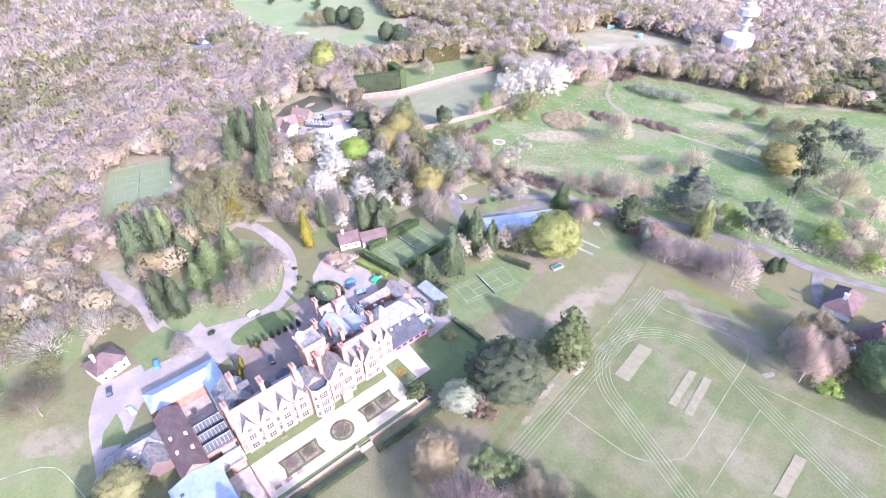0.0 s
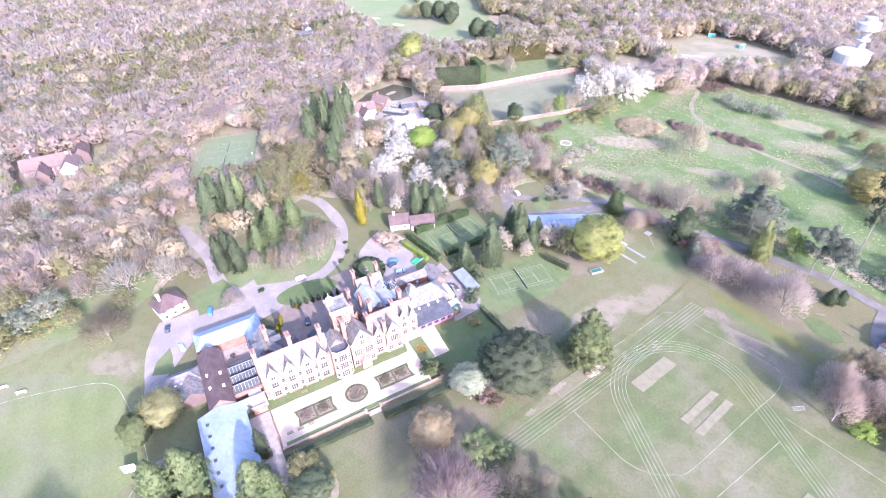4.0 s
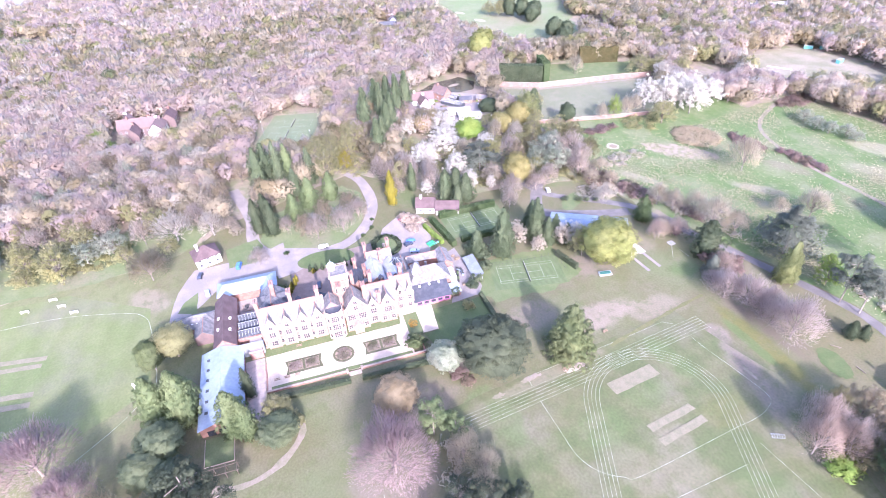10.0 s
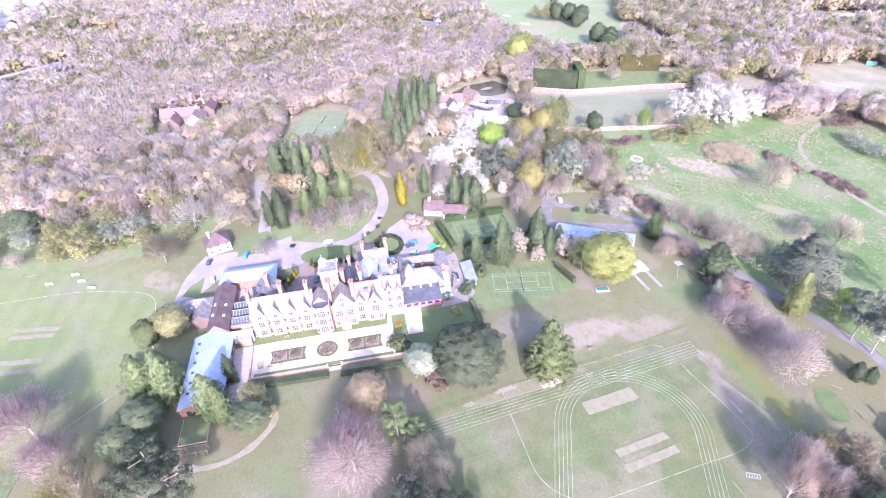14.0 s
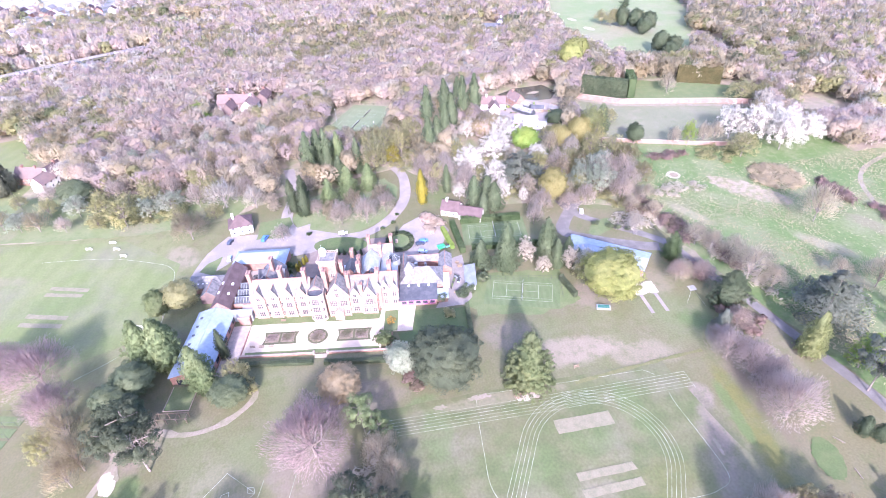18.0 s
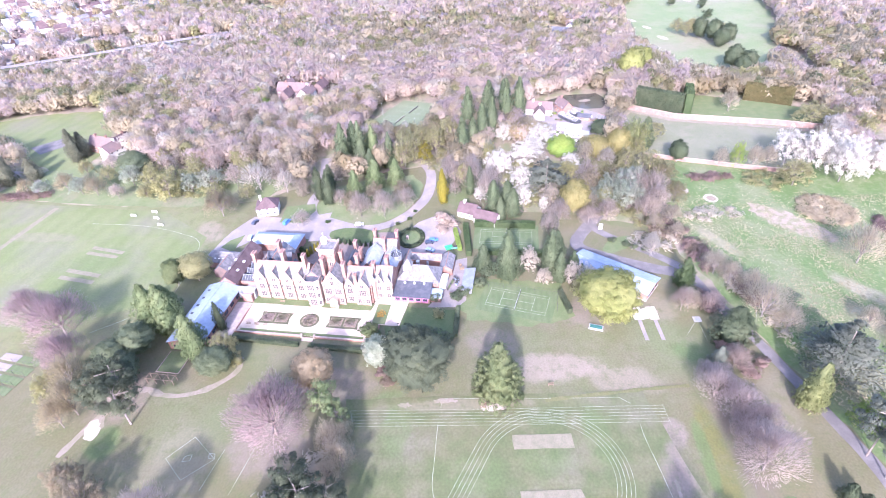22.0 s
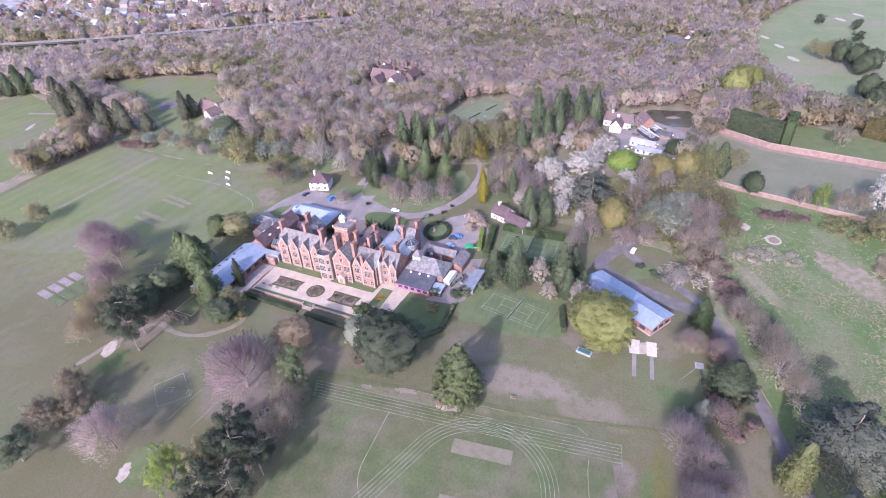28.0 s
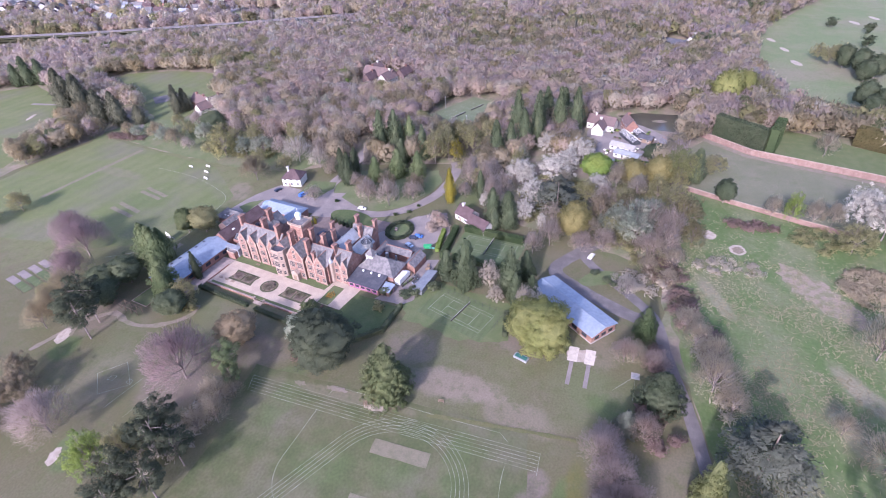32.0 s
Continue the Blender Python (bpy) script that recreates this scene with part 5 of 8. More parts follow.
# cottages and houses
def house(name, m, w, d, ze, zr, wall, roof, label, hip=True, chim=1, category="house", porch_side=-1):
    h = thing(name, m, label, category)
    if hip:
        part("wall", Geo().box(-w / 2, w / 2, -d / 2, d / 2, 0, ze), wall, h)
        hip_roof(h, -w / 2, w / 2, -d / 2, d / 2, ze, zr, roof, .5)
    else:
        part("wall", gable_walls(Geo(), -w / 2, w / 2, -d / 2, d / 2, 0, ze, zr, "x"), wall, h)
        gable_roof(h, -w / 2, w / 2, -d / 2, d / 2, ze, zr, "x", roof, .4, .18)
    for i in range(chim):
        chimney(h, (-.25 + .5 * i) * w, 0, zr - 1.5, zr + 1.4, .8, 1.2, 2, "brickdark" if wall != "white" else "white")
    k = max(2, int(w / 3.2))
    for z in (1.0, 3.6)[: 2 if ze > 4.4 else 1]:
        for i in range(k):
            x = -w / 2 + w * (i + .5) / k
            for y, s in ((-d / 2 - .02, -1), (d / 2 + .02, 1)):
                fr_ = part("window", Geo().box(x - .65, x + .65, min(y, y + .06 * s), max(y, y + .06 * s), z, z + 1.3), "whitepaint", h, "white window frame")
                part("pane", Geo().box(x - .55, x + .55, min(y, y + .09 * s), max(y, y + .09 * s), z + .1, z + 1.2), "glass", fr_, "dark glass pane")
    part("door", Geo().box(-w * .12 - .45, -w * .12 + .45, -d / 2 - .1, -d / 2 + .02, 0, 2.05), "wood", h, "wooden door")
    return h


house("cottage", pose(-177, 11, 0, 0, 0, 100), 10.5, 9, 4.6, 8.4, "white", "tile", "white cottage with a plum hipped roof beside the car park", True, 1)
cot = house("cottage", pose(-167.3, 114, 0, 0, 0, 62), 9, 7.5, 3.2, 6.6, "white", "tile", "long low white cottage with a plum tiled roof", False, 1)
cot = house("cottage", pose(-160.5, 122.5, 0, 0, 0, 62), 11, 7, 3.0, 6.0, "white", "tile", "low white cottage wing with a plum tiled roof", False, 0)
house("house", pose(-340, -12, 0, 0, 0, 78), 26, 10, 6.5, 11, "tilered", "tilered", "large red brick house with tiled roofs among trees", False, 2)
house("house", pose(-332, -2, 0, 0, 0, -12), 14, 9, 6, 10.5, "white", "tilered", "pale gabled wing of a tiled house in the wood", False, 1)
sheet("forecourt", [(-330, -26), (-308, -24), (-307, 12), (-326, 16)], 0.05, "drive", "pale forecourt before the red houses", 0.5, 3)
house("house", pose(-349, -20, 0, 0, 0, -12), 13, 8, 6, 10.5, "white", "tilered", "white gabled house with red roof in the wood", False, 1)
house("house", pose(-331, -16, 0, 0, 0, -12), 11, 7, 5.5, 9.8, "tilered", "tile", "small red brick gabled wing in the wood", False, 1)
house("house", pose(-346, 6, 0, 0, 0, -12), 12, 8, 6, 10, "tilered", "tile", "red brick gabled house in the wood", False, 1)
house("house", pose(-259, -118, 0, 0, 0, 70), 18, 9, 5, 9.5, "brickdark", "tilered", "red brick house with tiled roofs at the field's edge", False, 2)
house("house", pose(-262, -108, 0, 0, 0, -20), 11, 7, 5, 8.8, "brickdark", "tile", "red brick gabled wing beside pines", False, 1)
house("house", pose(-250, -108, 0, 0, 0, -20), 12, 8, 5, 9, "white", "tilered", "white and red gabled house beside pines", False, 1)
house("house", pose(7.5, 208, 0, 0, 0, 84), 15, 9.5, 2.8, 7.4, "white", "tile", "pale bungalow with a steep plum roof beside the drive", True, 1)
house("house", pose(22, 196, 0, 0, 0, 60), 17, 10, 4, 9.5, "brickdark", "tile", "brick house with a plum tiled roof under trees", True, 1)
house("house", pose(-470, 208, 0, 0, 0, 67), 34, 8, 3.5, 7, "white", "slatedark", "long low grey-roofed building in the far wood", False, 0)
house("house", pose(-484, 218, 0, 0, 0, -20), 12, 8, 4, 7.5, "white", "slate", "small pale house in the far wood", False, 1)
# sports pavilion with a blue roof
gym = thing("gymnasium", pose(-115.2, 172, 0, 0, 0, 52), "brick gymnasium with a long pale blue sheet roof", "hall")
part("wall", gable_walls(Geo(), -16.6, 16.6, -6, 6, 0, 3.8, 5.2, "x"), "brick", gym)
gable_roof(gym, -16.6, 16.6, -6, 6, 3.8, 5.2, "x", "bluemetal", .6, .14, "pale blue sheet roof slope")
part("base_band", Geo().box(-16.7, 16.7, -6.1, 6.1, 0, .5), "concrete", gym, "pale base band")
for x in (-12, -7, -2, 3, 8, 13):
    part("window", Geo().box(x - 1.2, x + 1.2, -6.12, -5.98, 1.2, 2.8), "glass", gym, "dark window")
for y in (-3.4, 0, 3.4):
    part("window", Geo().box(16.6, 16.74, y - 1, y + 1, 1.2, 2.6), "glass", gym, "dark window")
part("door", Geo().box(10, 11.2, -6.14, -5.98, 0, 2.2), "wood", gym, "wooden door")
# water tower on the far hill
wt = thing("water_tower", pose(-121, 455, 0), "pale concrete water tower with a flared shaft", "water tower")
part("tank", Geo().cyl(0, 0, 4, 15, 10.8, 10.8, 24).cyl(0, 0, 15, 15.6, 11.1, 11.1, 24), "concrete", wt)
part("tank_roof", Geo().cyl(0, 0, 15.6, 16, 10.6, 10.2, 24), "lead", wt, "grey flat tank roof")
for i in range(8):
    part("leg", Geo().cyl(8.5 * math.cos(i * .785), 8.5 * math.sin(i * .785), 0, 4, .5, n=6), "concrete", wt)
part("shaft", Geo().cyl(0, 9, 0, 24, 2.8, 2.4, 12), "concrete", wt)
part("platform", Geo().cyl(0, 9, 21, 22, 4.6, 4.6, 14), "concrete", wt)
part("neck", Geo().cyl(0, 9, 24, 27, 2.4, 4.0, 12), "concrete", wt)
part("top_tank", Geo().cyl(0, 9, 27, 28.4, 4.4, 7.4, 10).cyl(0, 9, 28.4, 32.6, 7.4, 7.4, 10).cyl(0, 9, 32.6, 33.6, 7.4, 4.4, 10), "concrete", wt)
part("cap", Geo().cyl(0, 9, 33.6, 36, 3.6, 3.6, 10), "concrete", wt)
house("store", pose(-135, 460, 0, 0, 0, 80), 16, 7, 4, 6, "concrete", "lead", "low pale store beside the water tower", False, 0, "store")

# farm shop yard, pond, walls
sheet("yard", [(-304, 160), (-300, 186), (-282, 206), (-262, 200), (-236, 190), (-238, 172), (-262, 160), (-282, 156)], 0.05, "drive", "pale gravel yard of a garden nursery", 0.5, 3, "yard")
sheet("pond", [(-311, 172), (-319, 186), (-321, 208), (-306, 214), (-293, 206), (-294, 194), (-303, 180)], 0.06, "water", "dark pond with a small island", 0.4, 3, "pond")
sheet("island", ellipse(-307.5, 197.5, 2.2, 4.6, 10), 0.2, "worn", "bare island in the pond", 0.3, 2, "island")
for x, y, rz, w, d, ze, zr, wl_, rf, lb in ((-290, 164, 75, 17, 8, 4, 8, "white", "tilered", "white nursery house with a red tiled roof"), (-282, 163, -10, 9, 7, 4, 8, "white", "tilered", "white gabled nursery house"),
                                           (-291, 180, 20, 12, 7, 4.5, 8.5, "brickdark", "tilered", "red-roofed nursery house with chimneys"), (-262, 179, 70, 14, 6, 2.6, 3.8, "white", "concrete", "long white nursery shed"),
                                           (-252, 182, 70, 14, 6, 2.6, 3.4, "white", "lead", "pale grey-roofed nursery shed"), (-276, 191, 70, 8, 5, 2.6, 4, "wood", "slatedark", "dark timber nursery shed by the pond"),
                                           (-272, 202, 40, 7, 5, 2.6, 4.2, "wood", "slate", "small timber nursery shed")):
    house("nursery_house" if zr > 6 else "nursery_shed", pose(x, y, 0, 0, 0, rz), w, d, ze, zr, wl_, rf, lb, False, 1 if zr > 6 else 0, "house" if zr > 6 else "shed")


def greenhouse(x, y, rz, n):
    g = thing("greenhouse", pose(x, y, 0, 0, 0, rz), "glazed greenhouse with a pale metal frame", "greenhouse", "nursery greenhouses")
    part("glazing", gable_walls(Geo(), -n, n, -2.6, 2.6, 0, 2, 3.6, "x"), "roofglass", g)
    for i in range(2 * n + 1):
        for s in (-1, 1):
            part("bar", Geo().bar((-n + i, s * 2.65, 2), (-n + i, 0, 3.66), .1), "whitepaint", g)


greenhouse(-279, 180, 30, 5)
greenhouse(-273, 184, 30, 4)
greenhouse(-285, 186, 30, 4)


def garden_wall(pts, h, label, mat="brickpale"):
    for (x0, y0), (x1, y1) in zip(pts, pts[1:]):
        d, a = math.hypot(x1 - x0, y1 - y0), math.degrees(math.atan2(y1 - y0, x1 - x0))
        w = thing("garden_wall", pose(x0, y0, 0, 0, 0, a), label, "wall", "garden walls", "structure")
        part("brickwork", Geo().box(0, d, -.25, .25, 0, h), mat, w)
        part("coping", Geo().box(-.05, d + .05, -.35, .35, h, h + .18), "stone", w, "stone coping")
        for i in range(int(d / 6) + 1):
            part("buttress", Geo().box(i * 6 - .3, i * 6 + .3, -.5, .5, 0, h - .3), mat, w)


garden_wall([(-291, 221), (-271.5, 247), (-256, 303), (-247.6, 326)], 3.4, "long high brick garden wall in the sun")
garden_wall([(-222, 214), (-214, 233.5), (-208.5, 249), (-203.5, 262), (-197, 282)], 2.3, "high brick wall along the meadow")
sheet("border", [(-290, 224), (-270, 250), (-254, 304), (-246, 327), (-243, 325), (-251.5, 301), (-267.5, 245), (-287, 219)], 0.07, "worn", "bare pale earth border along the wall", 0.3, 3)


# distant town
def town_house(x, y, rz, wall, roof, label):
    h = thing("town_house", pose(x, y, 0, 0, 0, rz), label, "house", "houses of the distant town")
    part("wall", TOWN_WALL[wall], "", h)
    part("roof", TOWN_ROOF[roof], "", h, "pitched roof")


TOWN_WALL = {k: mesh("wall", gable_walls(Geo(), -6, 6, -4, 4, 0, 5, 8, "x"), k) for k in ("white", "stone", "brickdark")}
TOWN_ROOF = {k: mesh("roof", Geo().slab([(-6.4, -4.5, 4.8), (6.4, -4.5, 4.8), (6.4, 0, 8.2), (-6.4, 0, 8.2)], .2).slab([(6.4, 4.5, 4.8), (-6.4, 4.5, 4.8), (-6.4, 0, 8.2), (6.4, 0, 8.2)], .2), k) for k in ("slate", "tilered", "lead", "tile")}
rt = random.Random(5)
for i in range(30):
    for j in range(24):
        x, y = -446 - j * 19 + rt.uniform(-3, 3), -640 + i * 18 + .12 * j * 19 + rt.uniform(-2, 2)
        edge = -318 if x > -560 else -318 + (-560 - x) * 1.0 if x > -680 else -200
        if rt.random() < .3 or y > edge or math.hypot(x + 440, y + 400) > 330 or y < -330 - (x + 440) * -1.2 - 300:
            continue
        town_house(x, y, 20 + 25 * ((i + j) // 5) + rt.uniform(-8, 8), rt.choice(("white", "stone", "stone", "white", "brickdark")), rt.choice(("slate", "slate", "lead", "tile", "tile")), "small pitched-roof suburban house in the far town")
for j in range(8):
    x = -456 - j * 57
    ribbon("street", [(x, -640), (x + 6, -500), (x - 4, -420), (x, -340 + 20 * max(0, j - 3))], 6, 0.1, "drive", "pale far street between houses")
sheet("town_ground", [(-436, -760), (-440, -322), (-512, -300), (-565, -285), (-625, -235), (-665, -180), (-760, -130), (-900, -100), (-1000, -400), (-800, -800)], 0.0, "town", "streets and gardens of the far town", 2, 12)
sheet("car_park", [(-330, 500), (-300, 518), (-296, 560), (-330, 570), (-350, 530)], 0.05, "concrete", "pale far car park beyond the woods", 1, 6)

# ---- trees ----
def unit(a):
    return a / np.maximum(np.linalg.norm(a, axis=1, keepdims=True), 1e-6)


def turned(v, nrm):
    """Winds each triangle so that it faces the way of its shading."""
    t, q = v.reshape(-1, 3, 3).copy(), nrm.reshape(-1, 3, 3)
    g = np.cross(t[:, 1] - t[:, 0], t[:, 2] - t[:, 0])
    back = (g * q[:, 0]).sum(1) < 0
    t[back] = t[back][:, [0, 2, 1]]
    return t.reshape(-1, 3)


def np_mesh(name, v, f, mat, nrm=None):
    """A mesh of quads or triangles from arrays, with its shading normals if they are given."""
    me = bpy.data.meshes.new(name)
    me.vertices.add(len(v))
    me.vertices.foreach_set("co", np.ascontiguousarray(v, np.float32).ravel())
    k = f.shape[1]
    me.loops.add(f.size)
    me.loops.foreach_set("vertex_index", np.ascontiguousarray(f, np.int32).ravel())
    me.polygons.add(len(f))
    me.polygons.foreach_set("loop_start", np.arange(0, f.size, k, dtype=np.int32))
    me.materials.append(M[mat])
    me.update(calc_edges=True)
    if nrm is not None:
        me.shade_smooth()
        me.normals_split_custom_set_from_vertices(nrm.tolist())
    return me


def cards(p, along, rng, size, slim=1.0, face=None, stray=.35, toward=None):
    """Small leaf sprays at points p, each lying about along the given direction (its flat side toward another), or turned to face that way."""
    n = len(p)
    if toward is not None:
        along = unit(along + rng.normal(0, stray, (n, 3)))
        side = unit(np.cross(along, unit(toward + rng.normal(0, .25, (n, 3)))))
    elif face is not None:
        nrm = unit(along + rng.normal(0, face, (n, 3)))
        along = unit(np.cross(nrm, rng.normal(0, 1, (n, 3))))
        side = np.cross(nrm, along)
    else:
        along = unit(along + rng.normal(0, stray, (n, 3)))
        side = unit(np.cross(along, rng.normal(0, 1, (n, 3))))
    s = (size * rng.uniform(.6, 1.4, n))[:, None]
    a, b = along * s, side * s * slim
    v = np.stack([p - a * .5 - b * .5, p - a * .4 + b * .55, p + a * .75], 1).reshape(-1, 3)
    return v, np.arange(3 * n).reshape(-1, 3)


def shade(p, d, zc=.4, own=.55, up=.3):
    """Shading directions of sprays: out of their own clump, out of the crown, and upwards."""
    return np.repeat(unit(d * own + unit(p - (0, 0, zc)) * (1 - own) + (0, 0, up)), 3, 0)


def on_clumps(rng, n, c, lobe, flat=.8, over=.72):
    """Points over the outsides of clumps at c, and the ways out of their clumps."""
    k = rng.integers(0, len(c), n)
    d = unit(rng.normal(0, 1, (n, 3)))
    d[:, 2] = np.where(rng.random(n) < over, np.abs(d[:, 2]), d[:, 2])
    r = lobe * rng.uniform(.55, 1.08, n) * (.7 + .6 * rng.random(len(c)))[k]
    return c[k] + d * r[:, None] * (1, 1, flat), d


def ball(level):
    """The corners of a ball's triangles: twenty, and four times as many for each level."""
    k = (1 + 5 ** .5) / 2
    ico = unit(np.array([(-1, k, 0), (1, k, 0), (-1, -k, 0), (1, -k, 0), (0, -1, k), (0, 1, k), (0, -1, -k), (0, 1, -k), (k, 0, -1), (k, 0, 1), (-k, 0, -1), (-k, 0, 1)]))
    tri = np.array([(0, 11, 5), (0, 5, 1), (0, 1, 7), (0, 7, 10), (0, 10, 11), (1, 5, 9), (5, 11, 4), (11, 10, 2), (10, 7, 6), (7, 1, 8), (3, 9, 4), (3, 4, 2), (3, 2, 6), (3, 6, 8), (3, 8, 9), (4, 9, 5), (2, 4, 11), (6, 2, 10), (8, 6, 7), (9, 8, 1)])
    t = ico[tri]
    for _ in range(level):
        a, b, c = t[:, 0], t[:, 1], t[:, 2]
        d, e, f = unit(a + b), unit(b + c), unit(c + a)
        t = np.concatenate([np.stack(k, 1) for k in ((a, d, f), (d, b, e), (f, e, c), (d, e, f))])
    return t.reshape(-1, 3)


def lumpy(rng, amp):
    """An uneven radius over all directions, the same whenever it is asked."""
    k, ph = rng.normal(0, 1, (7, 3)) * np.array([2.2, 2.2, 3, 3.5, 4.5, 6, 7])[:, None], rng.uniform(0, 6.28, 7)
    w = np.array([.5, .5, .45, .4, .35, .3, .25]) * amp
    return lambda d: 1 + (np.sin(d @ k.T + ph) * w).sum(1)


def crown_clumps(rng, count, spread, zc, zr, inner=.45):
    c = unit(rng.normal(0, 1, (count, 3))) * rng.uniform(inner, 1, (count, 1))
    return c * (spread, spread, zr) + (0, 0, zc)


def trunk_geo(r, z, rng, forks=5, spread=.3, zf=.35):
    g = Geo().cyl(0, 0, -.01, z, r, r * .45, 8)
    for i in range(forks):
        a = 6.2832 * i / forks + rng.uniform(-.3, .3)
        z0 = z * rng.uniform(zf, .9)
        g.bar((0, 0, z0), (spread * math.cos(a), spread * math.sin(a), z0 + rng.uniform(.02, .1)), r * .45)
    return g


TREES = {}


def breed(kind, leaf, bark="bark", n=2, seed=0, fine=1.0):
    """Two or so shapes of a kind of tree, one unit high and wide."""
    out = []
    q = fine ** -.42
    for i in range(n):
        rng = np.random.default_rng(seed * 17 + i + 3)
        if kind in ("bare", "beech", "spring"):
            ph = rng.uniform(0, 6.28, 4)

            def dome(th, fi, r):
                """A place in the crown: angles from the zenith and round the trunk, and the share of the way out."""
                r = r * (1 + .1 * np.sin(3 * fi + ph[0] + 2 * th) + .08 * np.sin(5 * fi + ph[1] - 4 * th) + .06 * np.sin(9 * fi + 7 * th + ph[2]))
                return np.stack([.49 * r * np.sin(th) * np.cos(fi), .49 * r * np.sin(th) * np.sin(fi), .33 + .66 * r * np.cos(th)], 1)

            rods = [((0, 0, -.02), (0, 0, .3), .02, .014)]
            m = 14
            th0, fi0 = np.linspace(.1, 1.32, m), np.arange(m) * 2.4 + rng.uniform(-.3, .3, m)
            root = np.stack([np.zeros(m), np.zeros(m), rng.uniform(.16, .32, m)], 1)
            mid = dome(th0, fi0, rng.uniform(.42, .58, m))
            kids = 4
            th1, fi1 = np.repeat(th0, kids) + rng.normal(0, .22, m * kids), np.repeat(fi0, kids) + rng.normal(0, .38, m * kids)
            tip = dome(th1, fi1, rng.uniform(.75, .95, m * kids))
            rods += [(a, b, .011, .006) for a, b in zip(root, mid)]
            rods += [(mid[j // kids] * .8 + root[j // kids] * .2, b, .0055, .002) for j, b in enumerate(tip)]
            tv, tf = [], []
            for a, b, r0, r1 in rods:
                a, b = np.array(a), np.array(b)
                d = (b - a) / np.linalg.norm(b - a)
                e1 = np.cross(d, (.3, .5, .8))
                e1 = e1 / np.linalg.norm(e1)
                e2 = np.cross(d, e1)
                k = len(tv)
                tv += [c + r * (math.cos(2.094 * j) * e1 + math.sin(2.094 * j) * e2) for c, r in ((a, r0), (b, r1)) for j in range(3)]
                tf += [(k + j, k + (j + 1) % 3, k + 3 + (j + 1) % 3, k + 3 + j) for j in range(3)]
            tv, tf = np.array(tv), np.array(tf)
            # long fine twigs fanning outwards, and the haze of the finest ones near the crown's skin
            n1, n2 = (int(w * fine) for w in {"bare": (1500, 3000), "beech": (2400, 7600), "spring": (700, 900)}[kind])
            j = rng.integers(0, m * kids, n1)
            th = np.concatenate([th1[j] + rng.normal(0, .17, n1), np.arccos(rng.uniform(.02, 1, n2))])
            fi = np.concatenate([fi1[j] + rng.normal(0, .25, n1), rng.uniform(0, 6.2832, n2)])
            p = dome(th, fi, np.concatenate([rng.uniform(.45, .92, n1), rng.uniform(.5, 1.0, n2) ** .6]))
            ray = unit(p - (0, 0, .18))
            nrm = shade(p, ray, .3, .5, .45)
            sz = np.concatenate([np.full(n1, .085), np.full(n2, .032 if kind == "beech" else .045)]) * q
            cv, _ = cards(p, ray * .9 + (0, 0, .15), rng, sz, np.concatenate([np.full(n1, .07), np.full(n2, .14)])[:, None] * q ** .5, stray=.22, toward=nrm[::3])
            if kind == "spring":     # opening leaves in small clumps at the twigs' ends
                c = dome(np.arccos(rng.uniform(-.1, 1, 120)), rng.uniform(0, 6.2832, 120), rng.uniform(.55, 1.0, 120))
                p, dd = on_clumps(rng, int(8200 * fine), c, .07, .9)
                v2, _ = cards(p, dd + (0, 0, .3), rng, .0215 * q, .65, .6)
                cv, nrm = np.concatenate([cv, v2]), np.concatenate([nrm, shade(p, dd, .35, .6)])
            tm = np_mesh("trunk", tv, tf, bark)
        else:
            if kind == "broad":
                skin, dd0 = lumpy(rng, .12), ball(3)
                c = unit(rng.normal(0, 1, (260, 3)))
                c = c * (rng.uniform(.82, 1.0, 260) * skin(c))[:, None] * (.42, .42, .43) + (0, 0, .53)
                p, dd = on_clumps(rng, int(15000 * fine), c, .055)
                cv, _ = cards(p, dd + (0, 0, .2), rng, .0185 * q, .7, .5)
                cv0 = dd0 * (.84 * skin(dd0) + .16 * lumpy(rng, .4)(dd0 * 3) - .16)[:, None] * (.42, .42, .43) + (0, 0, .53)
                g = trunk_geo(.025, .55, rng, 7, .26)
            elif kind in ("cone", "column"):
                m = 420
                z = 1 - np.sqrt(rng.random(m)) * .95 if kind == "cone" else rng.random(m) * .97
                t = rng.uniform(0, 6.2832, m)
                shape = (1.02 - z) ** .68 if kind == "cone" else np.minimum(1, (1.01 - z) * 1.7) ** .85 * np.minimum(1, .74 + z * .9)
                r = .45 * shape * rng.uniform(.62, 1.1, m) * (1 + .12 * np.sin(2 * t + 9 * z))
                c = np.stack([r * np.cos(t), r * np.sin(t), z * .97], 1)
                p, dd = on_clumps(rng, int(10500 * fine), c, .042, .9, .7)
                cv, _ = cards(p, dd * .6 + np.stack([p[:, 0], p[:, 1], np.full(len(p), .25)], 1), rng, .027 * q, .5, .5)
                na, nz, ph = 12, 11, rng.uniform(0, 6.28, 3)
                ga, gz = np.meshgrid(np.arange(na) * 6.2832 / na, np.linspace(.03, .97, nz))
                body = (1.02 - gz) ** .68 if kind == "cone" else np.minimum(1, (1.01 - gz) * 1.7) ** .85 * np.minimum(1, .74 + gz * .9)
                body = .27 * body * (1 + .12 * np.sin(3 * ga + ph[0] + 6 * gz) + .1 * np.sin(5 * ga + ph[1] - 17 * gz) + rng.normal(0, .07, ga.shape))
                grid = np.stack([body * np.cos(ga), body * np.sin(ga), gz], 2)
                quad = [(grid[i, j], grid[i, (j + 1) % na], grid[i + 1, (j + 1) % na], grid[i + 1, j]) for i in range(nz - 1) for j in range(na)]
                cv0 = np.array([t for e in quad for t in (e[0], e[1], e[2], e[0], e[2], e[3])])
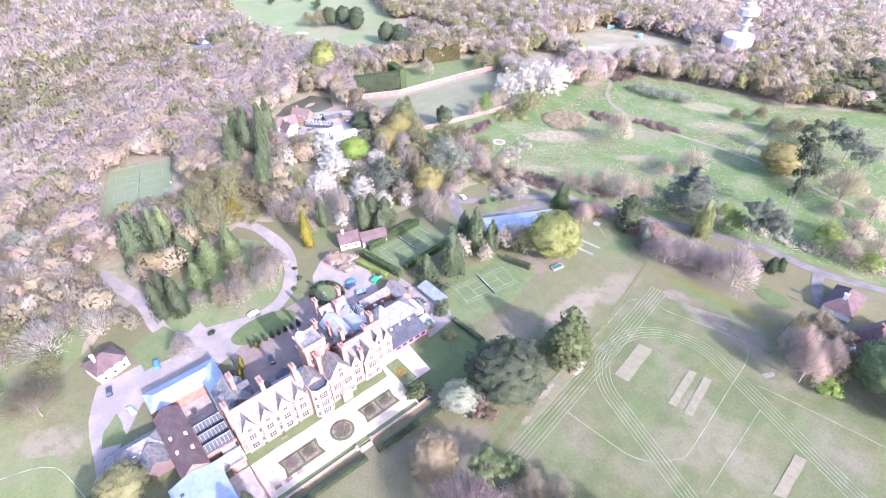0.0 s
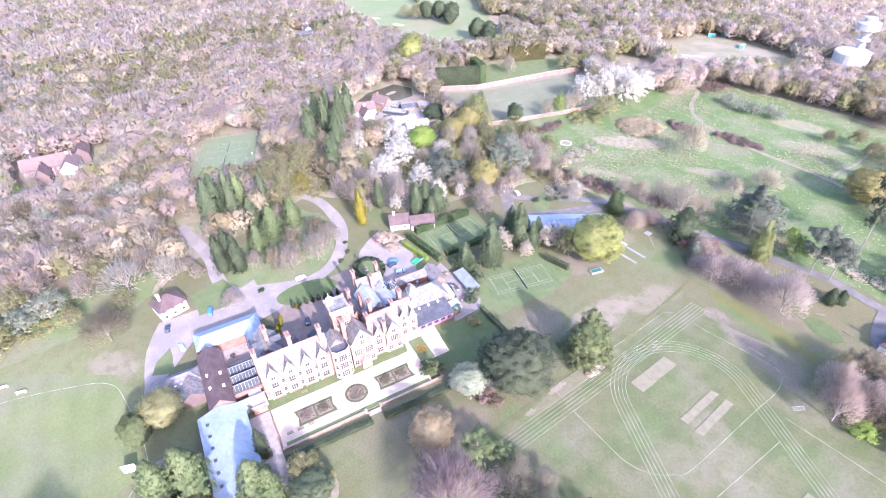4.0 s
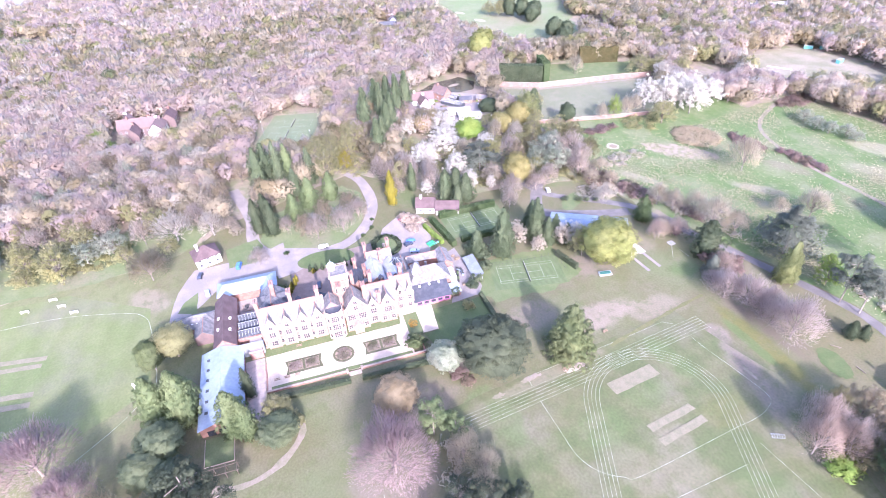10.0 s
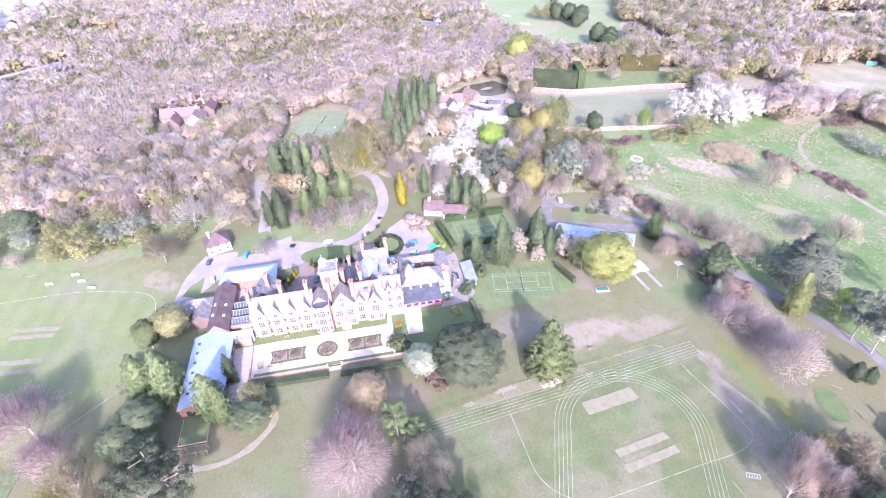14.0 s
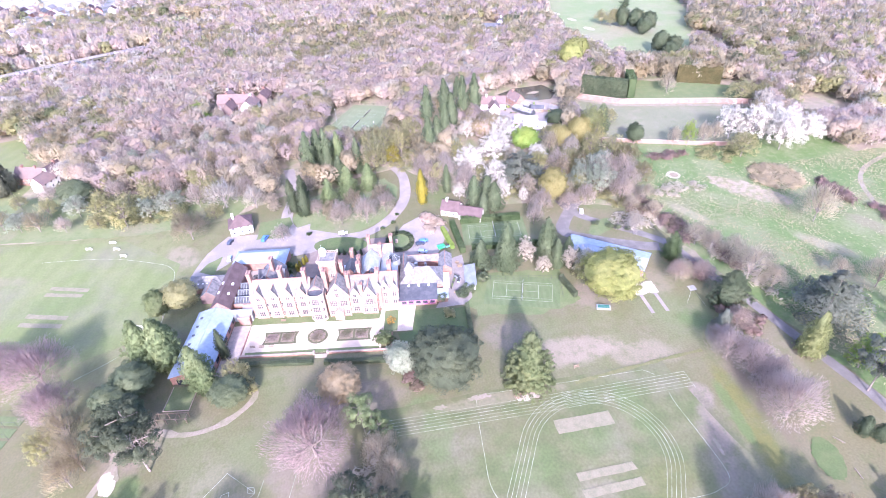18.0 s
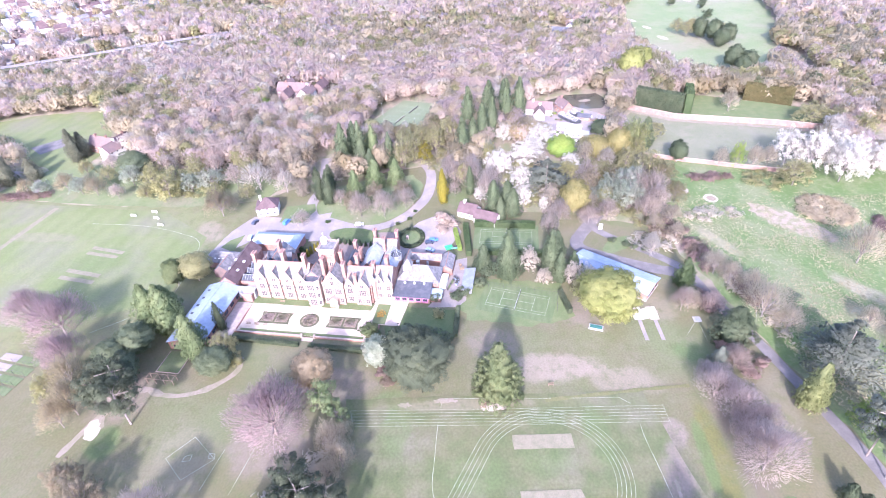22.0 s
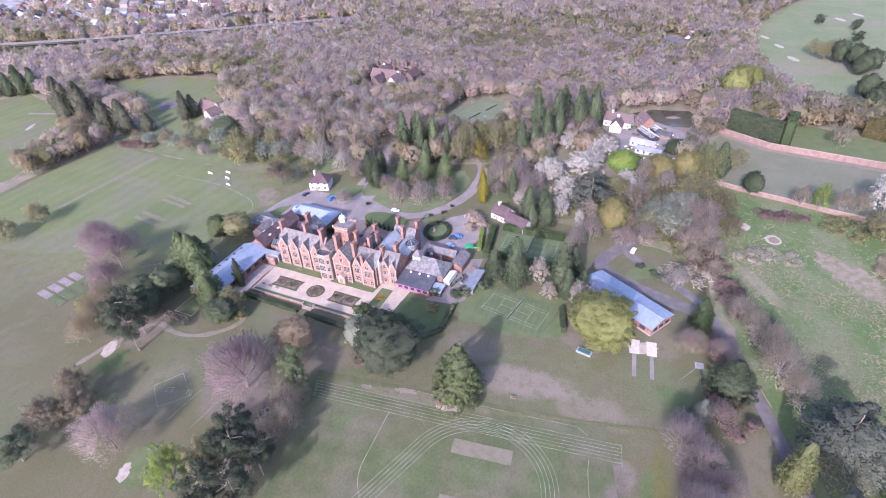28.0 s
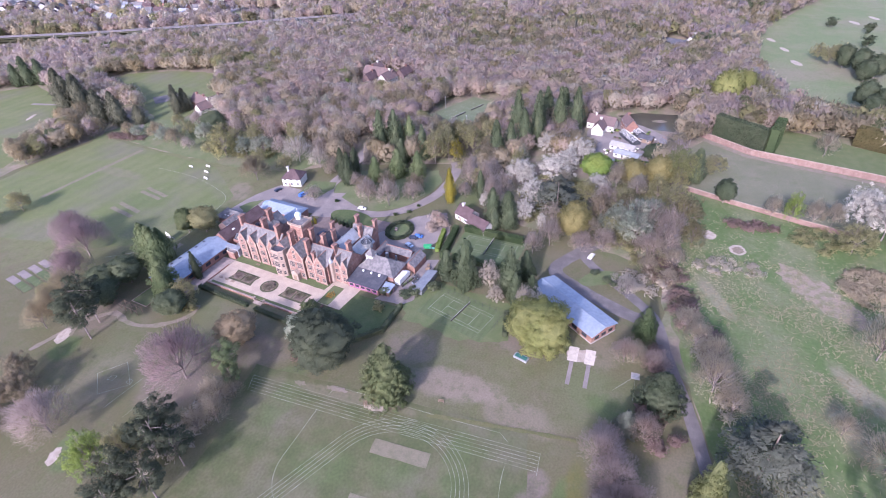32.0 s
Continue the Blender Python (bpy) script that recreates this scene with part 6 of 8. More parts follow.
                dd0 = unit(cv0 * (1, 1, 0) + (0, 0, .08))
                g = trunk_geo(.02, .85, rng, 0)
            elif kind == "cedar":
                pts, dirs = [], []
                for tier in range(11):
                    zt = .16 + .8 * (tier / 10) ** .9
                    rad = .5 * (1.06 - (tier / 10) ** 1.5) * (0.75 if tier == 0 else 1) * rng.uniform(.8, 1.1)
                    for _ in range(7):
                        a0 = rng.uniform(0, 6.28)
                        m = int(150 * fine)
                        rr = rad * np.sqrt(rng.uniform(.03, 1, m)) * rng.uniform(.65, 1.1)
                        aa = a0 + rng.normal(0, .2, m)
                        pts.append(np.stack([rr * np.cos(aa), rr * np.sin(aa), zt + .05 * rr + rng.normal(0, .008, m) + rng.uniform(-.025, .025)], 1))
                        dirs.append(np.stack([np.cos(aa) * .5, np.sin(aa) * .5, np.full(m, .8)], 1))
                p, dd = np.concatenate(pts), np.concatenate(dirs)
                cv, _ = cards(p, dd * (1, 1, .2), rng, .026 * q, .6)
                g = trunk_geo(.02, .8, rng, 0)
            elif kind == "pine":
                c = crown_clumps(rng, 34, .36, .66, .32, .5)
                p, dd = on_clumps(rng, int(5600 * fine), c, .095, .7)
                cv, _ = cards(p, dd + (0, 0, .2), rng, .028 * q, .5, .6)
                g = trunk_geo(.022, .85, rng, 10, .3, .45)
            elif kind == "shrub":
                c = crown_clumps(rng, 24, .36, .42, .36, .4)
                p, dd = on_clumps(rng, int(2600 * fine), c, .15)
                cv, _ = cards(p, dd + (0, 0, .2), rng, .05 * q, .6, .6)
                cv[:, 2] = np.abs(cv[:, 2])
                g = trunk_geo(.03, .4, rng, 5, .2, .1)
            nrm = shade(p, dd, .4, .5 if kind in ("cone", "column") else .4 if kind == "broad" else .5, .3)
            if kind in ("cone", "column", "broad"):
                cv, nrm = np.concatenate([cv, cv0]), np.concatenate([nrm, unit(dd0 * .3 + unit(cv0 - (0, 0, .4)) * .7 + (0, 0, .2))])
            if kind not in ("cone", "column"):
                top, wide = cv[:, 2].max(), np.percentile(np.abs(cv[:, :2]), 98.5) * 2
                cv = cv / (wide, wide, top)
            tm = bpy.data.meshes.new("trunk")
            tm.from_pydata(g.v, [], g.f)
            tm.materials.append(M[bark])
        cv = turned(cv, nrm)
        out.append((tm, np_mesh("crown", cv, np.arange(len(cv)).reshape(-1, 3), leaf, nrm)))
    return out


def inside(pts, x, y):
    ok = np.zeros(len(x), bool)
    for (x0, y0), (x1, y1) in zip(pts, pts[1:] + pts[:1]):
        if y0 != y1:
            ok ^= ((y0 > y) != (y1 > y)) & (x < (x1 - x0) * (y - y0) / (y1 - y0) + x0)
    return ok


CLEARING = [(-280, -135), (-276, -104), (-238, -94), (-232, -128)]
PLANTED = []
rp = random.Random(11)


def plant(kind, leaf, x, y, h, w, label, name="tree", bark="bark", category="tree"):
    fine = 1.0 if leaf == "blossom" or kind == "beech" or x > -140 and y < 240 and h > 8 else .45 if x > -262 and y > 30 and h > 8 else .28
    key = (kind, leaf, bark, fine)
    if key not in TREES:
        TREES[key] = breed(kind, leaf, bark, 2, len(TREES), fine)
    t, c = TREES[key][rp.randrange(2)]
    m = pose(x, y, 0, 0, 0, rp.uniform(0, 360)) @ Matrix.Diagonal((w, w * rp.uniform(.92, 1.08), h, 1))
    ob = thing(name, m, label, category)
    part("trunk", t, "", ob)
    part("crown", c, "", ob)
    PLANTED.append((x, y, w / 2))


def several(kind, leaf, label, places, name="tree", bark="bark", category="tree"):
    for x, y, h, w in places:
        plant(kind, leaf, x, y, h, w, label, name, bark, category)


# round the lawns
plant("broad", "cedar", -64, 94, 23, 23, "broad dark evergreen cedar beside the side lawn", "cedar_tree")
plant("cone", "deodar", -57.5, 121, 24, 20, "tall green cedar on worn ground beside the track", "cedar_tree")
plant("broad", "goldoak", -92.5, 164.5, 23, 22, "large yellow-green oak coming into leaf before the gymnasium", "oak_tree")
plant("spring", "olive", -101, 158, 16, 12, "brownish half-leafed tree behind the large oak", "tree")
several("column", "conifer", "tall dense olive-green conifer beside the blue-roofed hall", [(-94, -12, 22, 13), (-91, -4, 24, 14), (-96, -5, 20, 11), (-79, 10, 20, 12), (-76, 13, 17, 10)], "conifer_tree")
plant("column", "yew", -91, 16, 15, 5, "slim dark conifer beside the hall", "conifer_tree")
plant("broad", "holly", -69, 22, 12, 12, "round dark evergreen holly at the path", "holly_tree")
plant("spring", "olive", -76, 23, 13, 11, "brownish tree coming into leaf by the path", "tree")
plant("broad", "olive", -122, -5, 14, 14, "olive-brown holm oak at the lodge", "oak_tree", )
plant("broad", "deodar", -119, -13, 14, 9, "olive evergreen tree at the lodge", "tree")
several("broad", "holly", "dark evergreen tree over the path", [(-80, -11, 14, 14), (-72, -16, 13, 12), (-66, -10, 13, 12)], "holly_tree")
several("pine", "cedar", "dark spreading pine over the path", [(-56, -4, 23, 15), (-48, 0, 22, 15), (-53, -10, 18, 12)], "pine_tree")
several("beech", "beech", "bare pinkish-grey spreading tree on the lawn", [(-90, -46, 19, 26), (-98, -63, 16, 21), (-74, -36, 16, 18)], "bare_tree")
plant("beech", "twigmauve", -11, 23, 17, 21, "large bare spreading tree on the lawn", "bare_tree")
several("bare", "twigorange", "bare orange-brown tree beside the nets", [(-64, -28, 15, 13), (-52, -20, 18, 13), (-47, -22, 14, 12)], "bare_tree")
several("spring", "budorange", "brown tree coming into leaf beside the fairway", [(-12, -3, 14, 13), (-19, 2, 13, 14), (-26, -8, 11, 11)])
several("pine", "holly", "dark pine at the field corner", [(0, -2, 12, 13), (4, -12, 13, 13)], "pine_tree")
plant("spring", "paleoak", -60, -34, 10, 10, "yellowish bush beside the cricket nets", "bush", category="bush")
several("spring", "olive", "round olive tree coming into leaf in the field", [(-111, -116, 12, 13), (-95, -121, 11, 16)])
plant("broad", "tanbud", -63.5, 58.5, 14, 14, "round tan-brown tree with dense opening buds below the terrace")
plant("beech", "beech", -43, 50, 22, 26, "large bare purple-brown beech on the lawn", "beech_tree")
several("bare", "twigbrown", "bare brown tree in the field's hedge line", [(-37, 69, 14, 11), (-31, 73, 13, 10), (-26, 70, 12, 9), (-41, 72, 10, 8)], "bare_tree")
several("pine", "conifer", "grey-green pine at the field's edge", [(-49.5, 65, 16, 10), (-44, 70, 13, 7)], "pine_tree")
plant("spring", "fresh", -5, 51, 19, 12, "bright green tree coming into leaf by the bunker", "tree")
plant("spring", "olive", -10, 58, 17, 12, "olive tree coming into leaf by the bunker", "tree")
several("pine", "cedar", "dark pine by the field's edge", [(-16, 65, 20, 13), (-3, 65, 19, 13), (-4, 73, 18, 12), (-15, 73, 16, 11), (-22, 61, 17, 11), (4, 67, 17, 12)], "pine_tree")
plant("broad", "silver", -72, 80, 12, 12, "grey-green tree below the terrace", "tree")
plant("shrub", "deodar", -86, 74.5, 6, 7.5, "clipped round green bush at the terrace corner", "bush", category="bush")
several("shrub", "heather", "low reddish shrub beside the terrace steps", [(-66, 82, 3, 6), (-62, 84, 2.5, 5)], "shrub", category="shrub")
several("spring", "fresh", "bright green tree beside the red houses", [(-326, -36, 13, 11), (-318, -30, 9, 9)])
several("bare", "twigbrown", "bare brown tree before the red houses", [(-318, -22, 11, 10), (-314, 2, 10, 9), (-320, 14, 12, 10), (-326, 20, 13, 10)], "bare_tree")
several("shrub", "olive", "brown shrub before the red houses", [(-316, -16, 4, 6), (-314, -6, 3, 6), (-314, 6, 4, 7), (-318, 14, 5, 7)], "shrub", category="shrub")
several("spring", "budbrown", "brown tree with opening buds beside the drive", [(-205, 44, 10, 9), (-211, 24, 10, 9), (-197, 24, 8, 8), (-190, 26, 7, 7), (-213, 40, 12, 9)])
# along the road by the gymnasium
several("cone", "hedge", "broad conical green yew beside the road", [(-110, 199, 14, 11)], "yew_tree")
plant("column", "yew", -78, 205, 17, 17, "rounded dark green yew beside the road", "yew_tree")
plant("cone", "bluecedar", -66, 195.5, 11, 9, "small blue spruce on the grass", "spruce_tree")
several("shrub", "heather", "reddish-brown shrub on the bank", [(-70, 203, 5, 8), (-66, 210, 4, 6), (-94, 203, 5, 8), (-62, 205, 4, 7), (-101, 203, 4, 6), (-74, 200, 4, 6)], "shrub", category="shrub")
several("bare", "twigbrown", "bare grey-brown tree on the bank", [(-90, 221, 16, 18), (-101, 221, 14, 13), (-116, 213, 12, 12), (-109, 216, 12, 11), (-96, 196, 10, 9), (-82, 226, 12, 11)], "bare_tree", "barkpale")
several("bare", "twigmauve", "bare spreading oak with mauve-grey twigs on the bank", [(-28, 194, 18, 21), (-35, 193, 12, 13)], "bare_tree")
several("bare", "twigmauve", "bare mauve-grey tree on the bank", [(-54, 190, 13, 15), (-47, 194, 14, 14), (-41, 194, 11, 11), (-60, 190, 9, 10), (-42, 200, 10, 11)], "bare_tree")
several("bare", "twigred", "small bare reddish tree on the bank", [(-95, 193, 11, 10), (-93, 203, 10, 11), (-66, 201, 10, 11)], "bare_tree")
plant("bare", "twiggrey", -129, 191, 12, 8, "slim pale birch in the yard island", "birch_tree", "barkpale")
plant("cone", "olivegreen", -50, 218, 20, 11, "tall conical golden-green conifer at the road", "conifer_tree")
plant("cedar", "bluecedar", -62, 232, 25, 21, "spreading blue-grey cedar in the meadow", "cedar_tree")
several("column", "yew", "small dark clipped yew on the grass", [(-19, 212, 8, 6), (-16.5, 215, 7, 5)], "yew_tree")
several("pine", "bluecedar", "tall leaning pine with bare stems at the road", [(-32, 225, 25, 12), (-25, 226, 22, 12)], "pine_tree")
several("pine", "cedar", "very tall slender dark pine in the meadow", [(-26, 255, 39, 13), (-35, 317, 24, 12)], "pine_tree")
several("spring", "fresh", "yellow-green shrub coming into leaf by the road", [(-41, 229, 12, 11), (-7, 242, 13, 14), (-48, 241, 6, 7), (10, 236, 9, 10)], "shrub", category="shrub")
several("bare", "twigbrown", "bare grey-brown thicket tree by the road", [(1, 252, 13, 16), (3, 275, 13, 15), (1, 238, 10, 15), (12, 245, 12, 14), (16, 262, 13, 15), (-10, 270, 7, 8)], "bare_tree")
plant("broad", "mustard", -41, 294, 17, 20, "round bright yellow tree beside the farm track", "tree")
several("pine", "bluecedar", "grey-green pine in the meadow", [(-26, 333, 20, 14), (-19, 326, 20, 14), (-10, 318, 17, 13)], "pine_tree")
several("bare", "twigorange", "bare orange-brown oak with spreading limbs in the meadow", [(-11, 282, 18, 23)], "bare_tree")
several("bare", "twigbrown", "bare spreading oak in the meadow", [(-120, 273, 19, 18), (-75, 265, 15, 17), (-84, 256, 9, 9)], "bare_tree")
several("spring", "budyellow", "small yellowish shrub coming into leaf in the meadow", [(-80, 343, 8, 8), (-69, 351, 10, 10), (-57, 341, 10, 11), (-47, 343, 11, 12)], "shrub", category="shrub")
several("shrub", "budgreen", "broad pale green thicket at the meadow's far edge", [(-46, 416, 10, 24), (-30, 416, 10, 24), (-20, 410, 9, 20), (-54, 404, 11, 17), (-8, 414, 10, 20), (-38, 432, 11, 24)], "thicket", category="bush")
several("broad", "cedar", "dark evergreen tree beyond the meadow", [(-32, 452, 18, 20), (-18, 446, 17, 18), (-8, 440, 16, 16)])
plant("spring", "budorange", -64, 384, 15, 17, "brown oak coming into leaf at the meadow's edge", "oak_tree")
several("spring", "silver", "pale leafing shrub in the meadow", [(-144, 350, 8, 10), (-134, 347, 8, 11), (-126, 347, 8, 11), (-119, 352, 8, 10), (-112, 350, 7, 9)], "shrub", category="shrub")
several("beech", "twigred", "weeping pinkish birch with hanging twigs at the field corner", [(2, 166, 18, 14), (6, 160, 17, 13), (10, 168, 16, 13)], "birch_tree", "barkpale")
several("spring", "budorange", "orange-brown tree coming into leaf behind the birches", [(4, 184, 12, 13), (11, 178, 13, 13)])
several("spring", "budyellow", "olive tree coming into leaf behind the birches", [(-1, 177, 12, 8), (14, 170, 12, 11)])
plant("shrub", "fresh", 13, 162, 5, 9, "bright green bush under the birches", "bush", category="bush")
several("broad", "conifer", "dark tree beside the house", [(26, 172, 20, 18), (34, 184, 17, 16), (38, 166, 16, 15)])
several("shrub", "holly", "low dark shrub on the grass island by the yard road", [(-137, 183, 2.5, 4), (-141, 178, 2, 4), (-135, 186, 2.5, 3.5), (-133, 190, 2, 3)], "shrub", category="shrub")
# behind the mansion, round the drive
plant("broad", "holly", -227, -82, 13, 18, "dark round evergreen at the field's edge", "holly_tree")
several("spring", "paleoak", "yellow-green oak coming into leaf", [(-194, -48, 16, 18), (-206, -62, 13, 14)], "oak_tree")
plant("beech", "budorange", -174, -12, 15, 19, "broad brown tree with dense bare twigs at the field corner", "oak_tree")
several("spring", "silver", "grey-green willow at the wood's edge", [(-204, -28, 12, 17), (-200, -38, 12, 14)], "willow_tree")
several("bare", "twiggrey", "pale bare tree behind the cottage", [(-200, 0, 16, 20), (-196, 16, 13, 13)], "bare_tree", "barkpale")
several("column", "yew", "dark columnar conifer beside the drive", [(-187, 36, 20, 8), (-183, 42, 20, 9), (-193, 41, 18, 8)], "conifer_tree")
several("cone", "conifer", "tall green conifer in the garden island", [(-191, 54, 15, 11), (-201, 75, 16, 11), (-228, 60, 24, 12), (-199, 64, 17, 13)], "conifer_tree")
several("cone", "darkconifer", "tall dark green conifer in the garden island", [(-221, 44, 29, 15), (-221, 54, 30, 12), (-222, 70, 22, 11), (-230, 49, 26, 14), (-214, 60, 16, 11)], "conifer_tree")
several("bare", "twigpink", "bare pink-budded tree on the garden island", [(-180, 48, 10, 8), (-169, 60, 14, 12), (-168, 72, 15, 13), (-162, 32, 9, 10), (-176, 82, 11, 12)], "cherry_tree")
several("spring", "budorange", "brown leafing tree on the garden island", [(-174, 56, 12, 11), (-180, 66, 13, 11), (-184, 80, 11, 11)])
plant("column", "gold", -180, 101, 20, 7, "slim bright golden cypress beside the drive", "cypress_tree")
several("spring", "gold", "yellow-green leafing tree beside the drive", [(-223, 90, 14, 9)])
several("spring", "olive", "brownish leafing tree beside the drive", [(-218, 79, 20, 14), (-236, 78, 18, 14), (-236, 96, 18, 13), (-226, 84, 18, 12), (-244, 88, 16, 13), (-246, 104, 18, 14)])
several("bare", "twigpink", "bare purplish tree behind the cottages", [(-198, 107, 14, 13), (-194, 116, 18, 12), (-181, 123, 18, 11), (-204, 116, 15, 12), (-186, 107, 9, 8), (-206, 104, 14, 11), (-190, 126, 16, 11)], "bare_tree")
several("spring", "blossom", "white flowering tree in blossom", [(-208, 130, 15, 15), (-239, 157, 15, 18), (-246, 137, 13, 12), (-218, 148, 14, 20), (-188, 141, 15, 14), (-172, 141, 13, 9), (-167, 150, 10, 5), (-209, 170, 10, 11), (-179, 120, 9, 7), (-206, 134, 13, 12), (-226, 153, 14, 14)], "blossom_tree", "barkpale")
several("spring", "blossom", "tall white-budded poplar at the wood's edge", [(-206, 284, 21, 18), (-198, 292, 24, 19), (-186, 302, 23, 20), (-188, 318, 20, 18), (-203, 304, 23, 18), (-196, 312, 21, 16)], "poplar_tree", "barkpale")
several("broad", "fresh", "bright fresh green tree at the nursery", [(-225, 168, 14, 15)])
several("broad", "mustard", "golden tree coming into leaf near the nursery", [(-220, 187, 15, 14), (-222, 199, 18, 14), (-166, 165, 18, 14)])
several("spring", "paleoak", "yellow-brown tree coming into leaf near the nursery", [(-195, 166, 14, 14), (-173, 181, 10, 10), (-218, 208, 14, 11)])
several("cedar", "bluecedar", "grey-green spreading cedar above the shelter belt", [(-186, 154, 20, 22)], "cedar_tree")
several("column", "darkconifer", "tall columnar conifer by the nursery", [(-232, 217, 20, 11), (-170, 126, 18, 10), (-165, 135, 16, 11), (-172, 133, 16, 11), (-187, 115, 17, 6), (-162, 129, 13, 8)], "conifer_tree")
several("spring", "olivegreen", "tall poplar coming into grey-green leaf in the shelter belt", [(-228, 208, 22, 14), (-229, 214, 18, 10), (-223, 204, 20, 11)], "poplar_tree")
several("spring", "silver", "grey-green leafing willow in the shelter belt", [(-179, 190, 16, 21), (-175, 184, 13, 14), (-175, 179, 10, 11)], "willow_tree")
several("bare", "twigpink", "bare pinkish tree in the shelter belt", [(-179, 198, 15, 16), (-192, 176, 15, 14), (-156, 156, 14, 12), (-156, 170, 10, 12), (-158, 179, 12, 12), (-148, 150, 12, 9)], "bare_tree")
several("spring", "silver", "grey-green willow behind the gymnasium yard", [(-168, 191, 16, 17), (-183, 196, 16, 15)], "willow_tree")
several("bare", "twigpink", "bare pinkish tree behind the gymnasium yard", [(-166, 204, 14, 14), (-158, 197, 13, 13), (-176, 206, 16, 14)], "bare_tree")
several("spring", "budyellow", "yellowish tree coming into leaf behind the gymnasium yard", [(-187, 187, 15, 13), (-172, 215, 12, 12), (-186, 212, 17, 15)])
several("spring", "olive", "olive leafing tree in the shelter belt", [(-193, 207, 18, 17), (-194, 183, 13, 14), (-248, 227, 9, 15), (-242, 221, 9, 12)])
several("bare", "twigbrown", "bare shrubby tree beside the yard road", [(-160, 200, 11, 11), (-148, 198, 9, 9), (-142, 206, 8, 9), (-154, 208, 10, 10), (-168, 172, 11, 10)], "bare_tree")
several("broad", "yew", "dark rounded evergreen at the nursery", [(-253, 197, 9, 15), (-214, 230, 13, 10), (-252, 160, 8, 9)], "yew_tree")
several("spring", "fresh", "fresh yellow-green tree along the wall", [(-203, 257, 16, 9)])
several("bare", "twigbrown", "bare tree along the wall", [(-203, 266, 14, 10), (-206, 250, 12, 9), (-280, 284, 14, 13), (-204, 274, 13, 10)], "bare_tree")
several("spring", "olive", "olive oak coming into leaf", [(-184, 278, 15, 18), (-256, 324, 13, 22), (-234, 340, 16, 16), (-250, 334, 12, 16), (-160, 404, 14, 17), (-170, 396, 14, 17), (-150, 410, 13, 16), (-141, 417, 14, 16), (-181, 386, 11, 12), (-134, 426, 13, 15)], "oak_tree")
several("broad", "goldoak", "large yellow-green oak at the wood's edge", [(-338, 236, 27, 18.9), (-350, 246, 24, 15.3)], "oak_tree")
several("spring", "olive", "brown oak coming into leaf at the wood's edge", [(-345, 226, 18, 16), (-356, 258, 17, 16), (-344, 262, 16, 15)], "oak_tree")
several("column", "darkconifer", "tall dark wellingtonia by the nursery", [(-264, 116, 31, 12), (-284, 130, 27, 12), (-272, 140, 32, 11), (-279, 149, 30, 11), (-229, 112, 26, 11), (-246, 124, 27, 11), (-256, 130, 28, 11), (-268, 128, 30, 11), (-238, 118, 22, 11), (-290, 140, 25, 11)], "conifer_tree")
several("broad", "yew", "dark pine clump on the golf course", [(-359, 318, 19, 15), (-352, 326, 16, 12), (-343, 318, 15, 11), (-430, 330, 19, 14), (-420, 338, 18, 13), (-412, 330, 16, 13), (-440, 322, 18, 13)], "pine_tree")
several("spring", "olive", "brown leafing tree in the golf course clump", [(-446, 314, 15, 14), (-456, 308, 14, 13), (-452, 320, 15, 14), (-436, 340, 13, 12)])
several("shrub", "yew", "dark bush on the golf course", [(-557, 335, 10, 9), (-497, 350, 11, 10), (-540, 360, 10, 9)], "bush", category="bush")
several("column", "greyconifer", "tall grey-green conifer at the field's edge", [(-243, -238, 27, 16), (-238, -226, 24, 15), (-232, -206, 29, 17), (-226, -216, 24, 14), (-218, -172, 25, 15), (-217, -154, 22, 14), (-223, -143, 14, 12), (-222, -162, 23, 13), (-245, -129, 22, 11), (-252, -128, 17, 12), (-238, -216, 26, 14)], "conifer_tree")
several("column", "darkconifer", "small dark conifer on the golf course", [(-177, -172, 13, 8), (-168, -176, 8, 5)], "conifer_tree")
several("column", "darkconifer", "tall dark conifer beyond the golf green", [(-267, -305, 25, 14), (-272, -296, 22, 13), (-262, -312, 20, 12)], "conifer_tree")
several("bare", "twigorange", "bare reddish tree in the field hedge", [(-222, -196, 12, 14), (-212, -184, 12, 13), (-204, -172, 11, 12), (-206, -112, 12, 13), (-200, -92, 12, 13), (-206, -136, 9, 10), (-196, -166, 9, 11)], "bare_tree")
several("spring", "olive", "brown tree coming into leaf at the field's edge", [(-214, -92, 11, 11), (-208, -50, 13, 12), (-216, -66, 12, 11), (-196, -62, 8, 10), (-212, -38, 14, 13), (-192, -22, 10, 10), (-210, -8, 15, 13), (-190, -4, 9, 10), (-226, -112, 9, 10)])
several("bare", "twigpink", "bare purplish tree at the field's edge", [(-222, -60, 13, 12), (-218, -30, 14, 13), (-204, -14, 14, 12), (-208, 10, 13, 13), (-230, -98, 11, 11), (-196, -78, 9, 9)], "bare_tree")
several("spring", "silver", "grey-green leafing tree at the field's edge", [(-202, -102, 11, 12), (-204, -126, 9, 10), (-210, -76, 13, 13)])


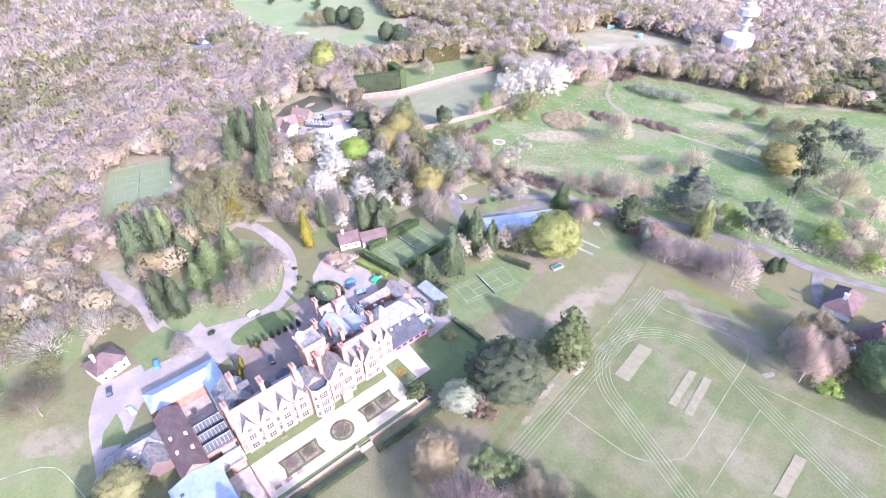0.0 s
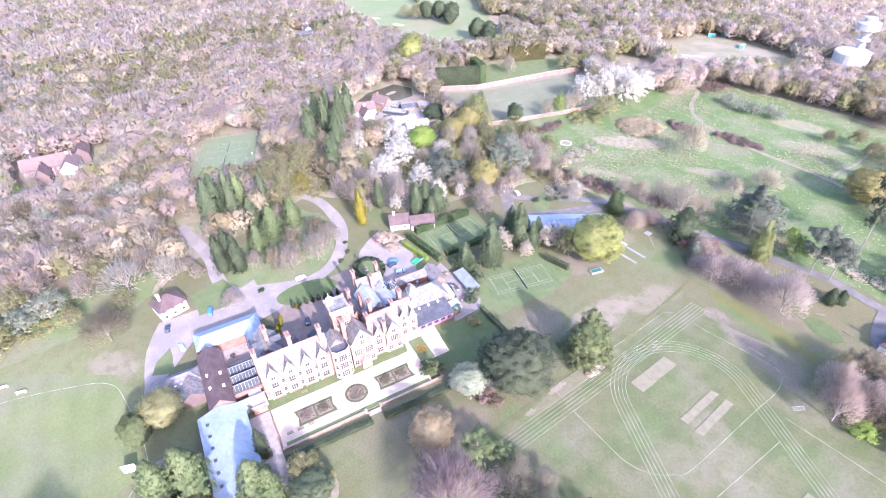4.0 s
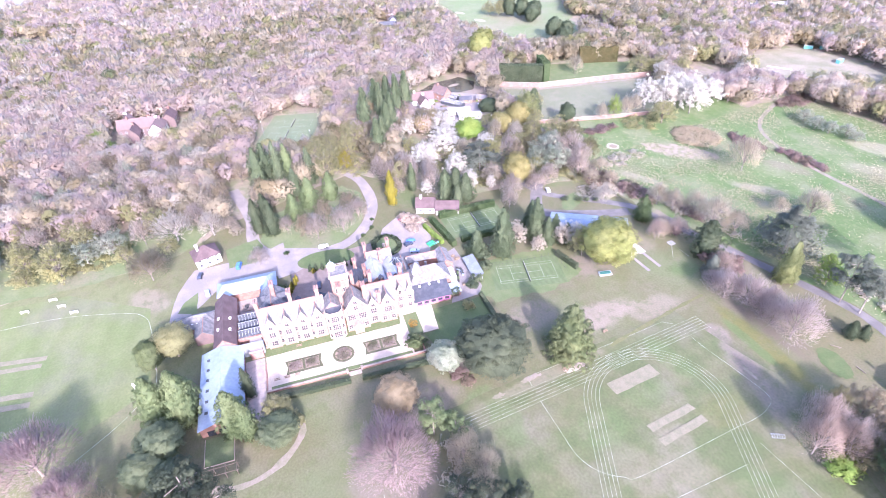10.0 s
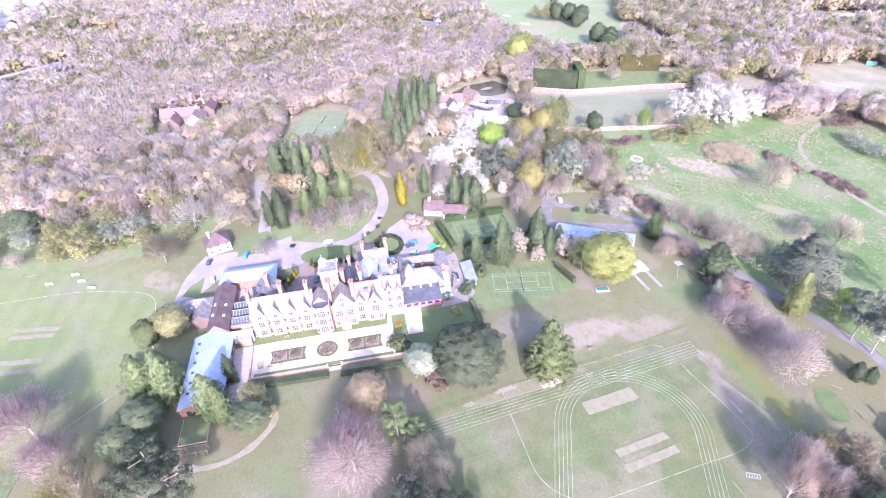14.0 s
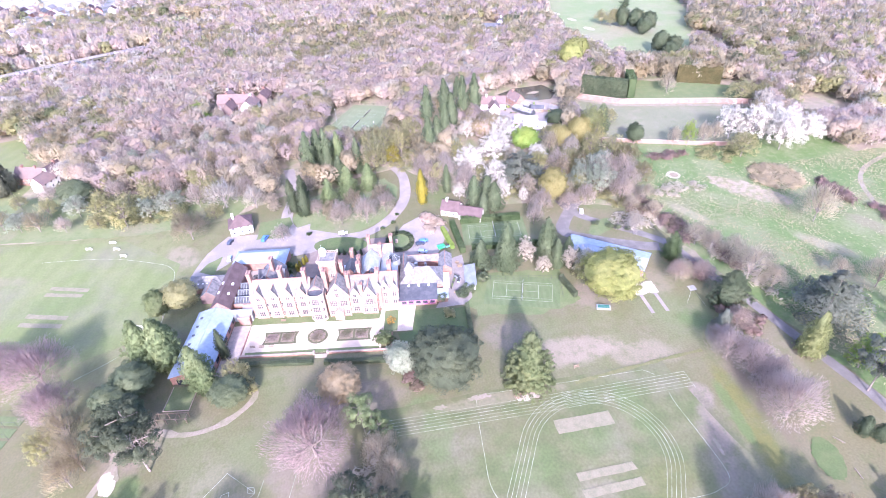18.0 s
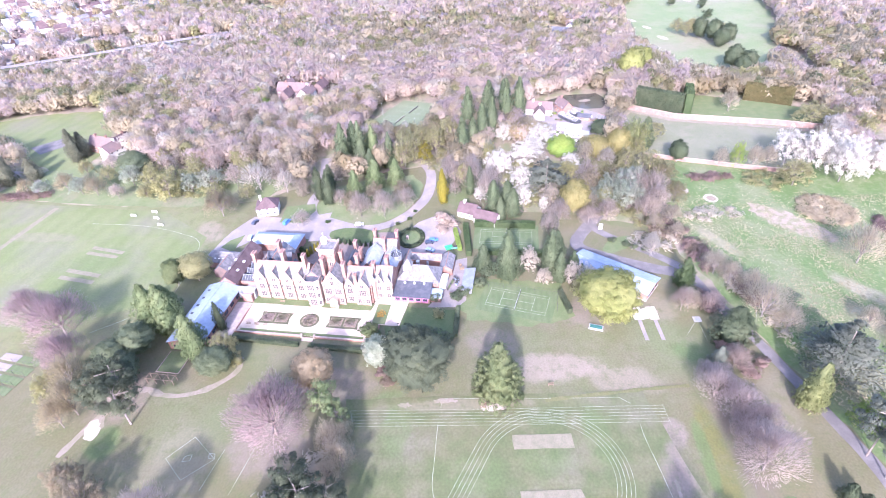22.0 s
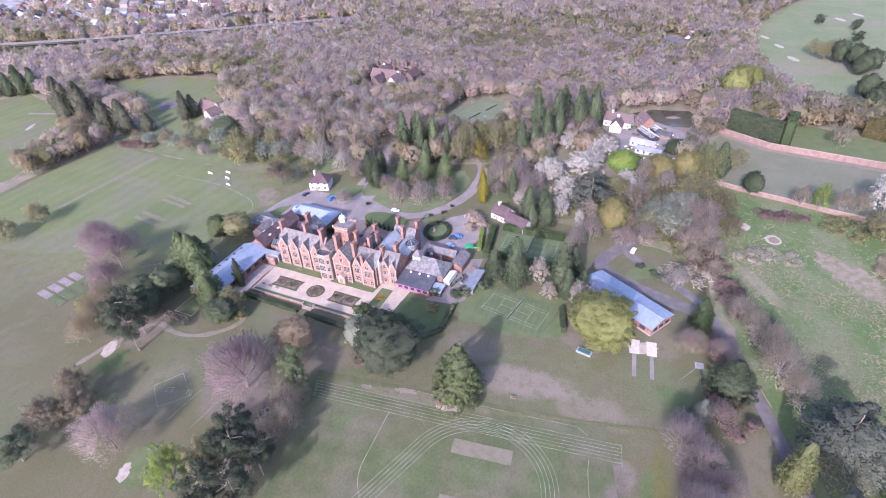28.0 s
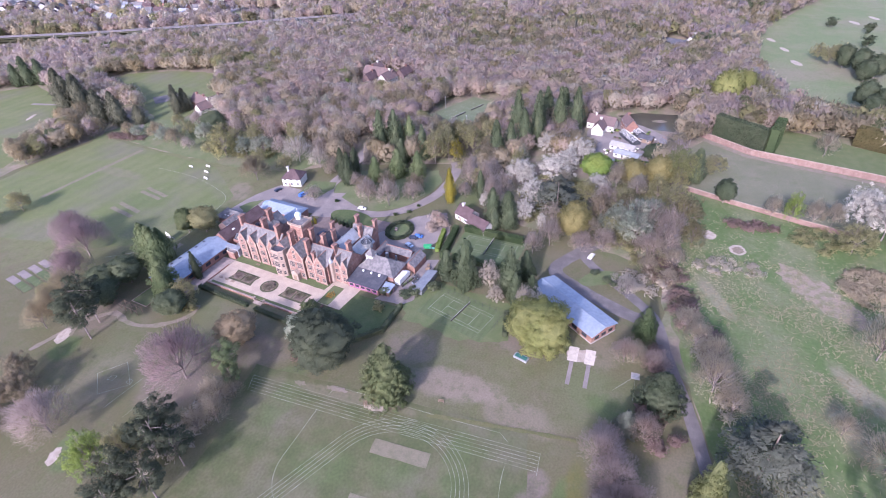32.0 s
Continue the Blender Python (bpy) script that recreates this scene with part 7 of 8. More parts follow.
# the shelter belt and the wood's nearest edge, tree by tree
rf = random.Random(31)
MIXED = (("spring", "olive", "olive-brown tree coming into leaf"), ("spring", "budbrown", "brown tree with opening buds"), ("spring", "budorange", "russet tree with opening buds"), ("bare", "twiggrey", "bare grey tree with fine twigs"),
         ("spring", "budbrown", "purplish-brown tree with opening buds"), ("spring", "silver", "grey-green tree coming into leaf"), ("spring", "paleoak", "yellow-green tree coming into leaf"), ("bare", "twigbrown", "bare brown tree with fine twigs"), ("bare", "twigpink", "bare pinkish tree with fine twigs"), ("bare", "twigorange", "bare russet tree with fine twigs"))
for x0, x1, y0, y1, gap, where in ((-232, -164, 124, 212, 10.5, "in the shelter belt"), (-262, -214, 40, 124, 10.0, "beside the drive"), (-296, -206, -84, 46, 9.6, "in the wood behind the cottage")):
    for i in range(int((x1 - x0) / gap)):
        for j in range(int((y1 - y0) / gap)):
            x, y = x0 + (i + rf.uniform(.1, .9)) * gap, y0 + (j + rf.uniform(.1, .9)) * gap
            free = all((x - px) ** 2 + (y - py) ** 2 > (pr + 2.5) ** 2 for px, py, pr in PLANTED)
            road = min(math.hypot(x - a, y - b) for a, b in ((-222, 90), (-212, 94), (-198, 94), (-190, 93), (-202, 35), (-218, 33), (-235, 30), (-168.5, 112), (-160.5, 122.5), (-245, 96))) < 7 or (x > -182 and 155 < y < 176) or x > -150 - abs(y - 150) * .3 or (x > -214 and -60 < y < 30) or inside(CLEARING, np.array([x]), np.array([y]))[0]
            kind, leaf, label = MIXED[rf.choice((8, 8, 3, 3, 7, 7, 9, 9, 1, 2, 0, 5, 4) if where.startswith("in the wood") else (0, 0, 0, 1, 2, 3, 5, 5, 6, 6, 7, 4))]
            if free and not road:
                plant(kind, leaf, x, y, rf.uniform(11, 16), rf.uniform(9, 12.5), label + " " + where)

# ---- hedges ----
def hedge(pts, w, h, leaf, label, name="hedge", dens=9.0, closed=False):
    """A clipped hedge: a dark core and a skin of small leaf sprays."""
    ox, oy = pts[0]
    ob = thing(name, pose(ox, oy, 0), label, "hedge")
    core, vs, n = Geo(), [], 0
    rng = np.random.default_rng(len(pts) * 31 + int(h * 10))
    for (x0, y0), (x1, y1) in zip(pts, pts[1:] + (pts[:1] if closed else [])):
        d = math.hypot(x1 - x0, y1 - y0)
        ux, uy = (x1 - x0) / d, (y1 - y0) / d
        k = min(4500, max(20, int(d * (w + 2 * h) * dens)))
        s = rng.uniform(-w * .3, d + w * .3, k)
        q = rng.uniform(0, w + 2 * h, k)
        off = np.where(q < h, -w / 2, np.where(q < h + w, q - h - w / 2, w / 2))
        z = np.where(q < h, q, np.where(q < h + w, h, w + 2 * h - q))
        nrm = np.where(q < h, -1.0, np.where(q < h + w, 0.0, 1.0))
        p = np.stack([x0 - ox + ux * s - uy * off, y0 - oy + uy * s + ux * off, z], 1) + rng.normal(0, .07, (k, 3))
        dr = np.stack([-uy * nrm, ux * nrm, (nrm == 0) * 1.0], 1) + rng.normal(0, .8, (k, 3))
        vs.append(cards(p, dr, rng, min(.75, .3 + h * .05), .9, .3)[0])
        c = [(x0 - ox - uy * a * w * .44 + ux * b, y0 - oy + ux * a * w * .44 + uy * b) for b in (-w * .3, d + w * .3) for a in (-1, 1)]
        core.add([(x, y, z) for z in (-.05, h - .12) for x, y in c], [(0, 1, 3, 2), (4, 6, 7, 5), (0, 4, 5, 1), (2, 3, 7, 6), (0, 2, 6, 4), (1, 5, 7, 3)])
    v = np.concatenate(vs)
    part("inner_growth", core, leaf, ob, "dense inner growth")
    part("foliage", np_mesh("foliage", v, np.arange(len(v)).reshape(-1, 3), leaf), "", ob)
    PLANTED.extend((x, y, w) for x, y in pts)


hedge([(-295, 230), (-279, 253)], 4.6, 13, "yew", "very tall clipped dark green conifer hedge", "tall_hedge", 5)
hedge([(-278, 257), (-294, 262)], 4.6, 14, "hedge", "very tall clipped dark green conifer hedge end", "tall_hedge", 5)
hedge([(-299, 303), (-287, 326)], 5, 11, "beechhedge", "tall brown-green beech hedge", "tall_hedge", 5)
hedge(ellipse(-148.4, 86.2, 7.0, 5.6, 0, 16), 2.0, 1.1, "yew", "round clipped yew hedge in the drive", "ring_hedge", 10, True)
sheet("round_lawn", ellipse(-148.4, 86.2, 6.4, 5.0), 0.12, "green", "small round lawn inside the hedge", 0)
sheet("oval_lawn", ellipse(-152.2, 58.8, 6.4, 12.6, -12), 0.12, "sidelawn", "green lawn with clipped yews before the house", 0.1, 3)
for i in range(8):
    plant("cone", "yew", -147.2 + .62 * i, 50.5 + 2.5 * i, 3.6, 2.1, "small clipped conical yew on the lawn edge", "topiary_yew")
several("column", "gold", "clipped golden yew beside the drive", [(-137, 40, 4.5, 2.2), (-139, 41, 4.5, 2.2), (-141, 42.5, 4.5, 2.2), (-143, 43.5, 4, 2.2), (-145.5, 51.5, 2.5, 2.2)], "topiary_yew")
several("shrub", "hedge", "clipped round shrub on the drive lawn", [(-160.5, 79, 1.6, 2.4), (-164.5, 84.5, 1.6, 2.4), (-171, 86.8, 1.6, 2.2), (-164, 44, 1.6, 3), (-136, 36, 3, 4), (-140, 37, 3, 4)], "shrub", category="shrub")
hedge(world_of([(-27, -12.6), (0, -13.2)]), 1.6, 1.5, "yew", "clipped dark hedge below the terrace")
hedge(world_of([(5, -13.4), (30, -14)]), 1.6, 1.5, "yew", "clipped dark hedge below the terrace")
hedge(world_of([(57.2, 12.5), (58, -2), (45, -19)]), 1.5, 1.8, "holly", "dark hedge round the side lawn")
hedge([(-157, 117), (-154, 144)], 2.4, 3.2, "hedge", "tall clipped hedge beside the court")
hedge([(-156, 112), (-134, 113)], 2.4, 2.8, "hedge", "clipped green hedge by the court")
hedge([(-153, 107), (-138, 109)], 1.8, 2.0, "fresh", "clipped yellow-green hedge by the yard")
hedge([(-106, 149), (-95, 151)], 1.6, 2.6, "yew", "dark hedge beside the tennis court")
hedge([(-135, 118), (-131, 150)], 2.0, 2.5, "hedge", "hedge along the court's end")
several("cone", "darkconifer", "tall green conifer between the courts", [(-118, 129, 25, 14), (-120, 147, 23, 13), (-130, 151, 15, 10), (-115, 150, 15, 9), (-118, 156, 13, 8), (-112, 158, 11, 8), (-123, 119, 14, 10)], "conifer_tree")
several("spring", "twiggrey", "half-leafed tree between the courts", [(-121, 138, 13, 9), (-112, 143, 9, 7), (-111, 155, 12, 9), (-108, 160, 13, 10)])
several("shrub", "holly", "dark shrub beside the store shed", [(-107, 110, 4, 6), (-112, 117, 5, 6), (-105, 107, 3, 5), (-120, 120, 5, 6), (-127, 118, 5, 6), (-104, 99, 4, 5)], "shrub", category="shrub")
several("shrub", "twigpink", "pinkish budding shrub by the yard", [(-160, 101, 6, 8), (-157, 105, 5, 7), (-153, 101, 4, 6)], "flowering_shrub", category="shrub")
several("shrub", "olive", "brown shrub in the garden", [(-124.5, 25.5, 4, 4.5), (-128, 29, 3, 5), (-95, 100.5, 4, 5), (-72, 28, 5, 6)], "shrub", category="shrub")

# ---- vehicles ----
def paint(name, c):
    if name not in M:
        M[name] = material(name, c, tuple(v * .9 for v in c), 0.5, 4, rough=0.35, spec=0.5)
    return name


def car(x, y, rz, colour, rgb, label, van=False):
    c = thing("van" if van else "car", at(x, y, .08, rz), label, "van" if van else "car")
    h, l = (2.0, 2.5) if van else (1.45, 2.1)
    paint(colour, rgb)
    side = [(-l, .35), (l, .35), (l, .8), (l * .95, .95), (l * .5, 1.0), (l * .3, h), (-l * .75 if not van else -l * .97, h), (-l * .97, 1.0), (-l, .8)]
    n = len(side)
    g = Geo().add([(px, s * (.86 if pz < 1.05 else .74), pz) for s in (-1, 1) for px, pz in side], [tuple(range(n))[::-1], tuple(range(n, 2 * n))] + [(i, (i + 1) % n, n + (i + 1) % n, n + i) for i in range(n)])
    part("body", g, colour, c)
    part("windscreen", Geo().slab([(l * .5, -.7, 1.03), (l * .5, .7, 1.03), (l * .31, .66, h - .05), (l * .31, -.66, h - .05)], -.03), "glass", c, "dark windscreen")
    for s in (-1, 1):
        part("side_window", Geo().box(-l * .6, l * .3, s * .79 - .02, s * .79 + .03, 1.03, h - .16), "glass", c, "dark side window")
    for wx in (-l * .62, l * .62):
        for s in (-.82, .82):
            w = part("wheel", WHEEL, "", c, "black wheel", m=pose(wx, s, .32, 90))


WHEEL = mesh("wheel", Geo().cyl(0, 0, -.11, .11, .32, n=12), "rubber")
car(1.2, 67.5, 8, "white_car_paint", (.75, .75, .74), "white car on the drive")
car(40.5, 76.5, 30, "pink_car_paint", (.62, .06, .16), "bright crimson car on the drive")
car(39.8, 57.6, 10, "blue_car_paint", (.07, .18, .5), "blue car parked in the turning area")
car(38.2, 55.6, 12, "dark_car_paint", (.04, .05, .08), "dark car parked in the turning area")
car(39.5, 49.6, -20, "steel_car_paint", (.22, .3, .42), "steel-blue car parked beside the hedge")
car(-36, 66.5, 78, "blue_car_paint", (.07, .18, .5), "bright blue van in the car park", True)
car(-52.3, 65.3, 80, "dark_car_paint", (.04, .05, .08), "dark blue car in the car park")
car(-48.8, 52, 100, "skyblue_car_paint", (.3, .42, .55), "pale blue car beside the grass")
car(7.9, 40.2, 5, "white_car_paint", (.75, .75, .74), "white van in the forecourt", True)
car(-4, 41, 80, "dark_car_paint", (.04, .05, .08), "dark car in the forecourt")
for i, (x, y) in enumerate(((15.5, 187), (18, 191.5), (-152, 175), (-166, 176))):
    car(*[(HOUSE.inverted() @ Vector((x, y, 0)))[k] for k in (0, 1)], 20 + 30 * i, ("white_car_paint", "dark_car_paint")[i % 2], (.75, .75, .74), ("white car on a tarmac yard", "dark car on a tarmac drive")[i % 2])
lorry = thing("delivery_lorry", at(49.5, 27, .1, 88), "white box lorry in the service yard", "lorry")
part("box_body", Geo().box(-4, 2.4, -1.25, 1.25, .8, 3.4), "whitepaint", lorry)
part("cab", Geo().box(2.5, 4.2, -1.15, 1.15, .5, 2.5), "whitepaint", lorry)
part("windscreen", Geo().box(4.2, 4.24, -1, 1, 1.4, 2.3), "glass", lorry, "dark windscreen")
for wx in (-2.8, -1.8, 3.2):
    for s in (-1.1, 1.1):
        part("wheel", WHEEL, "", lorry, "black wheel", m=pose(wx, s, .45, 90) @ Matrix.Scale(1.4, 4))
for i, (x, y) in enumerate(((49, 52), (50.4, 52.4), (51.6, 52.8), (54.5, 30), (54.8, 28.6), (54.6, 27.2), (53.4, 31))):
    b = thing("wheelie_bin", at(x, y, .1, 15 * i), ("green", "blue")[i > 2] + " plastic waste bin in the yard", "bin", "bins")
    part("tub", Geo().box(-.6, .6, -.5, .5, .1, 1.1), ("tealpaint", "bluemetal")[i > 2], b)
    part("lid", Geo().slab([(-.65, -.55, 1.12), (.65, -.55, 1.12), (.65, .55, 1.3), (-.65, .55, 1.3)], .08), "iron", b, "dark lid")

# ---- sports equipment and garden things ----
for y in (176.2, 182.0):
    sheet("runway", [(-90, y - .7), (-79.4, y - .7), (-79.4, y + .7), (-90, y + .7)], 0.12, "drive", "grey long jump runway", 0, category="runway")
    sheet("sand_pit", [(-97, y - 1.7), (-90, y - 1.7), (-90, y + 1.7), (-97, y + 1.7)], 0.2, "pitsand", "pale sand long jump pit", 0.05, 2, "sand pit")
sheet("spilt_sand", rough_edge(ellipse(-93.5, 178.9, 3.4, 5.2), 1.2, .8, 4), 0.1, "sand", "pale sand spilt round the jump pits", 0.5, 1.5)
cage = thing("throwing_circle", pose(-89.6, 197.4, .06), "pale concrete throwing circle with sector lines", "throwing circle")
part("plate", Geo().box(-1.4, 1.4, -1.4, 1.4, 0, .12), "concrete", cage)
part("ring", Geo().cyl(0, 0, .12, .16, 1.07, n=20), "metal", cage, "metal ring")
line_strip("sector_line", [(-88.5, 196.5), (-81.3, 190.7)], .12, .14, "thin white sector line")
line_strip("sector_line", [(-88.2, 197.4), (-78.8, 197.2)], .12, .14, "thin white sector line")
matt = thing("landing_mat", pose(-86.4, 159.2, .05, 0, 0, 72), "low blue-framed landing mat with a green cover", "mat")
part("pad", Geo().box(-2.6, 2.6, -1.2, 1.2, 0, .7), "lead", matt)
part("cover", Geo().box(-2.2, 2.2, -.85, .85, .7, .78), "matcover", matt, "green cover")


def bench(x, y, rz, label):
    b = thing("bench", pose(x, y, .05, 0, 0, rz), label, "bench", "benches")
    for i in range(3):
        part("seat_slat", Geo().box(-1, 1, -.25 + .17 * i, -.11 + .17 * i, .42, .47), "wood", b)
    for i in range(2):
        part("back_slat", Geo().box(-1, 1, .3, .34, .6 + .18 * i, .74 + .18 * i), "wood", b)
    for s in (-.85, .85):
        part("leg", Geo().box(s - .05, s + .05, -.25, .32, 0, .42), "wood", b)


for x, y, rz in ((-18, 203.6, 36), (-7.5, 201.3, -3)):
    log = thing("tee_log", pose(x, y, .05, 0, 0, rz), "pale split log edging the grass tee", "log", "tee logs")
    part("log", Geo().bar((-1.7, 0, .25), (1.7, 0, .25), .22), "worn", log)
    for k in (-1.1, 1.1):
        part("chock", Geo().box(k - .12, k + .12, -.34, .34, 0, .14), "wood", log)
rack = thing("bicycle_rack", pose(-2.4, 156.6, .05, 0, 0, 58), "white-painted low steel bicycle rack on the grass", "rack")
for k in (-.7, .7):
    part("rail", Geo().box(-1.9, 1.9, k - .05, k + .05, 0, .12), "metal", rack)
for k in range(6):
    x = -1.75 + .7 * k
    part("hoop", Geo().bar((x, -.7, .06), (x, -.55, .5), .06).bar((x, -.55, .5), (x, .55, .5), .06).bar((x, .55, .5), (x, .7, .06), .06), "whitepaint", rack)
bench(-60.1, 138.7, 95, "dark wooden bench facing the track")
bench(-52.5, 117, 80, "weathered wooden bench under the cedar")
for i, (x, y) in enumerate(((-17, 6), (-13.5, 6), (-10, 6))):
    p = HOUSE @ Vector((x - 6.8, y - 10.2, 0))
    bench(p.x, p.y, 82, "small bench beside a terrace bed")
p = HOUSE @ Vector((-15, 9.4, 0))
bench(p.x, p.y, 82, "bench on the grass border before the mansion")
for x, y, rx, ry in ((-51.5, 119, 1.6, 4.2), (-54.5, 103.5, 1.1, 4), (-53, 90, 0.8, 2.2), (-70, 85, 3, 6)):
    sheet("bare_earth", rough_edge(ellipse(x, y, rx, ry), 1.2, .4, int(ry)), 0.14, "sand" if y == 119 else "worn", "pale bare earth worn under a tree", 0.3, 1.2)
table = thing("play_table", pose(-52, 115.5, .06, 0, 0, 20), "weathered wooden picnic table under the cedar", "table")
part("top", Geo().box(-.9, .9, -.4, .4, .7, .76), "wood", table)
for s in (-.75, .75):
    part("seat", Geo().box(-.9, .9, s - .14, s + .14, .42, .46), "wood", table)
    part("frame", Geo().box(s - .05, s + .05, -.85, .85, .36, .42).box(s - .05, s + .05, -.3, .3, 0, .7), "wood", table)

# cricket nets
nets = thing("cricket_nets", pose(-70, -58, 0, 0, 0, -14), "row of grey cricket mats with dark green netting bays", "cricket nets")
for i in range(4):
    part("mat", Geo().box(-9.5 + 4.6 * i, -6.3 + 4.6 * i, -9.5, -1.5, 0, .14), "drive", nets, "pale grey practice mat")
    part("carpet", Geo().box(-9.6 + 4.6 * i, -6.2 + 4.6 * i, -1.4, 8.5, 0, .13), "court", nets, "dark green carpet")
for i in range(5):
    for y in (-1.5, 3.5, 8.5):
        part("post", Geo().cyl(-10.2 + 4.6 * i, y, 0, 2.8, .06, n=6), "iron", nets)
    part("rail", Geo().bar((-10.2 + 4.6 * i, -1.5, 2.75), (-10.2 + 4.6 * i, 8.5, 2.75), .07), "iron", nets)
for x, y, rz in ((-177, -61, 80), (-180, -51, 80), (-173.8, -47.3, 75), (-167.2, -42.3, 75)):
    sc = thing("sight_screen", pose(x, y, .05, 0, 0, rz), "low white board frame at the field's edge", "screen", "sight screens")
    part("board", Geo().box(-1.5, 1.5, -.1, .1, .2, 1.1), "whitepaint", sc)
    for s in (-1.3, 1.3):
        part("foot", Geo().box(s - .1, s + .1, -.5, .5, 0, .2), "whitepaint", sc)
for x, y in ((-324, 68), (-268, 82), (-281, 46), (-310, 103), (-296, 58)):
    lp = thing("floodlight", pose(x, y, 0), "tall slim floodlight mast beside the court", "lamp", "court floodlights")
    part("mast", Geo().cyl(0, 0, 0, 9, .12, .08, 6), "metal", lp)
    part("head", Geo().box(-.5, .5, -.2, .2, 8.8, 9.2), "whitepaint", lp, "white lamp head")

def waste_bin(m, mat, label):
    b = thing("waste_bin", m, label, "bin", "waste bins")
    part("body", Geo().add([(x * k, y * k, z) for z, k in ((.12, .8), (1.0, 1.0)) for x, y in ((-.32, -.36), (.32, -.36), (.32, .36), (-.32, .36))], [(3, 2, 1, 0), (4, 5, 6, 7), (0, 1, 5, 4), (1, 2, 6, 5), (2, 3, 7, 6), (3, 0, 4, 7)]), mat, b)
    part("lid", Geo().box(-.34, .34, -.4, .38, 1.0, 1.1), mat, b)
    for x in (-.28, .28):
        part("wheel", Geo().box(x - .04, x + .04, .2, .42, 0, .22), "rubber", b)


for i in range(7):
    waste_bin(at(51.5 + .25 * i, 23.5 + 1.0 * i, .13, 10 * i), "court" if i % 3 else "iron", "green wheeled waste bin in the service yard" if i % 3 else "black wheeled waste bin in the service yard")
for i, (x, y, w, d, h) in enumerate(((53, 21, 1.2, 1.0, .9), (55.5, 38, 2.0, 1.2, 1.1), (54.5, 40.5, 1.2, 1.2, .8), (50.6, 31.5, 1.4, .9, 1.3))):
    cr = thing("crate", at(x, y, .14, 17 * i), "weathered timber crate in the service yard", "crate", "yard crates")
    for k in range(3):
        part("slat", Geo().box(-w / 2, w / 2, -d / 2, d / 2, h * k / 3, h * (k + .8) / 3), "wood", cr)
skip = thing("skip_container", at(47.7, 51.9, .12, 25), "green steel skip container beside the hedge", "skip")
part("body", Geo().add([(x * k, y, z) for z, k in ((0, .7), (1.3, 1.0)) for x, y in ((-1.8, -.85), (1.8, -.85), (1.8, .85), (-1.8, .85))], [(3, 2, 1, 0), (4, 5, 6, 7), (0, 1, 5, 4), (1, 2, 6, 5), (2, 3, 7, 6), (3, 0, 4, 7)]), "greenpaint", skip)
part("rim", Geo().box(-1.85, 1.85, -.9, -.8, 1.3, 1.4).box(-1.85, 1.85, .8, .9, 1.3, 1.4), "greenpaint", skip)
rn = random.Random(9)
for i in range(26):
    x, y = -262 + rn.uniform(-26, 20), 184 + rn.uniform(-14, 14)
    st = thing("plant_bench", pose(x, y, .06, 0, 0, 70 + rn.choice((0, 90))), rn.choice(("low nursery bench crowded with potted plants", "low timber nursery bench with pale trays")), "bench", "nursery benches")
    part("top", Geo().box(-2.4, 2.4, -.7, .7, .55, .65), "wood", st)
    for xx in (-2, 2):
        part("leg", Geo().box(xx - .08, xx + .08, -.6, .6, 0, .55), "wood", st)
    for k in range(3):
        part("plant_tray", Geo().box(-2.3 + 1.6 * k, -.9 + 1.6 * k, -.6, .6, .65, .9 + .4 * rn.random()), rn.choice(("hedge", "fresh", "olive", "heather", "whitepaint")), st, "tray of potted plants")

# small garden before the hall
garden = sheet("hall_garden", [(-47, -31), (-38.4, -31), (-38.4, -21), (-47, -21)], 0.1, "green", "small fenced lawn before the hall", 0, category="lawn", m=HOUSE)
kerb = thing("garden_kerb", at(0, 0, .05), "pale kerb round the small lawn", "kerb", kind="structure")
for x0, x1, y0, y1 in ((-47.2, -38.2, -31.2, -31), (-47.2, -47, -31, -21), (-38.4, -38.2, -31, -21)):
    part("kerb_edge", Geo().box(x0, x1, y0, y1, 0, .25), "stone", kerb)
perg = thing("pergola", at(-42, -35, .05), "weathered timber pergola in front of the hall garden", "pergola")
for x in (-5, -1.7, 1.7, 5):
    for y in (-1.2, 1.2):
        part("post", Geo().box(x - .1, x + .1, y - .1, y + .1, 0, 2.3), "wood", perg)
    part("rafter", Geo().box(x - .07, x + .07, -1.7, 1.7, 2.45, 2.6), "wood", perg)
for y in (-1.2, 1.2):
    part("beam", Geo().box(-5.5, 5.5, y - .08, y + .08, 2.3, 2.45), "wood", perg)
sheet("garden_path", [(-34.2, -22), (-27.6, -22), (-27.6, 8), (-34.2, 8)], 0.06, "paving", "shaded brown path beside the hall", 0.2, 3, "path", HOUSE)
store = thing("green_hut", pose(-229, 465, 0, 0, 0, 40), "bright teal storage container by the practice field", "hut", "teal huts")
part("box_body", Geo().box(-3, 3, -1.3, 1.3, 0, 2.5), "tealpaint", store)
part("roof", Geo().box(-3.1, 3.1, -1.4, 1.4, 2.5, 2.65), "lead", store)
copy_thing(store, pose(-197, 456, 0, 0, 0, 100))
copy_thing(store, pose(-222, 474, 0, 0, 0, 60))
for i in range(9):
    mk = thing("marker_board", pose(-217 + 1.6 * i, 408 + .9 * i, 0, 0, 0, 30), "small white marker board on the practice field", "marker", "marker boards")
    part("board", Geo().box(-.6, .6, -.05, .05, .3, 1.0), "whitepaint", mk)
    for x in (-.5, .5):
        part("leg", Geo().box(x - .05, x + .05, -.05, .05, 0, .3), "wood", mk)
stone = thing("garden_statue", pose(-148.2, 84.6, .1), "pale stone ornament in the round lawn", "ornament")
part("plinth", Geo().box(-.6, .6, -.6, .6, 0, .9), "stone", stone)
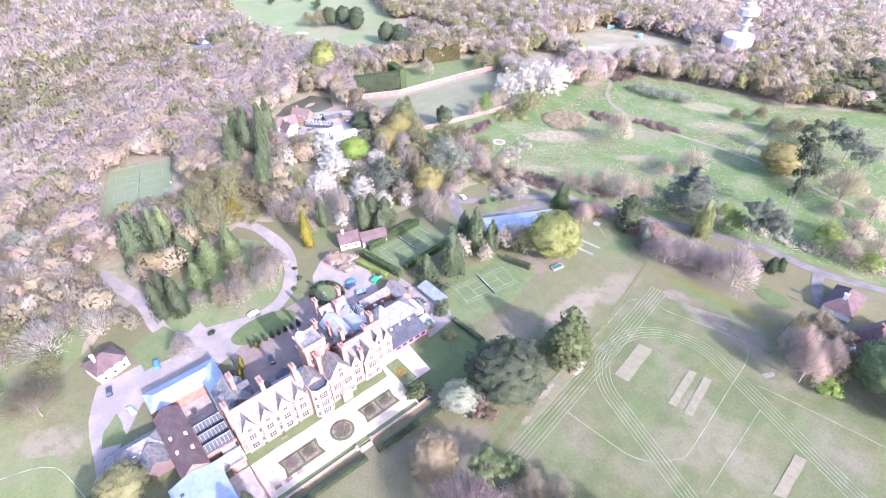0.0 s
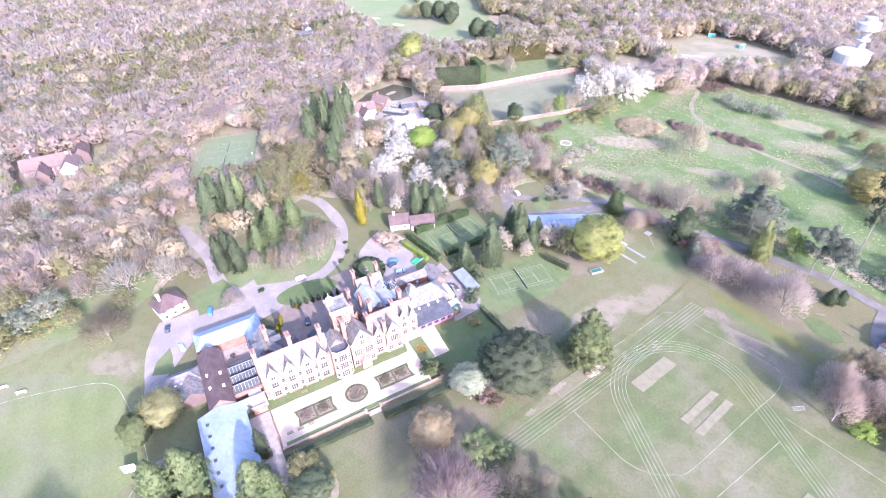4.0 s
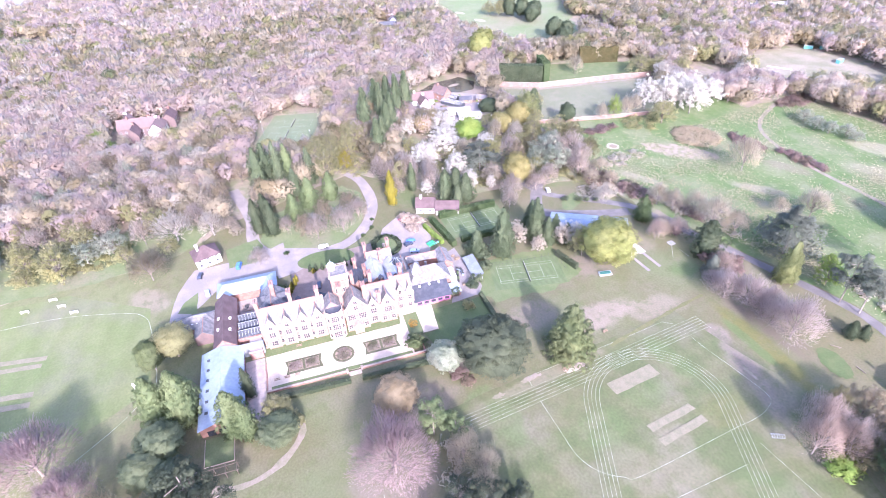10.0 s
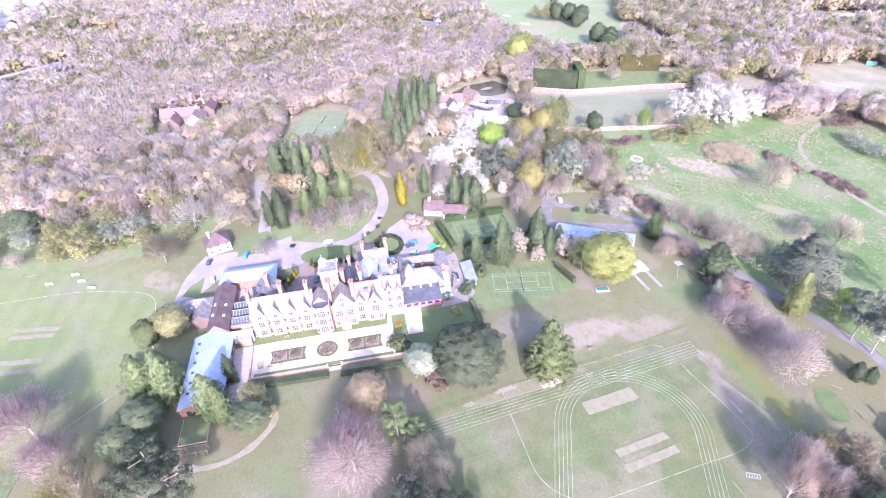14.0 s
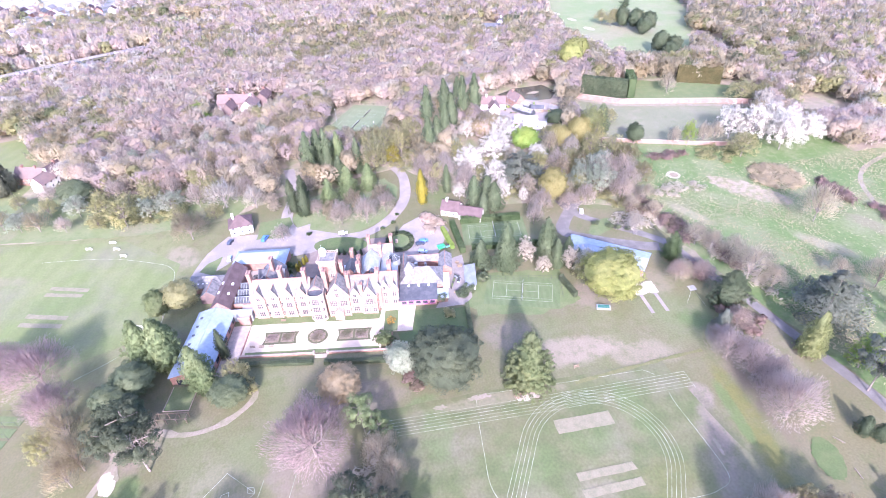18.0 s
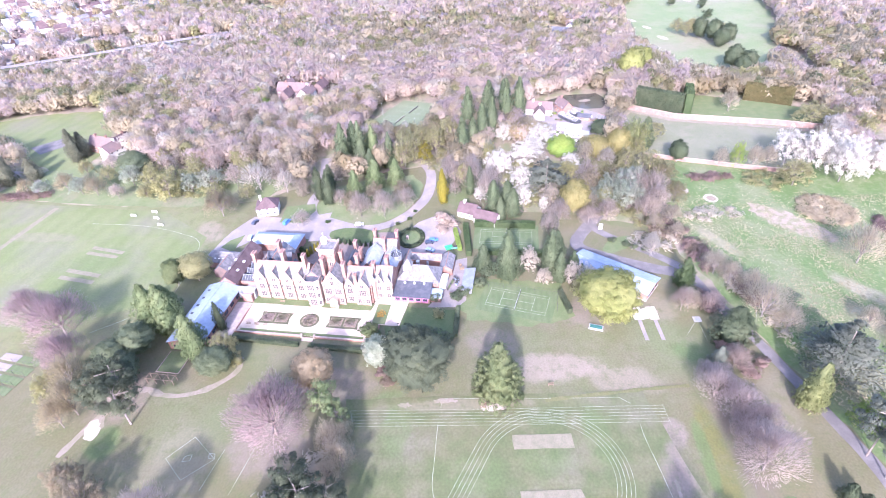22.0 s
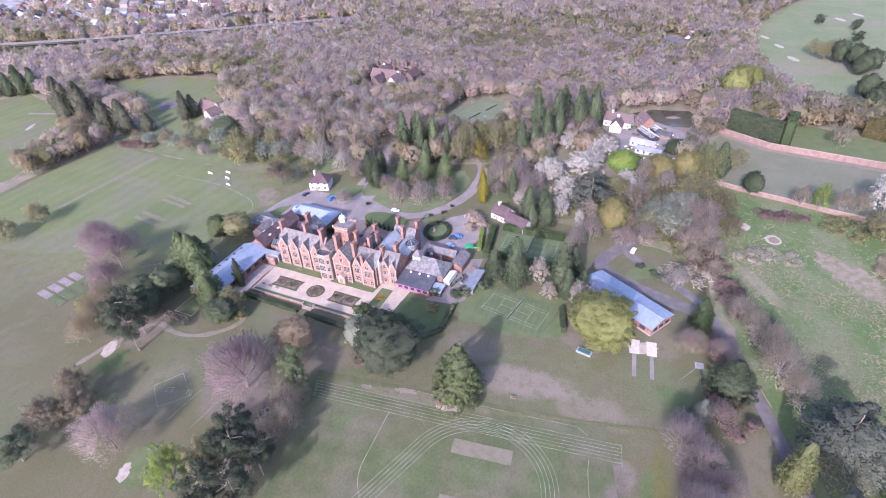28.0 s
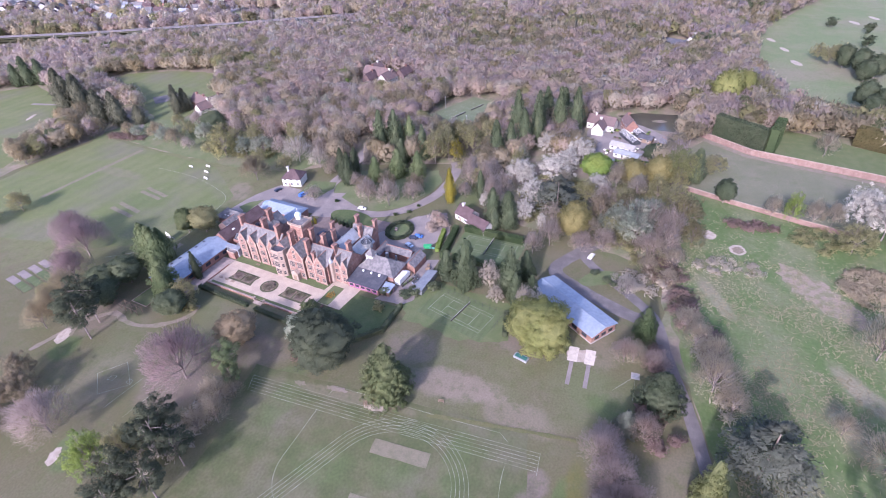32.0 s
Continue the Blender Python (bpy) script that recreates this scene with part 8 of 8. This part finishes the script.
part("urn", Geo().cyl(0, 0, .9, 1.5, .25, .55, 10).cyl(0, 0, 1.5, 1.7, .6, .6, 10), "stone", stone)

# cricket sight screen beside the conifers
screen = thing("sight_screen", pose(-111.1, -18.2, .06, 0, 0, 70), "white slatted cricket sight screen on wheels", "sight screen")
for k in range(9):
    part("slat", Geo().box(-1.9, 1.9, -.04, .04, .45 + .4 * k, .8 + .4 * k), "whitepaint", screen)
for x in (-1.7, 0, 1.7):
    part("upright", Geo().box(x - .06, x + .06, .05, .15, .2, 4.05), "whitepaint", screen)
    part("brace", Geo().bar((x, .1, 3.2), (x, 1.6, .2), .06), "whitepaint", screen)
for x in (-1.7, 1.7):
    for y in (.1, 1.6):
        part("wheel", Geo().cyl(x, y, 0, .22, .22, n=10), "iron", screen)

# ---- woods ----


TOWN = [(-436, -760), (-440, -322), (-512, -300), (-565, -285), (-625, -235), (-665, -180), (-760, -130), (-900, -100), (-1000, -400), (-800, -800)]
CLEAR = [[(-165, 195), (-155, 218), (-95, 226), (-20, 242), (140, 250), (140, 222), (-20, 222), (-60, 212), (-110, 196)], [(-150, 112), (-145, 215), (-222, 217), (-236, 196), (-240, 140), (-226, 118)], [(-214, 238), (-180, 256), (-166, 300), (-172, 334), (-196, 330), (-214, 290)], [(-186, -150), (-232, -140), (-240, -95), (-225, -50), (-216, -15), (-212, 20), (-186, 20)], ESTATE, MEADOW,
         [(-302, 258), (-299, 300), (-280, 338), (-246, 332), (-196, 292), (-206, 262), (-224, 212), (-250, 206), (-292, 222)],
         [(-545, 280), (-482, 266), (-425, 260), (-402, 266), (-360, 273), (-332, 290), (-326, 324), (-352, 344), (-430, 382), (-480, 408), (-600, 440), (-760, 480), (-800, 420), (-645, 331)],
         [(-316, 350), (-400, 366), (-398, 384), (-312, 372)], [(-245, 404), (-235, 462), (-190, 470), (-150, 452), (-140, 425), (-165, 400), (-196, 370), (-215, 384)], [(-246, 346), (-212, 334), (-202, 362), (-222, 384), (-244, 376)],
         [(-292, -253), (-310, -240), (-325, -204), (-329, -150), (-306, -138), (-270, -120), (-236, -118), (-226, -135), (-250, -168), (-271, -217)],
         [(-248, -235), (-200, -190), (-145, -176), (-60, -170), (-60, -340), (-230, -340), (-272, -304)], [(-488, -286), (-528, -290), (-546, -222), (-514, -214), (-478, -246)],
         [(-326, 66), (-312, 104), (-254, 88), (-264, 40)], [(-308, 162), (-322, 186), (-323, 210), (-306, 216), (-290, 210), (-262, 204), (-232, 196), (-232, 168), (-262, 154), (-290, 153)],
         TOWN, [(-645, -165), (-606, -112), (-586, -84), (-602, -78), (-658, -120)], [(-332, 496), (-298, 516), (-292, 562), (-330, 574), (-354, 530)],
         [(-366, -30), (-352, 26), (-304, 22), (-306, -30)], [(-280, -135), (-276, -104), (-238, -94), (-232, -128)], [(-500, 196), (-492, 226), (-452, 214), (-448, 192)],
         [(-142, 444), (-142, 470), (-106, 470), (-106, 440), (-126, 436)], [(-250, 104), (-250, 90), (-200, 86), (-200, 106)], [(-240, 22), (-240, 40), (-196, 44), (-196, 24)],
         [(-252, -248), (-236, -248), (-200, -172), (-206, -138), (-236, -138), (-248, -214)],
         [(-286, -560), (-322, -459), (-340, -402), (-364, -348), (-390, -295), (-418, -241), (-450, -185), (-496, -110), (-527, -120), (-493, -191), (-467, -241), (-444, -295), (-420, -348), (-399, -402), (-380, -459), (-345, -560)]]


def wood_shape(rng, n, size, slim, leafed):
    """A woodland tree: twig or leaf sprays over an uneven dome of denser inner ones."""
    if n < 45:         # low bushes: sprays alone
        p = np.stack([.5 * rng.normal(0, .6, n), .5 * rng.normal(0, .6, n), rng.uniform(.05, .7, n)], 1)
        d = unit(np.stack([p[:, 0], p[:, 1], np.full(n, .9)], 1))
        v, _ = cards(p, d, rng, .36, .3, .5)
        nrm = shade(p, d, .2)
        v = turned(v, nrm)
    else:
        skin = lumpy(rng, .2 if n > 100 else .14)
        k, big = (270, .118) if n > 300 else (100, .17) if n > 100 else (46, .25)
        form, mid = np.array((.45, .45, .4)), np.array((0, 0, .56))
        lean = rng.normal(0, .12, 3) * (1, 1, 0)
        d0 = unit(rng.normal(0, 1, (k, 3)) + (0, 0, .4))
        n0 = np.repeat(unit(d0 * .7 + lean * .5 + rng.normal(0, .1, (k, 3)) + (0, 0, .95)), 3, 0)
        p0 = d0 * (skin(d0) * rng.uniform(.6, .9, k))[:, None] * form + mid + lean * .2
        v0 = turned(cards(p0, d0 + (0, 0, .2), rng, big, .62, .45)[0], n0)
        d = unit(rng.normal(0, 1, (n, 3)) + (0, 0, .35))
        p = d * (skin(d) * rng.uniform(.62, 1.04, n) ** .5)[:, None] * form + mid + lean * .2
        nrm = np.repeat(unit(d * .7 + lean * .5 + rng.normal(0, .1, (n, 3)) + (0, 0, .95)), 3, 0)
        if leafed:
            v, _ = cards(p, nrm[::3], rng, size * .85, slim * 1.7, .5)
        else:
            v, _ = cards(p, unit(p - (0, 0, .25)) * .8 + (0, 0, .2), rng, size * 1.1, slim, stray=.4, toward=nrm[::3])
        v, nrm = np.concatenate([turned(v, nrm), v0]), np.concatenate([nrm, n0])
    v[:, 2] = np.maximum(v[:, 2], 0)
    return v, np.arange(len(v)).reshape(-1, 3), nrm


def grow(name, leaf, label, places, n, size, slim, seed, leafed=False):
    """Joins many woodland trees into one mesh."""
    rng = np.random.default_rng(seed)
    shapes = [wood_shape(rng, n, size, slim, leafed) for _ in range(7)]
    vs, fs, ns, k = [], [], [], 0
    for i, (x, y, h, w) in enumerate(places):
        v, f, nn = shapes[rng.integers(0, 7)]
        a = rng.uniform(0, 6.28)
        c, s = math.cos(a), math.sin(a)
        u = np.empty_like(v)
        u[:, 0], u[:, 1], u[:, 2] = (v[:, 0] * c - v[:, 1] * s) * w + x, (v[:, 0] * s + v[:, 1] * c) * w + y, v[:, 2] * h
        vs.append(u)
        ns.append(np.stack([nn[:, 0] * c - nn[:, 1] * s, nn[:, 0] * s + nn[:, 1] * c, nn[:, 2]], 1))
        fs.append(f + k)
        k += len(v)
    if vs:
        ob = new(name, np_mesh(name, np.concatenate(vs), np.concatenate(fs), leaf, np.concatenate(ns)))
        tagged(ob, label, "woodland", "", "stuff")


def stems(places, label):
    """Pale trunks and a few limbs of the wood's trees, joined."""
    rng = np.random.default_rng(77)
    v = []
    for x, y, h, w in places:
        lean = rng.normal(0, .05, 2) * h
        runs = [((0, 0, 0), (lean[0], lean[1], h * .8), .016 * h, .004 * h)]
        for _ in range(3):
            z0, a = rng.uniform(.3, .6), rng.uniform(0, 6.28)
            runs.append(((lean[0] * z0, lean[1] * z0, z0 * h * .8), (w * .3 * math.cos(a), w * .3 * math.sin(a), h * (z0 + .3)), .007 * h, .002 * h))
        for a, b, r0, r1 in runs:
            a, b = np.array(a), np.array(b)
            for t in (0.3, 2.4, 4.5):
                s, s2 = np.array((math.cos(t), math.sin(t), 0)), np.array((math.cos(t + 2.1), math.sin(t + 2.1), 0))
                v += [a + s * r0 + (x, y, 0), a + s2 * r0 + (x, y, 0), b + s * r1 + (x, y, 0)]
    v = np.array(v)
    tagged(new("woodland_stems", np_mesh("woodland_stems", v, np.arange(len(v)).reshape(-1, 3), "barkpale")), label, "woodland", "", "stuff")


rw = np.random.default_rng(21)
KINDS = (("twigbrown", "bare brown woodland trees in early spring", False), ("twigpink", "bare pinkish woodland trees in early spring", False), ("twigorange", "russet woodland trees with opening buds", False),
         ("olive", "olive woodland trees coming into leaf", True), ("twiggrey", "pale grey bare woodland birches", False), ("twigmauve", "bare mauve-grey woodland trees", False),
         ("twigtan", "tan woodland trees with opening buds", False), ("twigred", "reddish bare woodland trees", False), ("budgreen", "grey-green woodland trees coming into leaf", True),
         ("budyellow", "yellowish woodland trees coming into leaf", True))
WARM, COOL, LEAFING = (0, 2, 0, 6, 1, 3, 5, 6), (1, 5, 1, 5, 1, 0, 7, 4), (3, 6, 2, 0, 2, 6, 9, 8)
bins, trunks = {}, []
for x0, x1, y0, y1, step in ((-440, 140, -320, 720, 6.8), (-860, -440, -640, 760, 8.4), (-440, -140, -640, -320, 8.4)):
    gx, gy = np.meshgrid(np.arange(x0, x1, step), np.arange(y0, y1, step))
    x = gx.ravel() + rw.uniform(-.48, .48, gx.size) * step
    y = gy.ravel() + rw.uniform(-.48, .48, gx.size) * step
    ok = np.ones(len(x), bool)
    for poly in CLEAR:
        ok &= ~inside(poly, x, y) | ((rw.random(len(x)) < .16) if poly is TOWN else False)
    for px, py, pr in PLANTED:
        ok &= (x - px) ** 2 + (y - py) ** 2 > (pr * .75) ** 2
    ok &= ~((x > -150) & (y < 200)) & (y < 720 - .55 * np.maximum(x + 200, 0)) & (np.hypot(x - 20, y - 90) < 880)
    for a, b in zip(x[ok], y[ok]):
        far = math.hypot(a - 20, b - 90)
        lod = 0 if far < 370 else 1 if far < 500 else 2
        q = noise.noise((a * .009, b * .009, 1.7)) + noise.noise((a * .05, b * .05, 5.1)) * .8 + rw.normal(0, .25)
        kind = int(rw.choice(LEAFING if q > .5 else WARM if q > -.1 else COOL))
        tall = 1 + .22 * noise.noise((a * .02, b * .02, 9.3))
        spot = (a, b, rw.uniform(12, 15) * tall, rw.uniform(10.5, 14.5))
        bins.setdefault((kind, lod), []).append(spot)
        if lod == 0 and rw.random() < .6:
            trunks.append(spot)
stems(trunks, "pale thin trunks and limbs of the bare wood")
for (kind, lod), places in sorted(bins.items()):
    leaf, label, leafed = KINDS[kind]
    grow("woodland", leaf, label, places, (430, 150, 56)[lod], (.084, .125, .185)[lod], (.25, .32, .46)[lod], 40 + kind + 7 * lod, leafed)

# pale grass tussocks of the meadow, and the roses in the beds
def tufts(name, leaf, label, spots, count, size, parent=None):
    rng = np.random.default_rng(count)
    pts = []
    for x, y, rx, ry in spots:
        a, r = rng.uniform(0, 6.2832, count), np.sqrt(rng.random(count))
        k = max(1, count // 45) if name == "tussock_grass" else count
        c = np.stack([x + rx * r * np.cos(a), y + ry * r * np.sin(a)], 1)[rng.integers(0, k, count)] + rng.normal(0, 1, (count, 2)) * ((3.6, 1.3) if k < count else (0, 0))
        pts.append(np.concatenate([c, rng.uniform(.05, size * .5, (count, 1))], 1))
    p = np.concatenate(pts)
    v, f = cards(np.repeat(p, 3, 0) + rng.normal(0, size * .2, (len(p) * 3, 3)) * (1, 1, .4), np.tile((0, 0, 1.0), (len(p) * 3, 1)), rng, size, .8, .7)
    up = np.tile((.25, 0, .97), (len(v), 1))
    ob = new(name, np_mesh(name, turned(v, up), f, leaf, up))
    ob.parent = parent
    return tagged(ob, label, "" if parent else "grass", "", "stuff")


leafy("drygrass", (0.34, 0.305, 0.205), (0.27, 0.25, 0.155), 0.25)
leafy("rose", (0.264, 0.211, 0.185), (0.141, 0.15, 0.079))
n_t = 80000
tx, ty = rw.uniform(-205, 60, n_t), rw.uniform(212, 384, n_t)
dense = np.array([noise.noise((a * .035, b * .02, 4.2)) + .5 * noise.noise((a * .12, b * .12, 8.1)) for a, b in zip(tx, ty)])
keep = inside(MEADOW, tx, ty) & (rw.random(n_t) < np.clip(dense * 1.7 + .2, .08, .9))
for x0, y0, x1, y1, w in ((-125, 207, -59, 220, 6), (-59, 220, 20, 228, 6), (-170, 358, -104, 305, 3), (-104, 305, -3, 285, 3)):
    u = np.clip(((tx - x0) * (x1 - x0) + (ty - y0) * (y1 - y0)) / ((x1 - x0) ** 2 + (y1 - y0) ** 2), 0, 1)
    keep &= np.hypot(tx - x0 - u * (x1 - x0), ty - y0 - u * (y1 - y0)) > w
p = np.stack([tx[keep], ty[keep], rw.uniform(.1, .2, keep.sum())], 1)
v, f = cards(p, np.tile((0, 0, 1.0), (len(p), 1)), rw, 1.05, .34, .22)
up = np.tile((.2, 0, .98), (len(v), 1))
tagged(new("tussock_grass", np_mesh("tussock_grass", turned(v, up), f, "drygrass", up)), "pale dry grass tussocks strewn over the meadow", "grass", "", "stuff")
for x0 in (-17.1, -11.3, 10.9, 16.7):
    q = HOUSE @ Vector((x0, 0, 0))
    for k, ob in enumerate([tufts("rose_bushes", "rose", "low bare rose bushes", [(q.x, q.y, 2.0, 2.2)], 160, .5)]):
        ob.location.z = .55
leafy("marigold", (0.44, 0.238, 0.053), (0.299, 0.194, 0.053), .3)
q = HOUSE @ Vector((27.5, 6.2, 0))
tufts("bedding_flowers", "marigold", "orange bedding flowers", [(q.x, q.y, 2.4, 1.7)], 110, .36).location.z = .45
tufts("rose_bushes", "rose", "low bare rose bushes in the round bed", [(-94.4, 49.5, 2.8, 2.8)], 200, .5).location.z = .55

# low scrub: hedge banks, heather, field margins
rs = np.random.default_rng(8)


def scrub(name, leaf, label, spots, density):
    """Low bushes strewn over ellipses."""
    pl = []
    for x, y, rx, ry in spots:
        for _ in range(int(rx * ry * 3.14 * density)):
            a, r = rs.uniform(0, 6.28), math.sqrt(rs.random())
            pl.append((x + rx * r * math.cos(a), y + ry * r * math.sin(a), rs.uniform(1.2, 3.4), rs.uniform(2, 4.5)))
    grow(name, leaf, label, pl, 44, .16, .4, len(pl))


scrub("scrub", "heather", "low brown heather and bramble scrub", [(-195, 240, 4, 12), (-108, 222, 14, 3), (-140, 300, 12, 5), (-112, 308, 14, 4), (-128, 212, 12, 5), (-202, -136, 4, 16), (-166, 372, 6, 16), (-150, 205, 8, 8)], .3)
scrub("scrub", "twigbrown", "low brown heather in the meadow", [(-160, 282, 13, 12)], .35)
scrub("scrub", "olive", "brambles and saplings under the shelter belt", [(-170, 180, 10, 10), (-160, 196, 10, 8), (-185, 185, 16, 14), (-200, 150, 22, 16), (-214, 190, 14, 16), (-178, 150, 8, 12), (-196, 204, 18, 8), (-228, 96, 12, 10), (-230, 60, 10, 16), (-205, -45, 12, 26), (-150, 200, 6, 6), (-190, 270, 10, 14)], .1)
scrub("scrub", "twiggrey", "bare grey scrub along the banks", [(-112, 218, 14, 3), (-88, 226, 12, 4), (-140, 195, 8, 10), (-160, 230, 6, 14), (-30, 66, 16, 5), (-16, 58, 10, 8), (-20, 238, 20, 4), (20, 245, 20, 8)], .12)
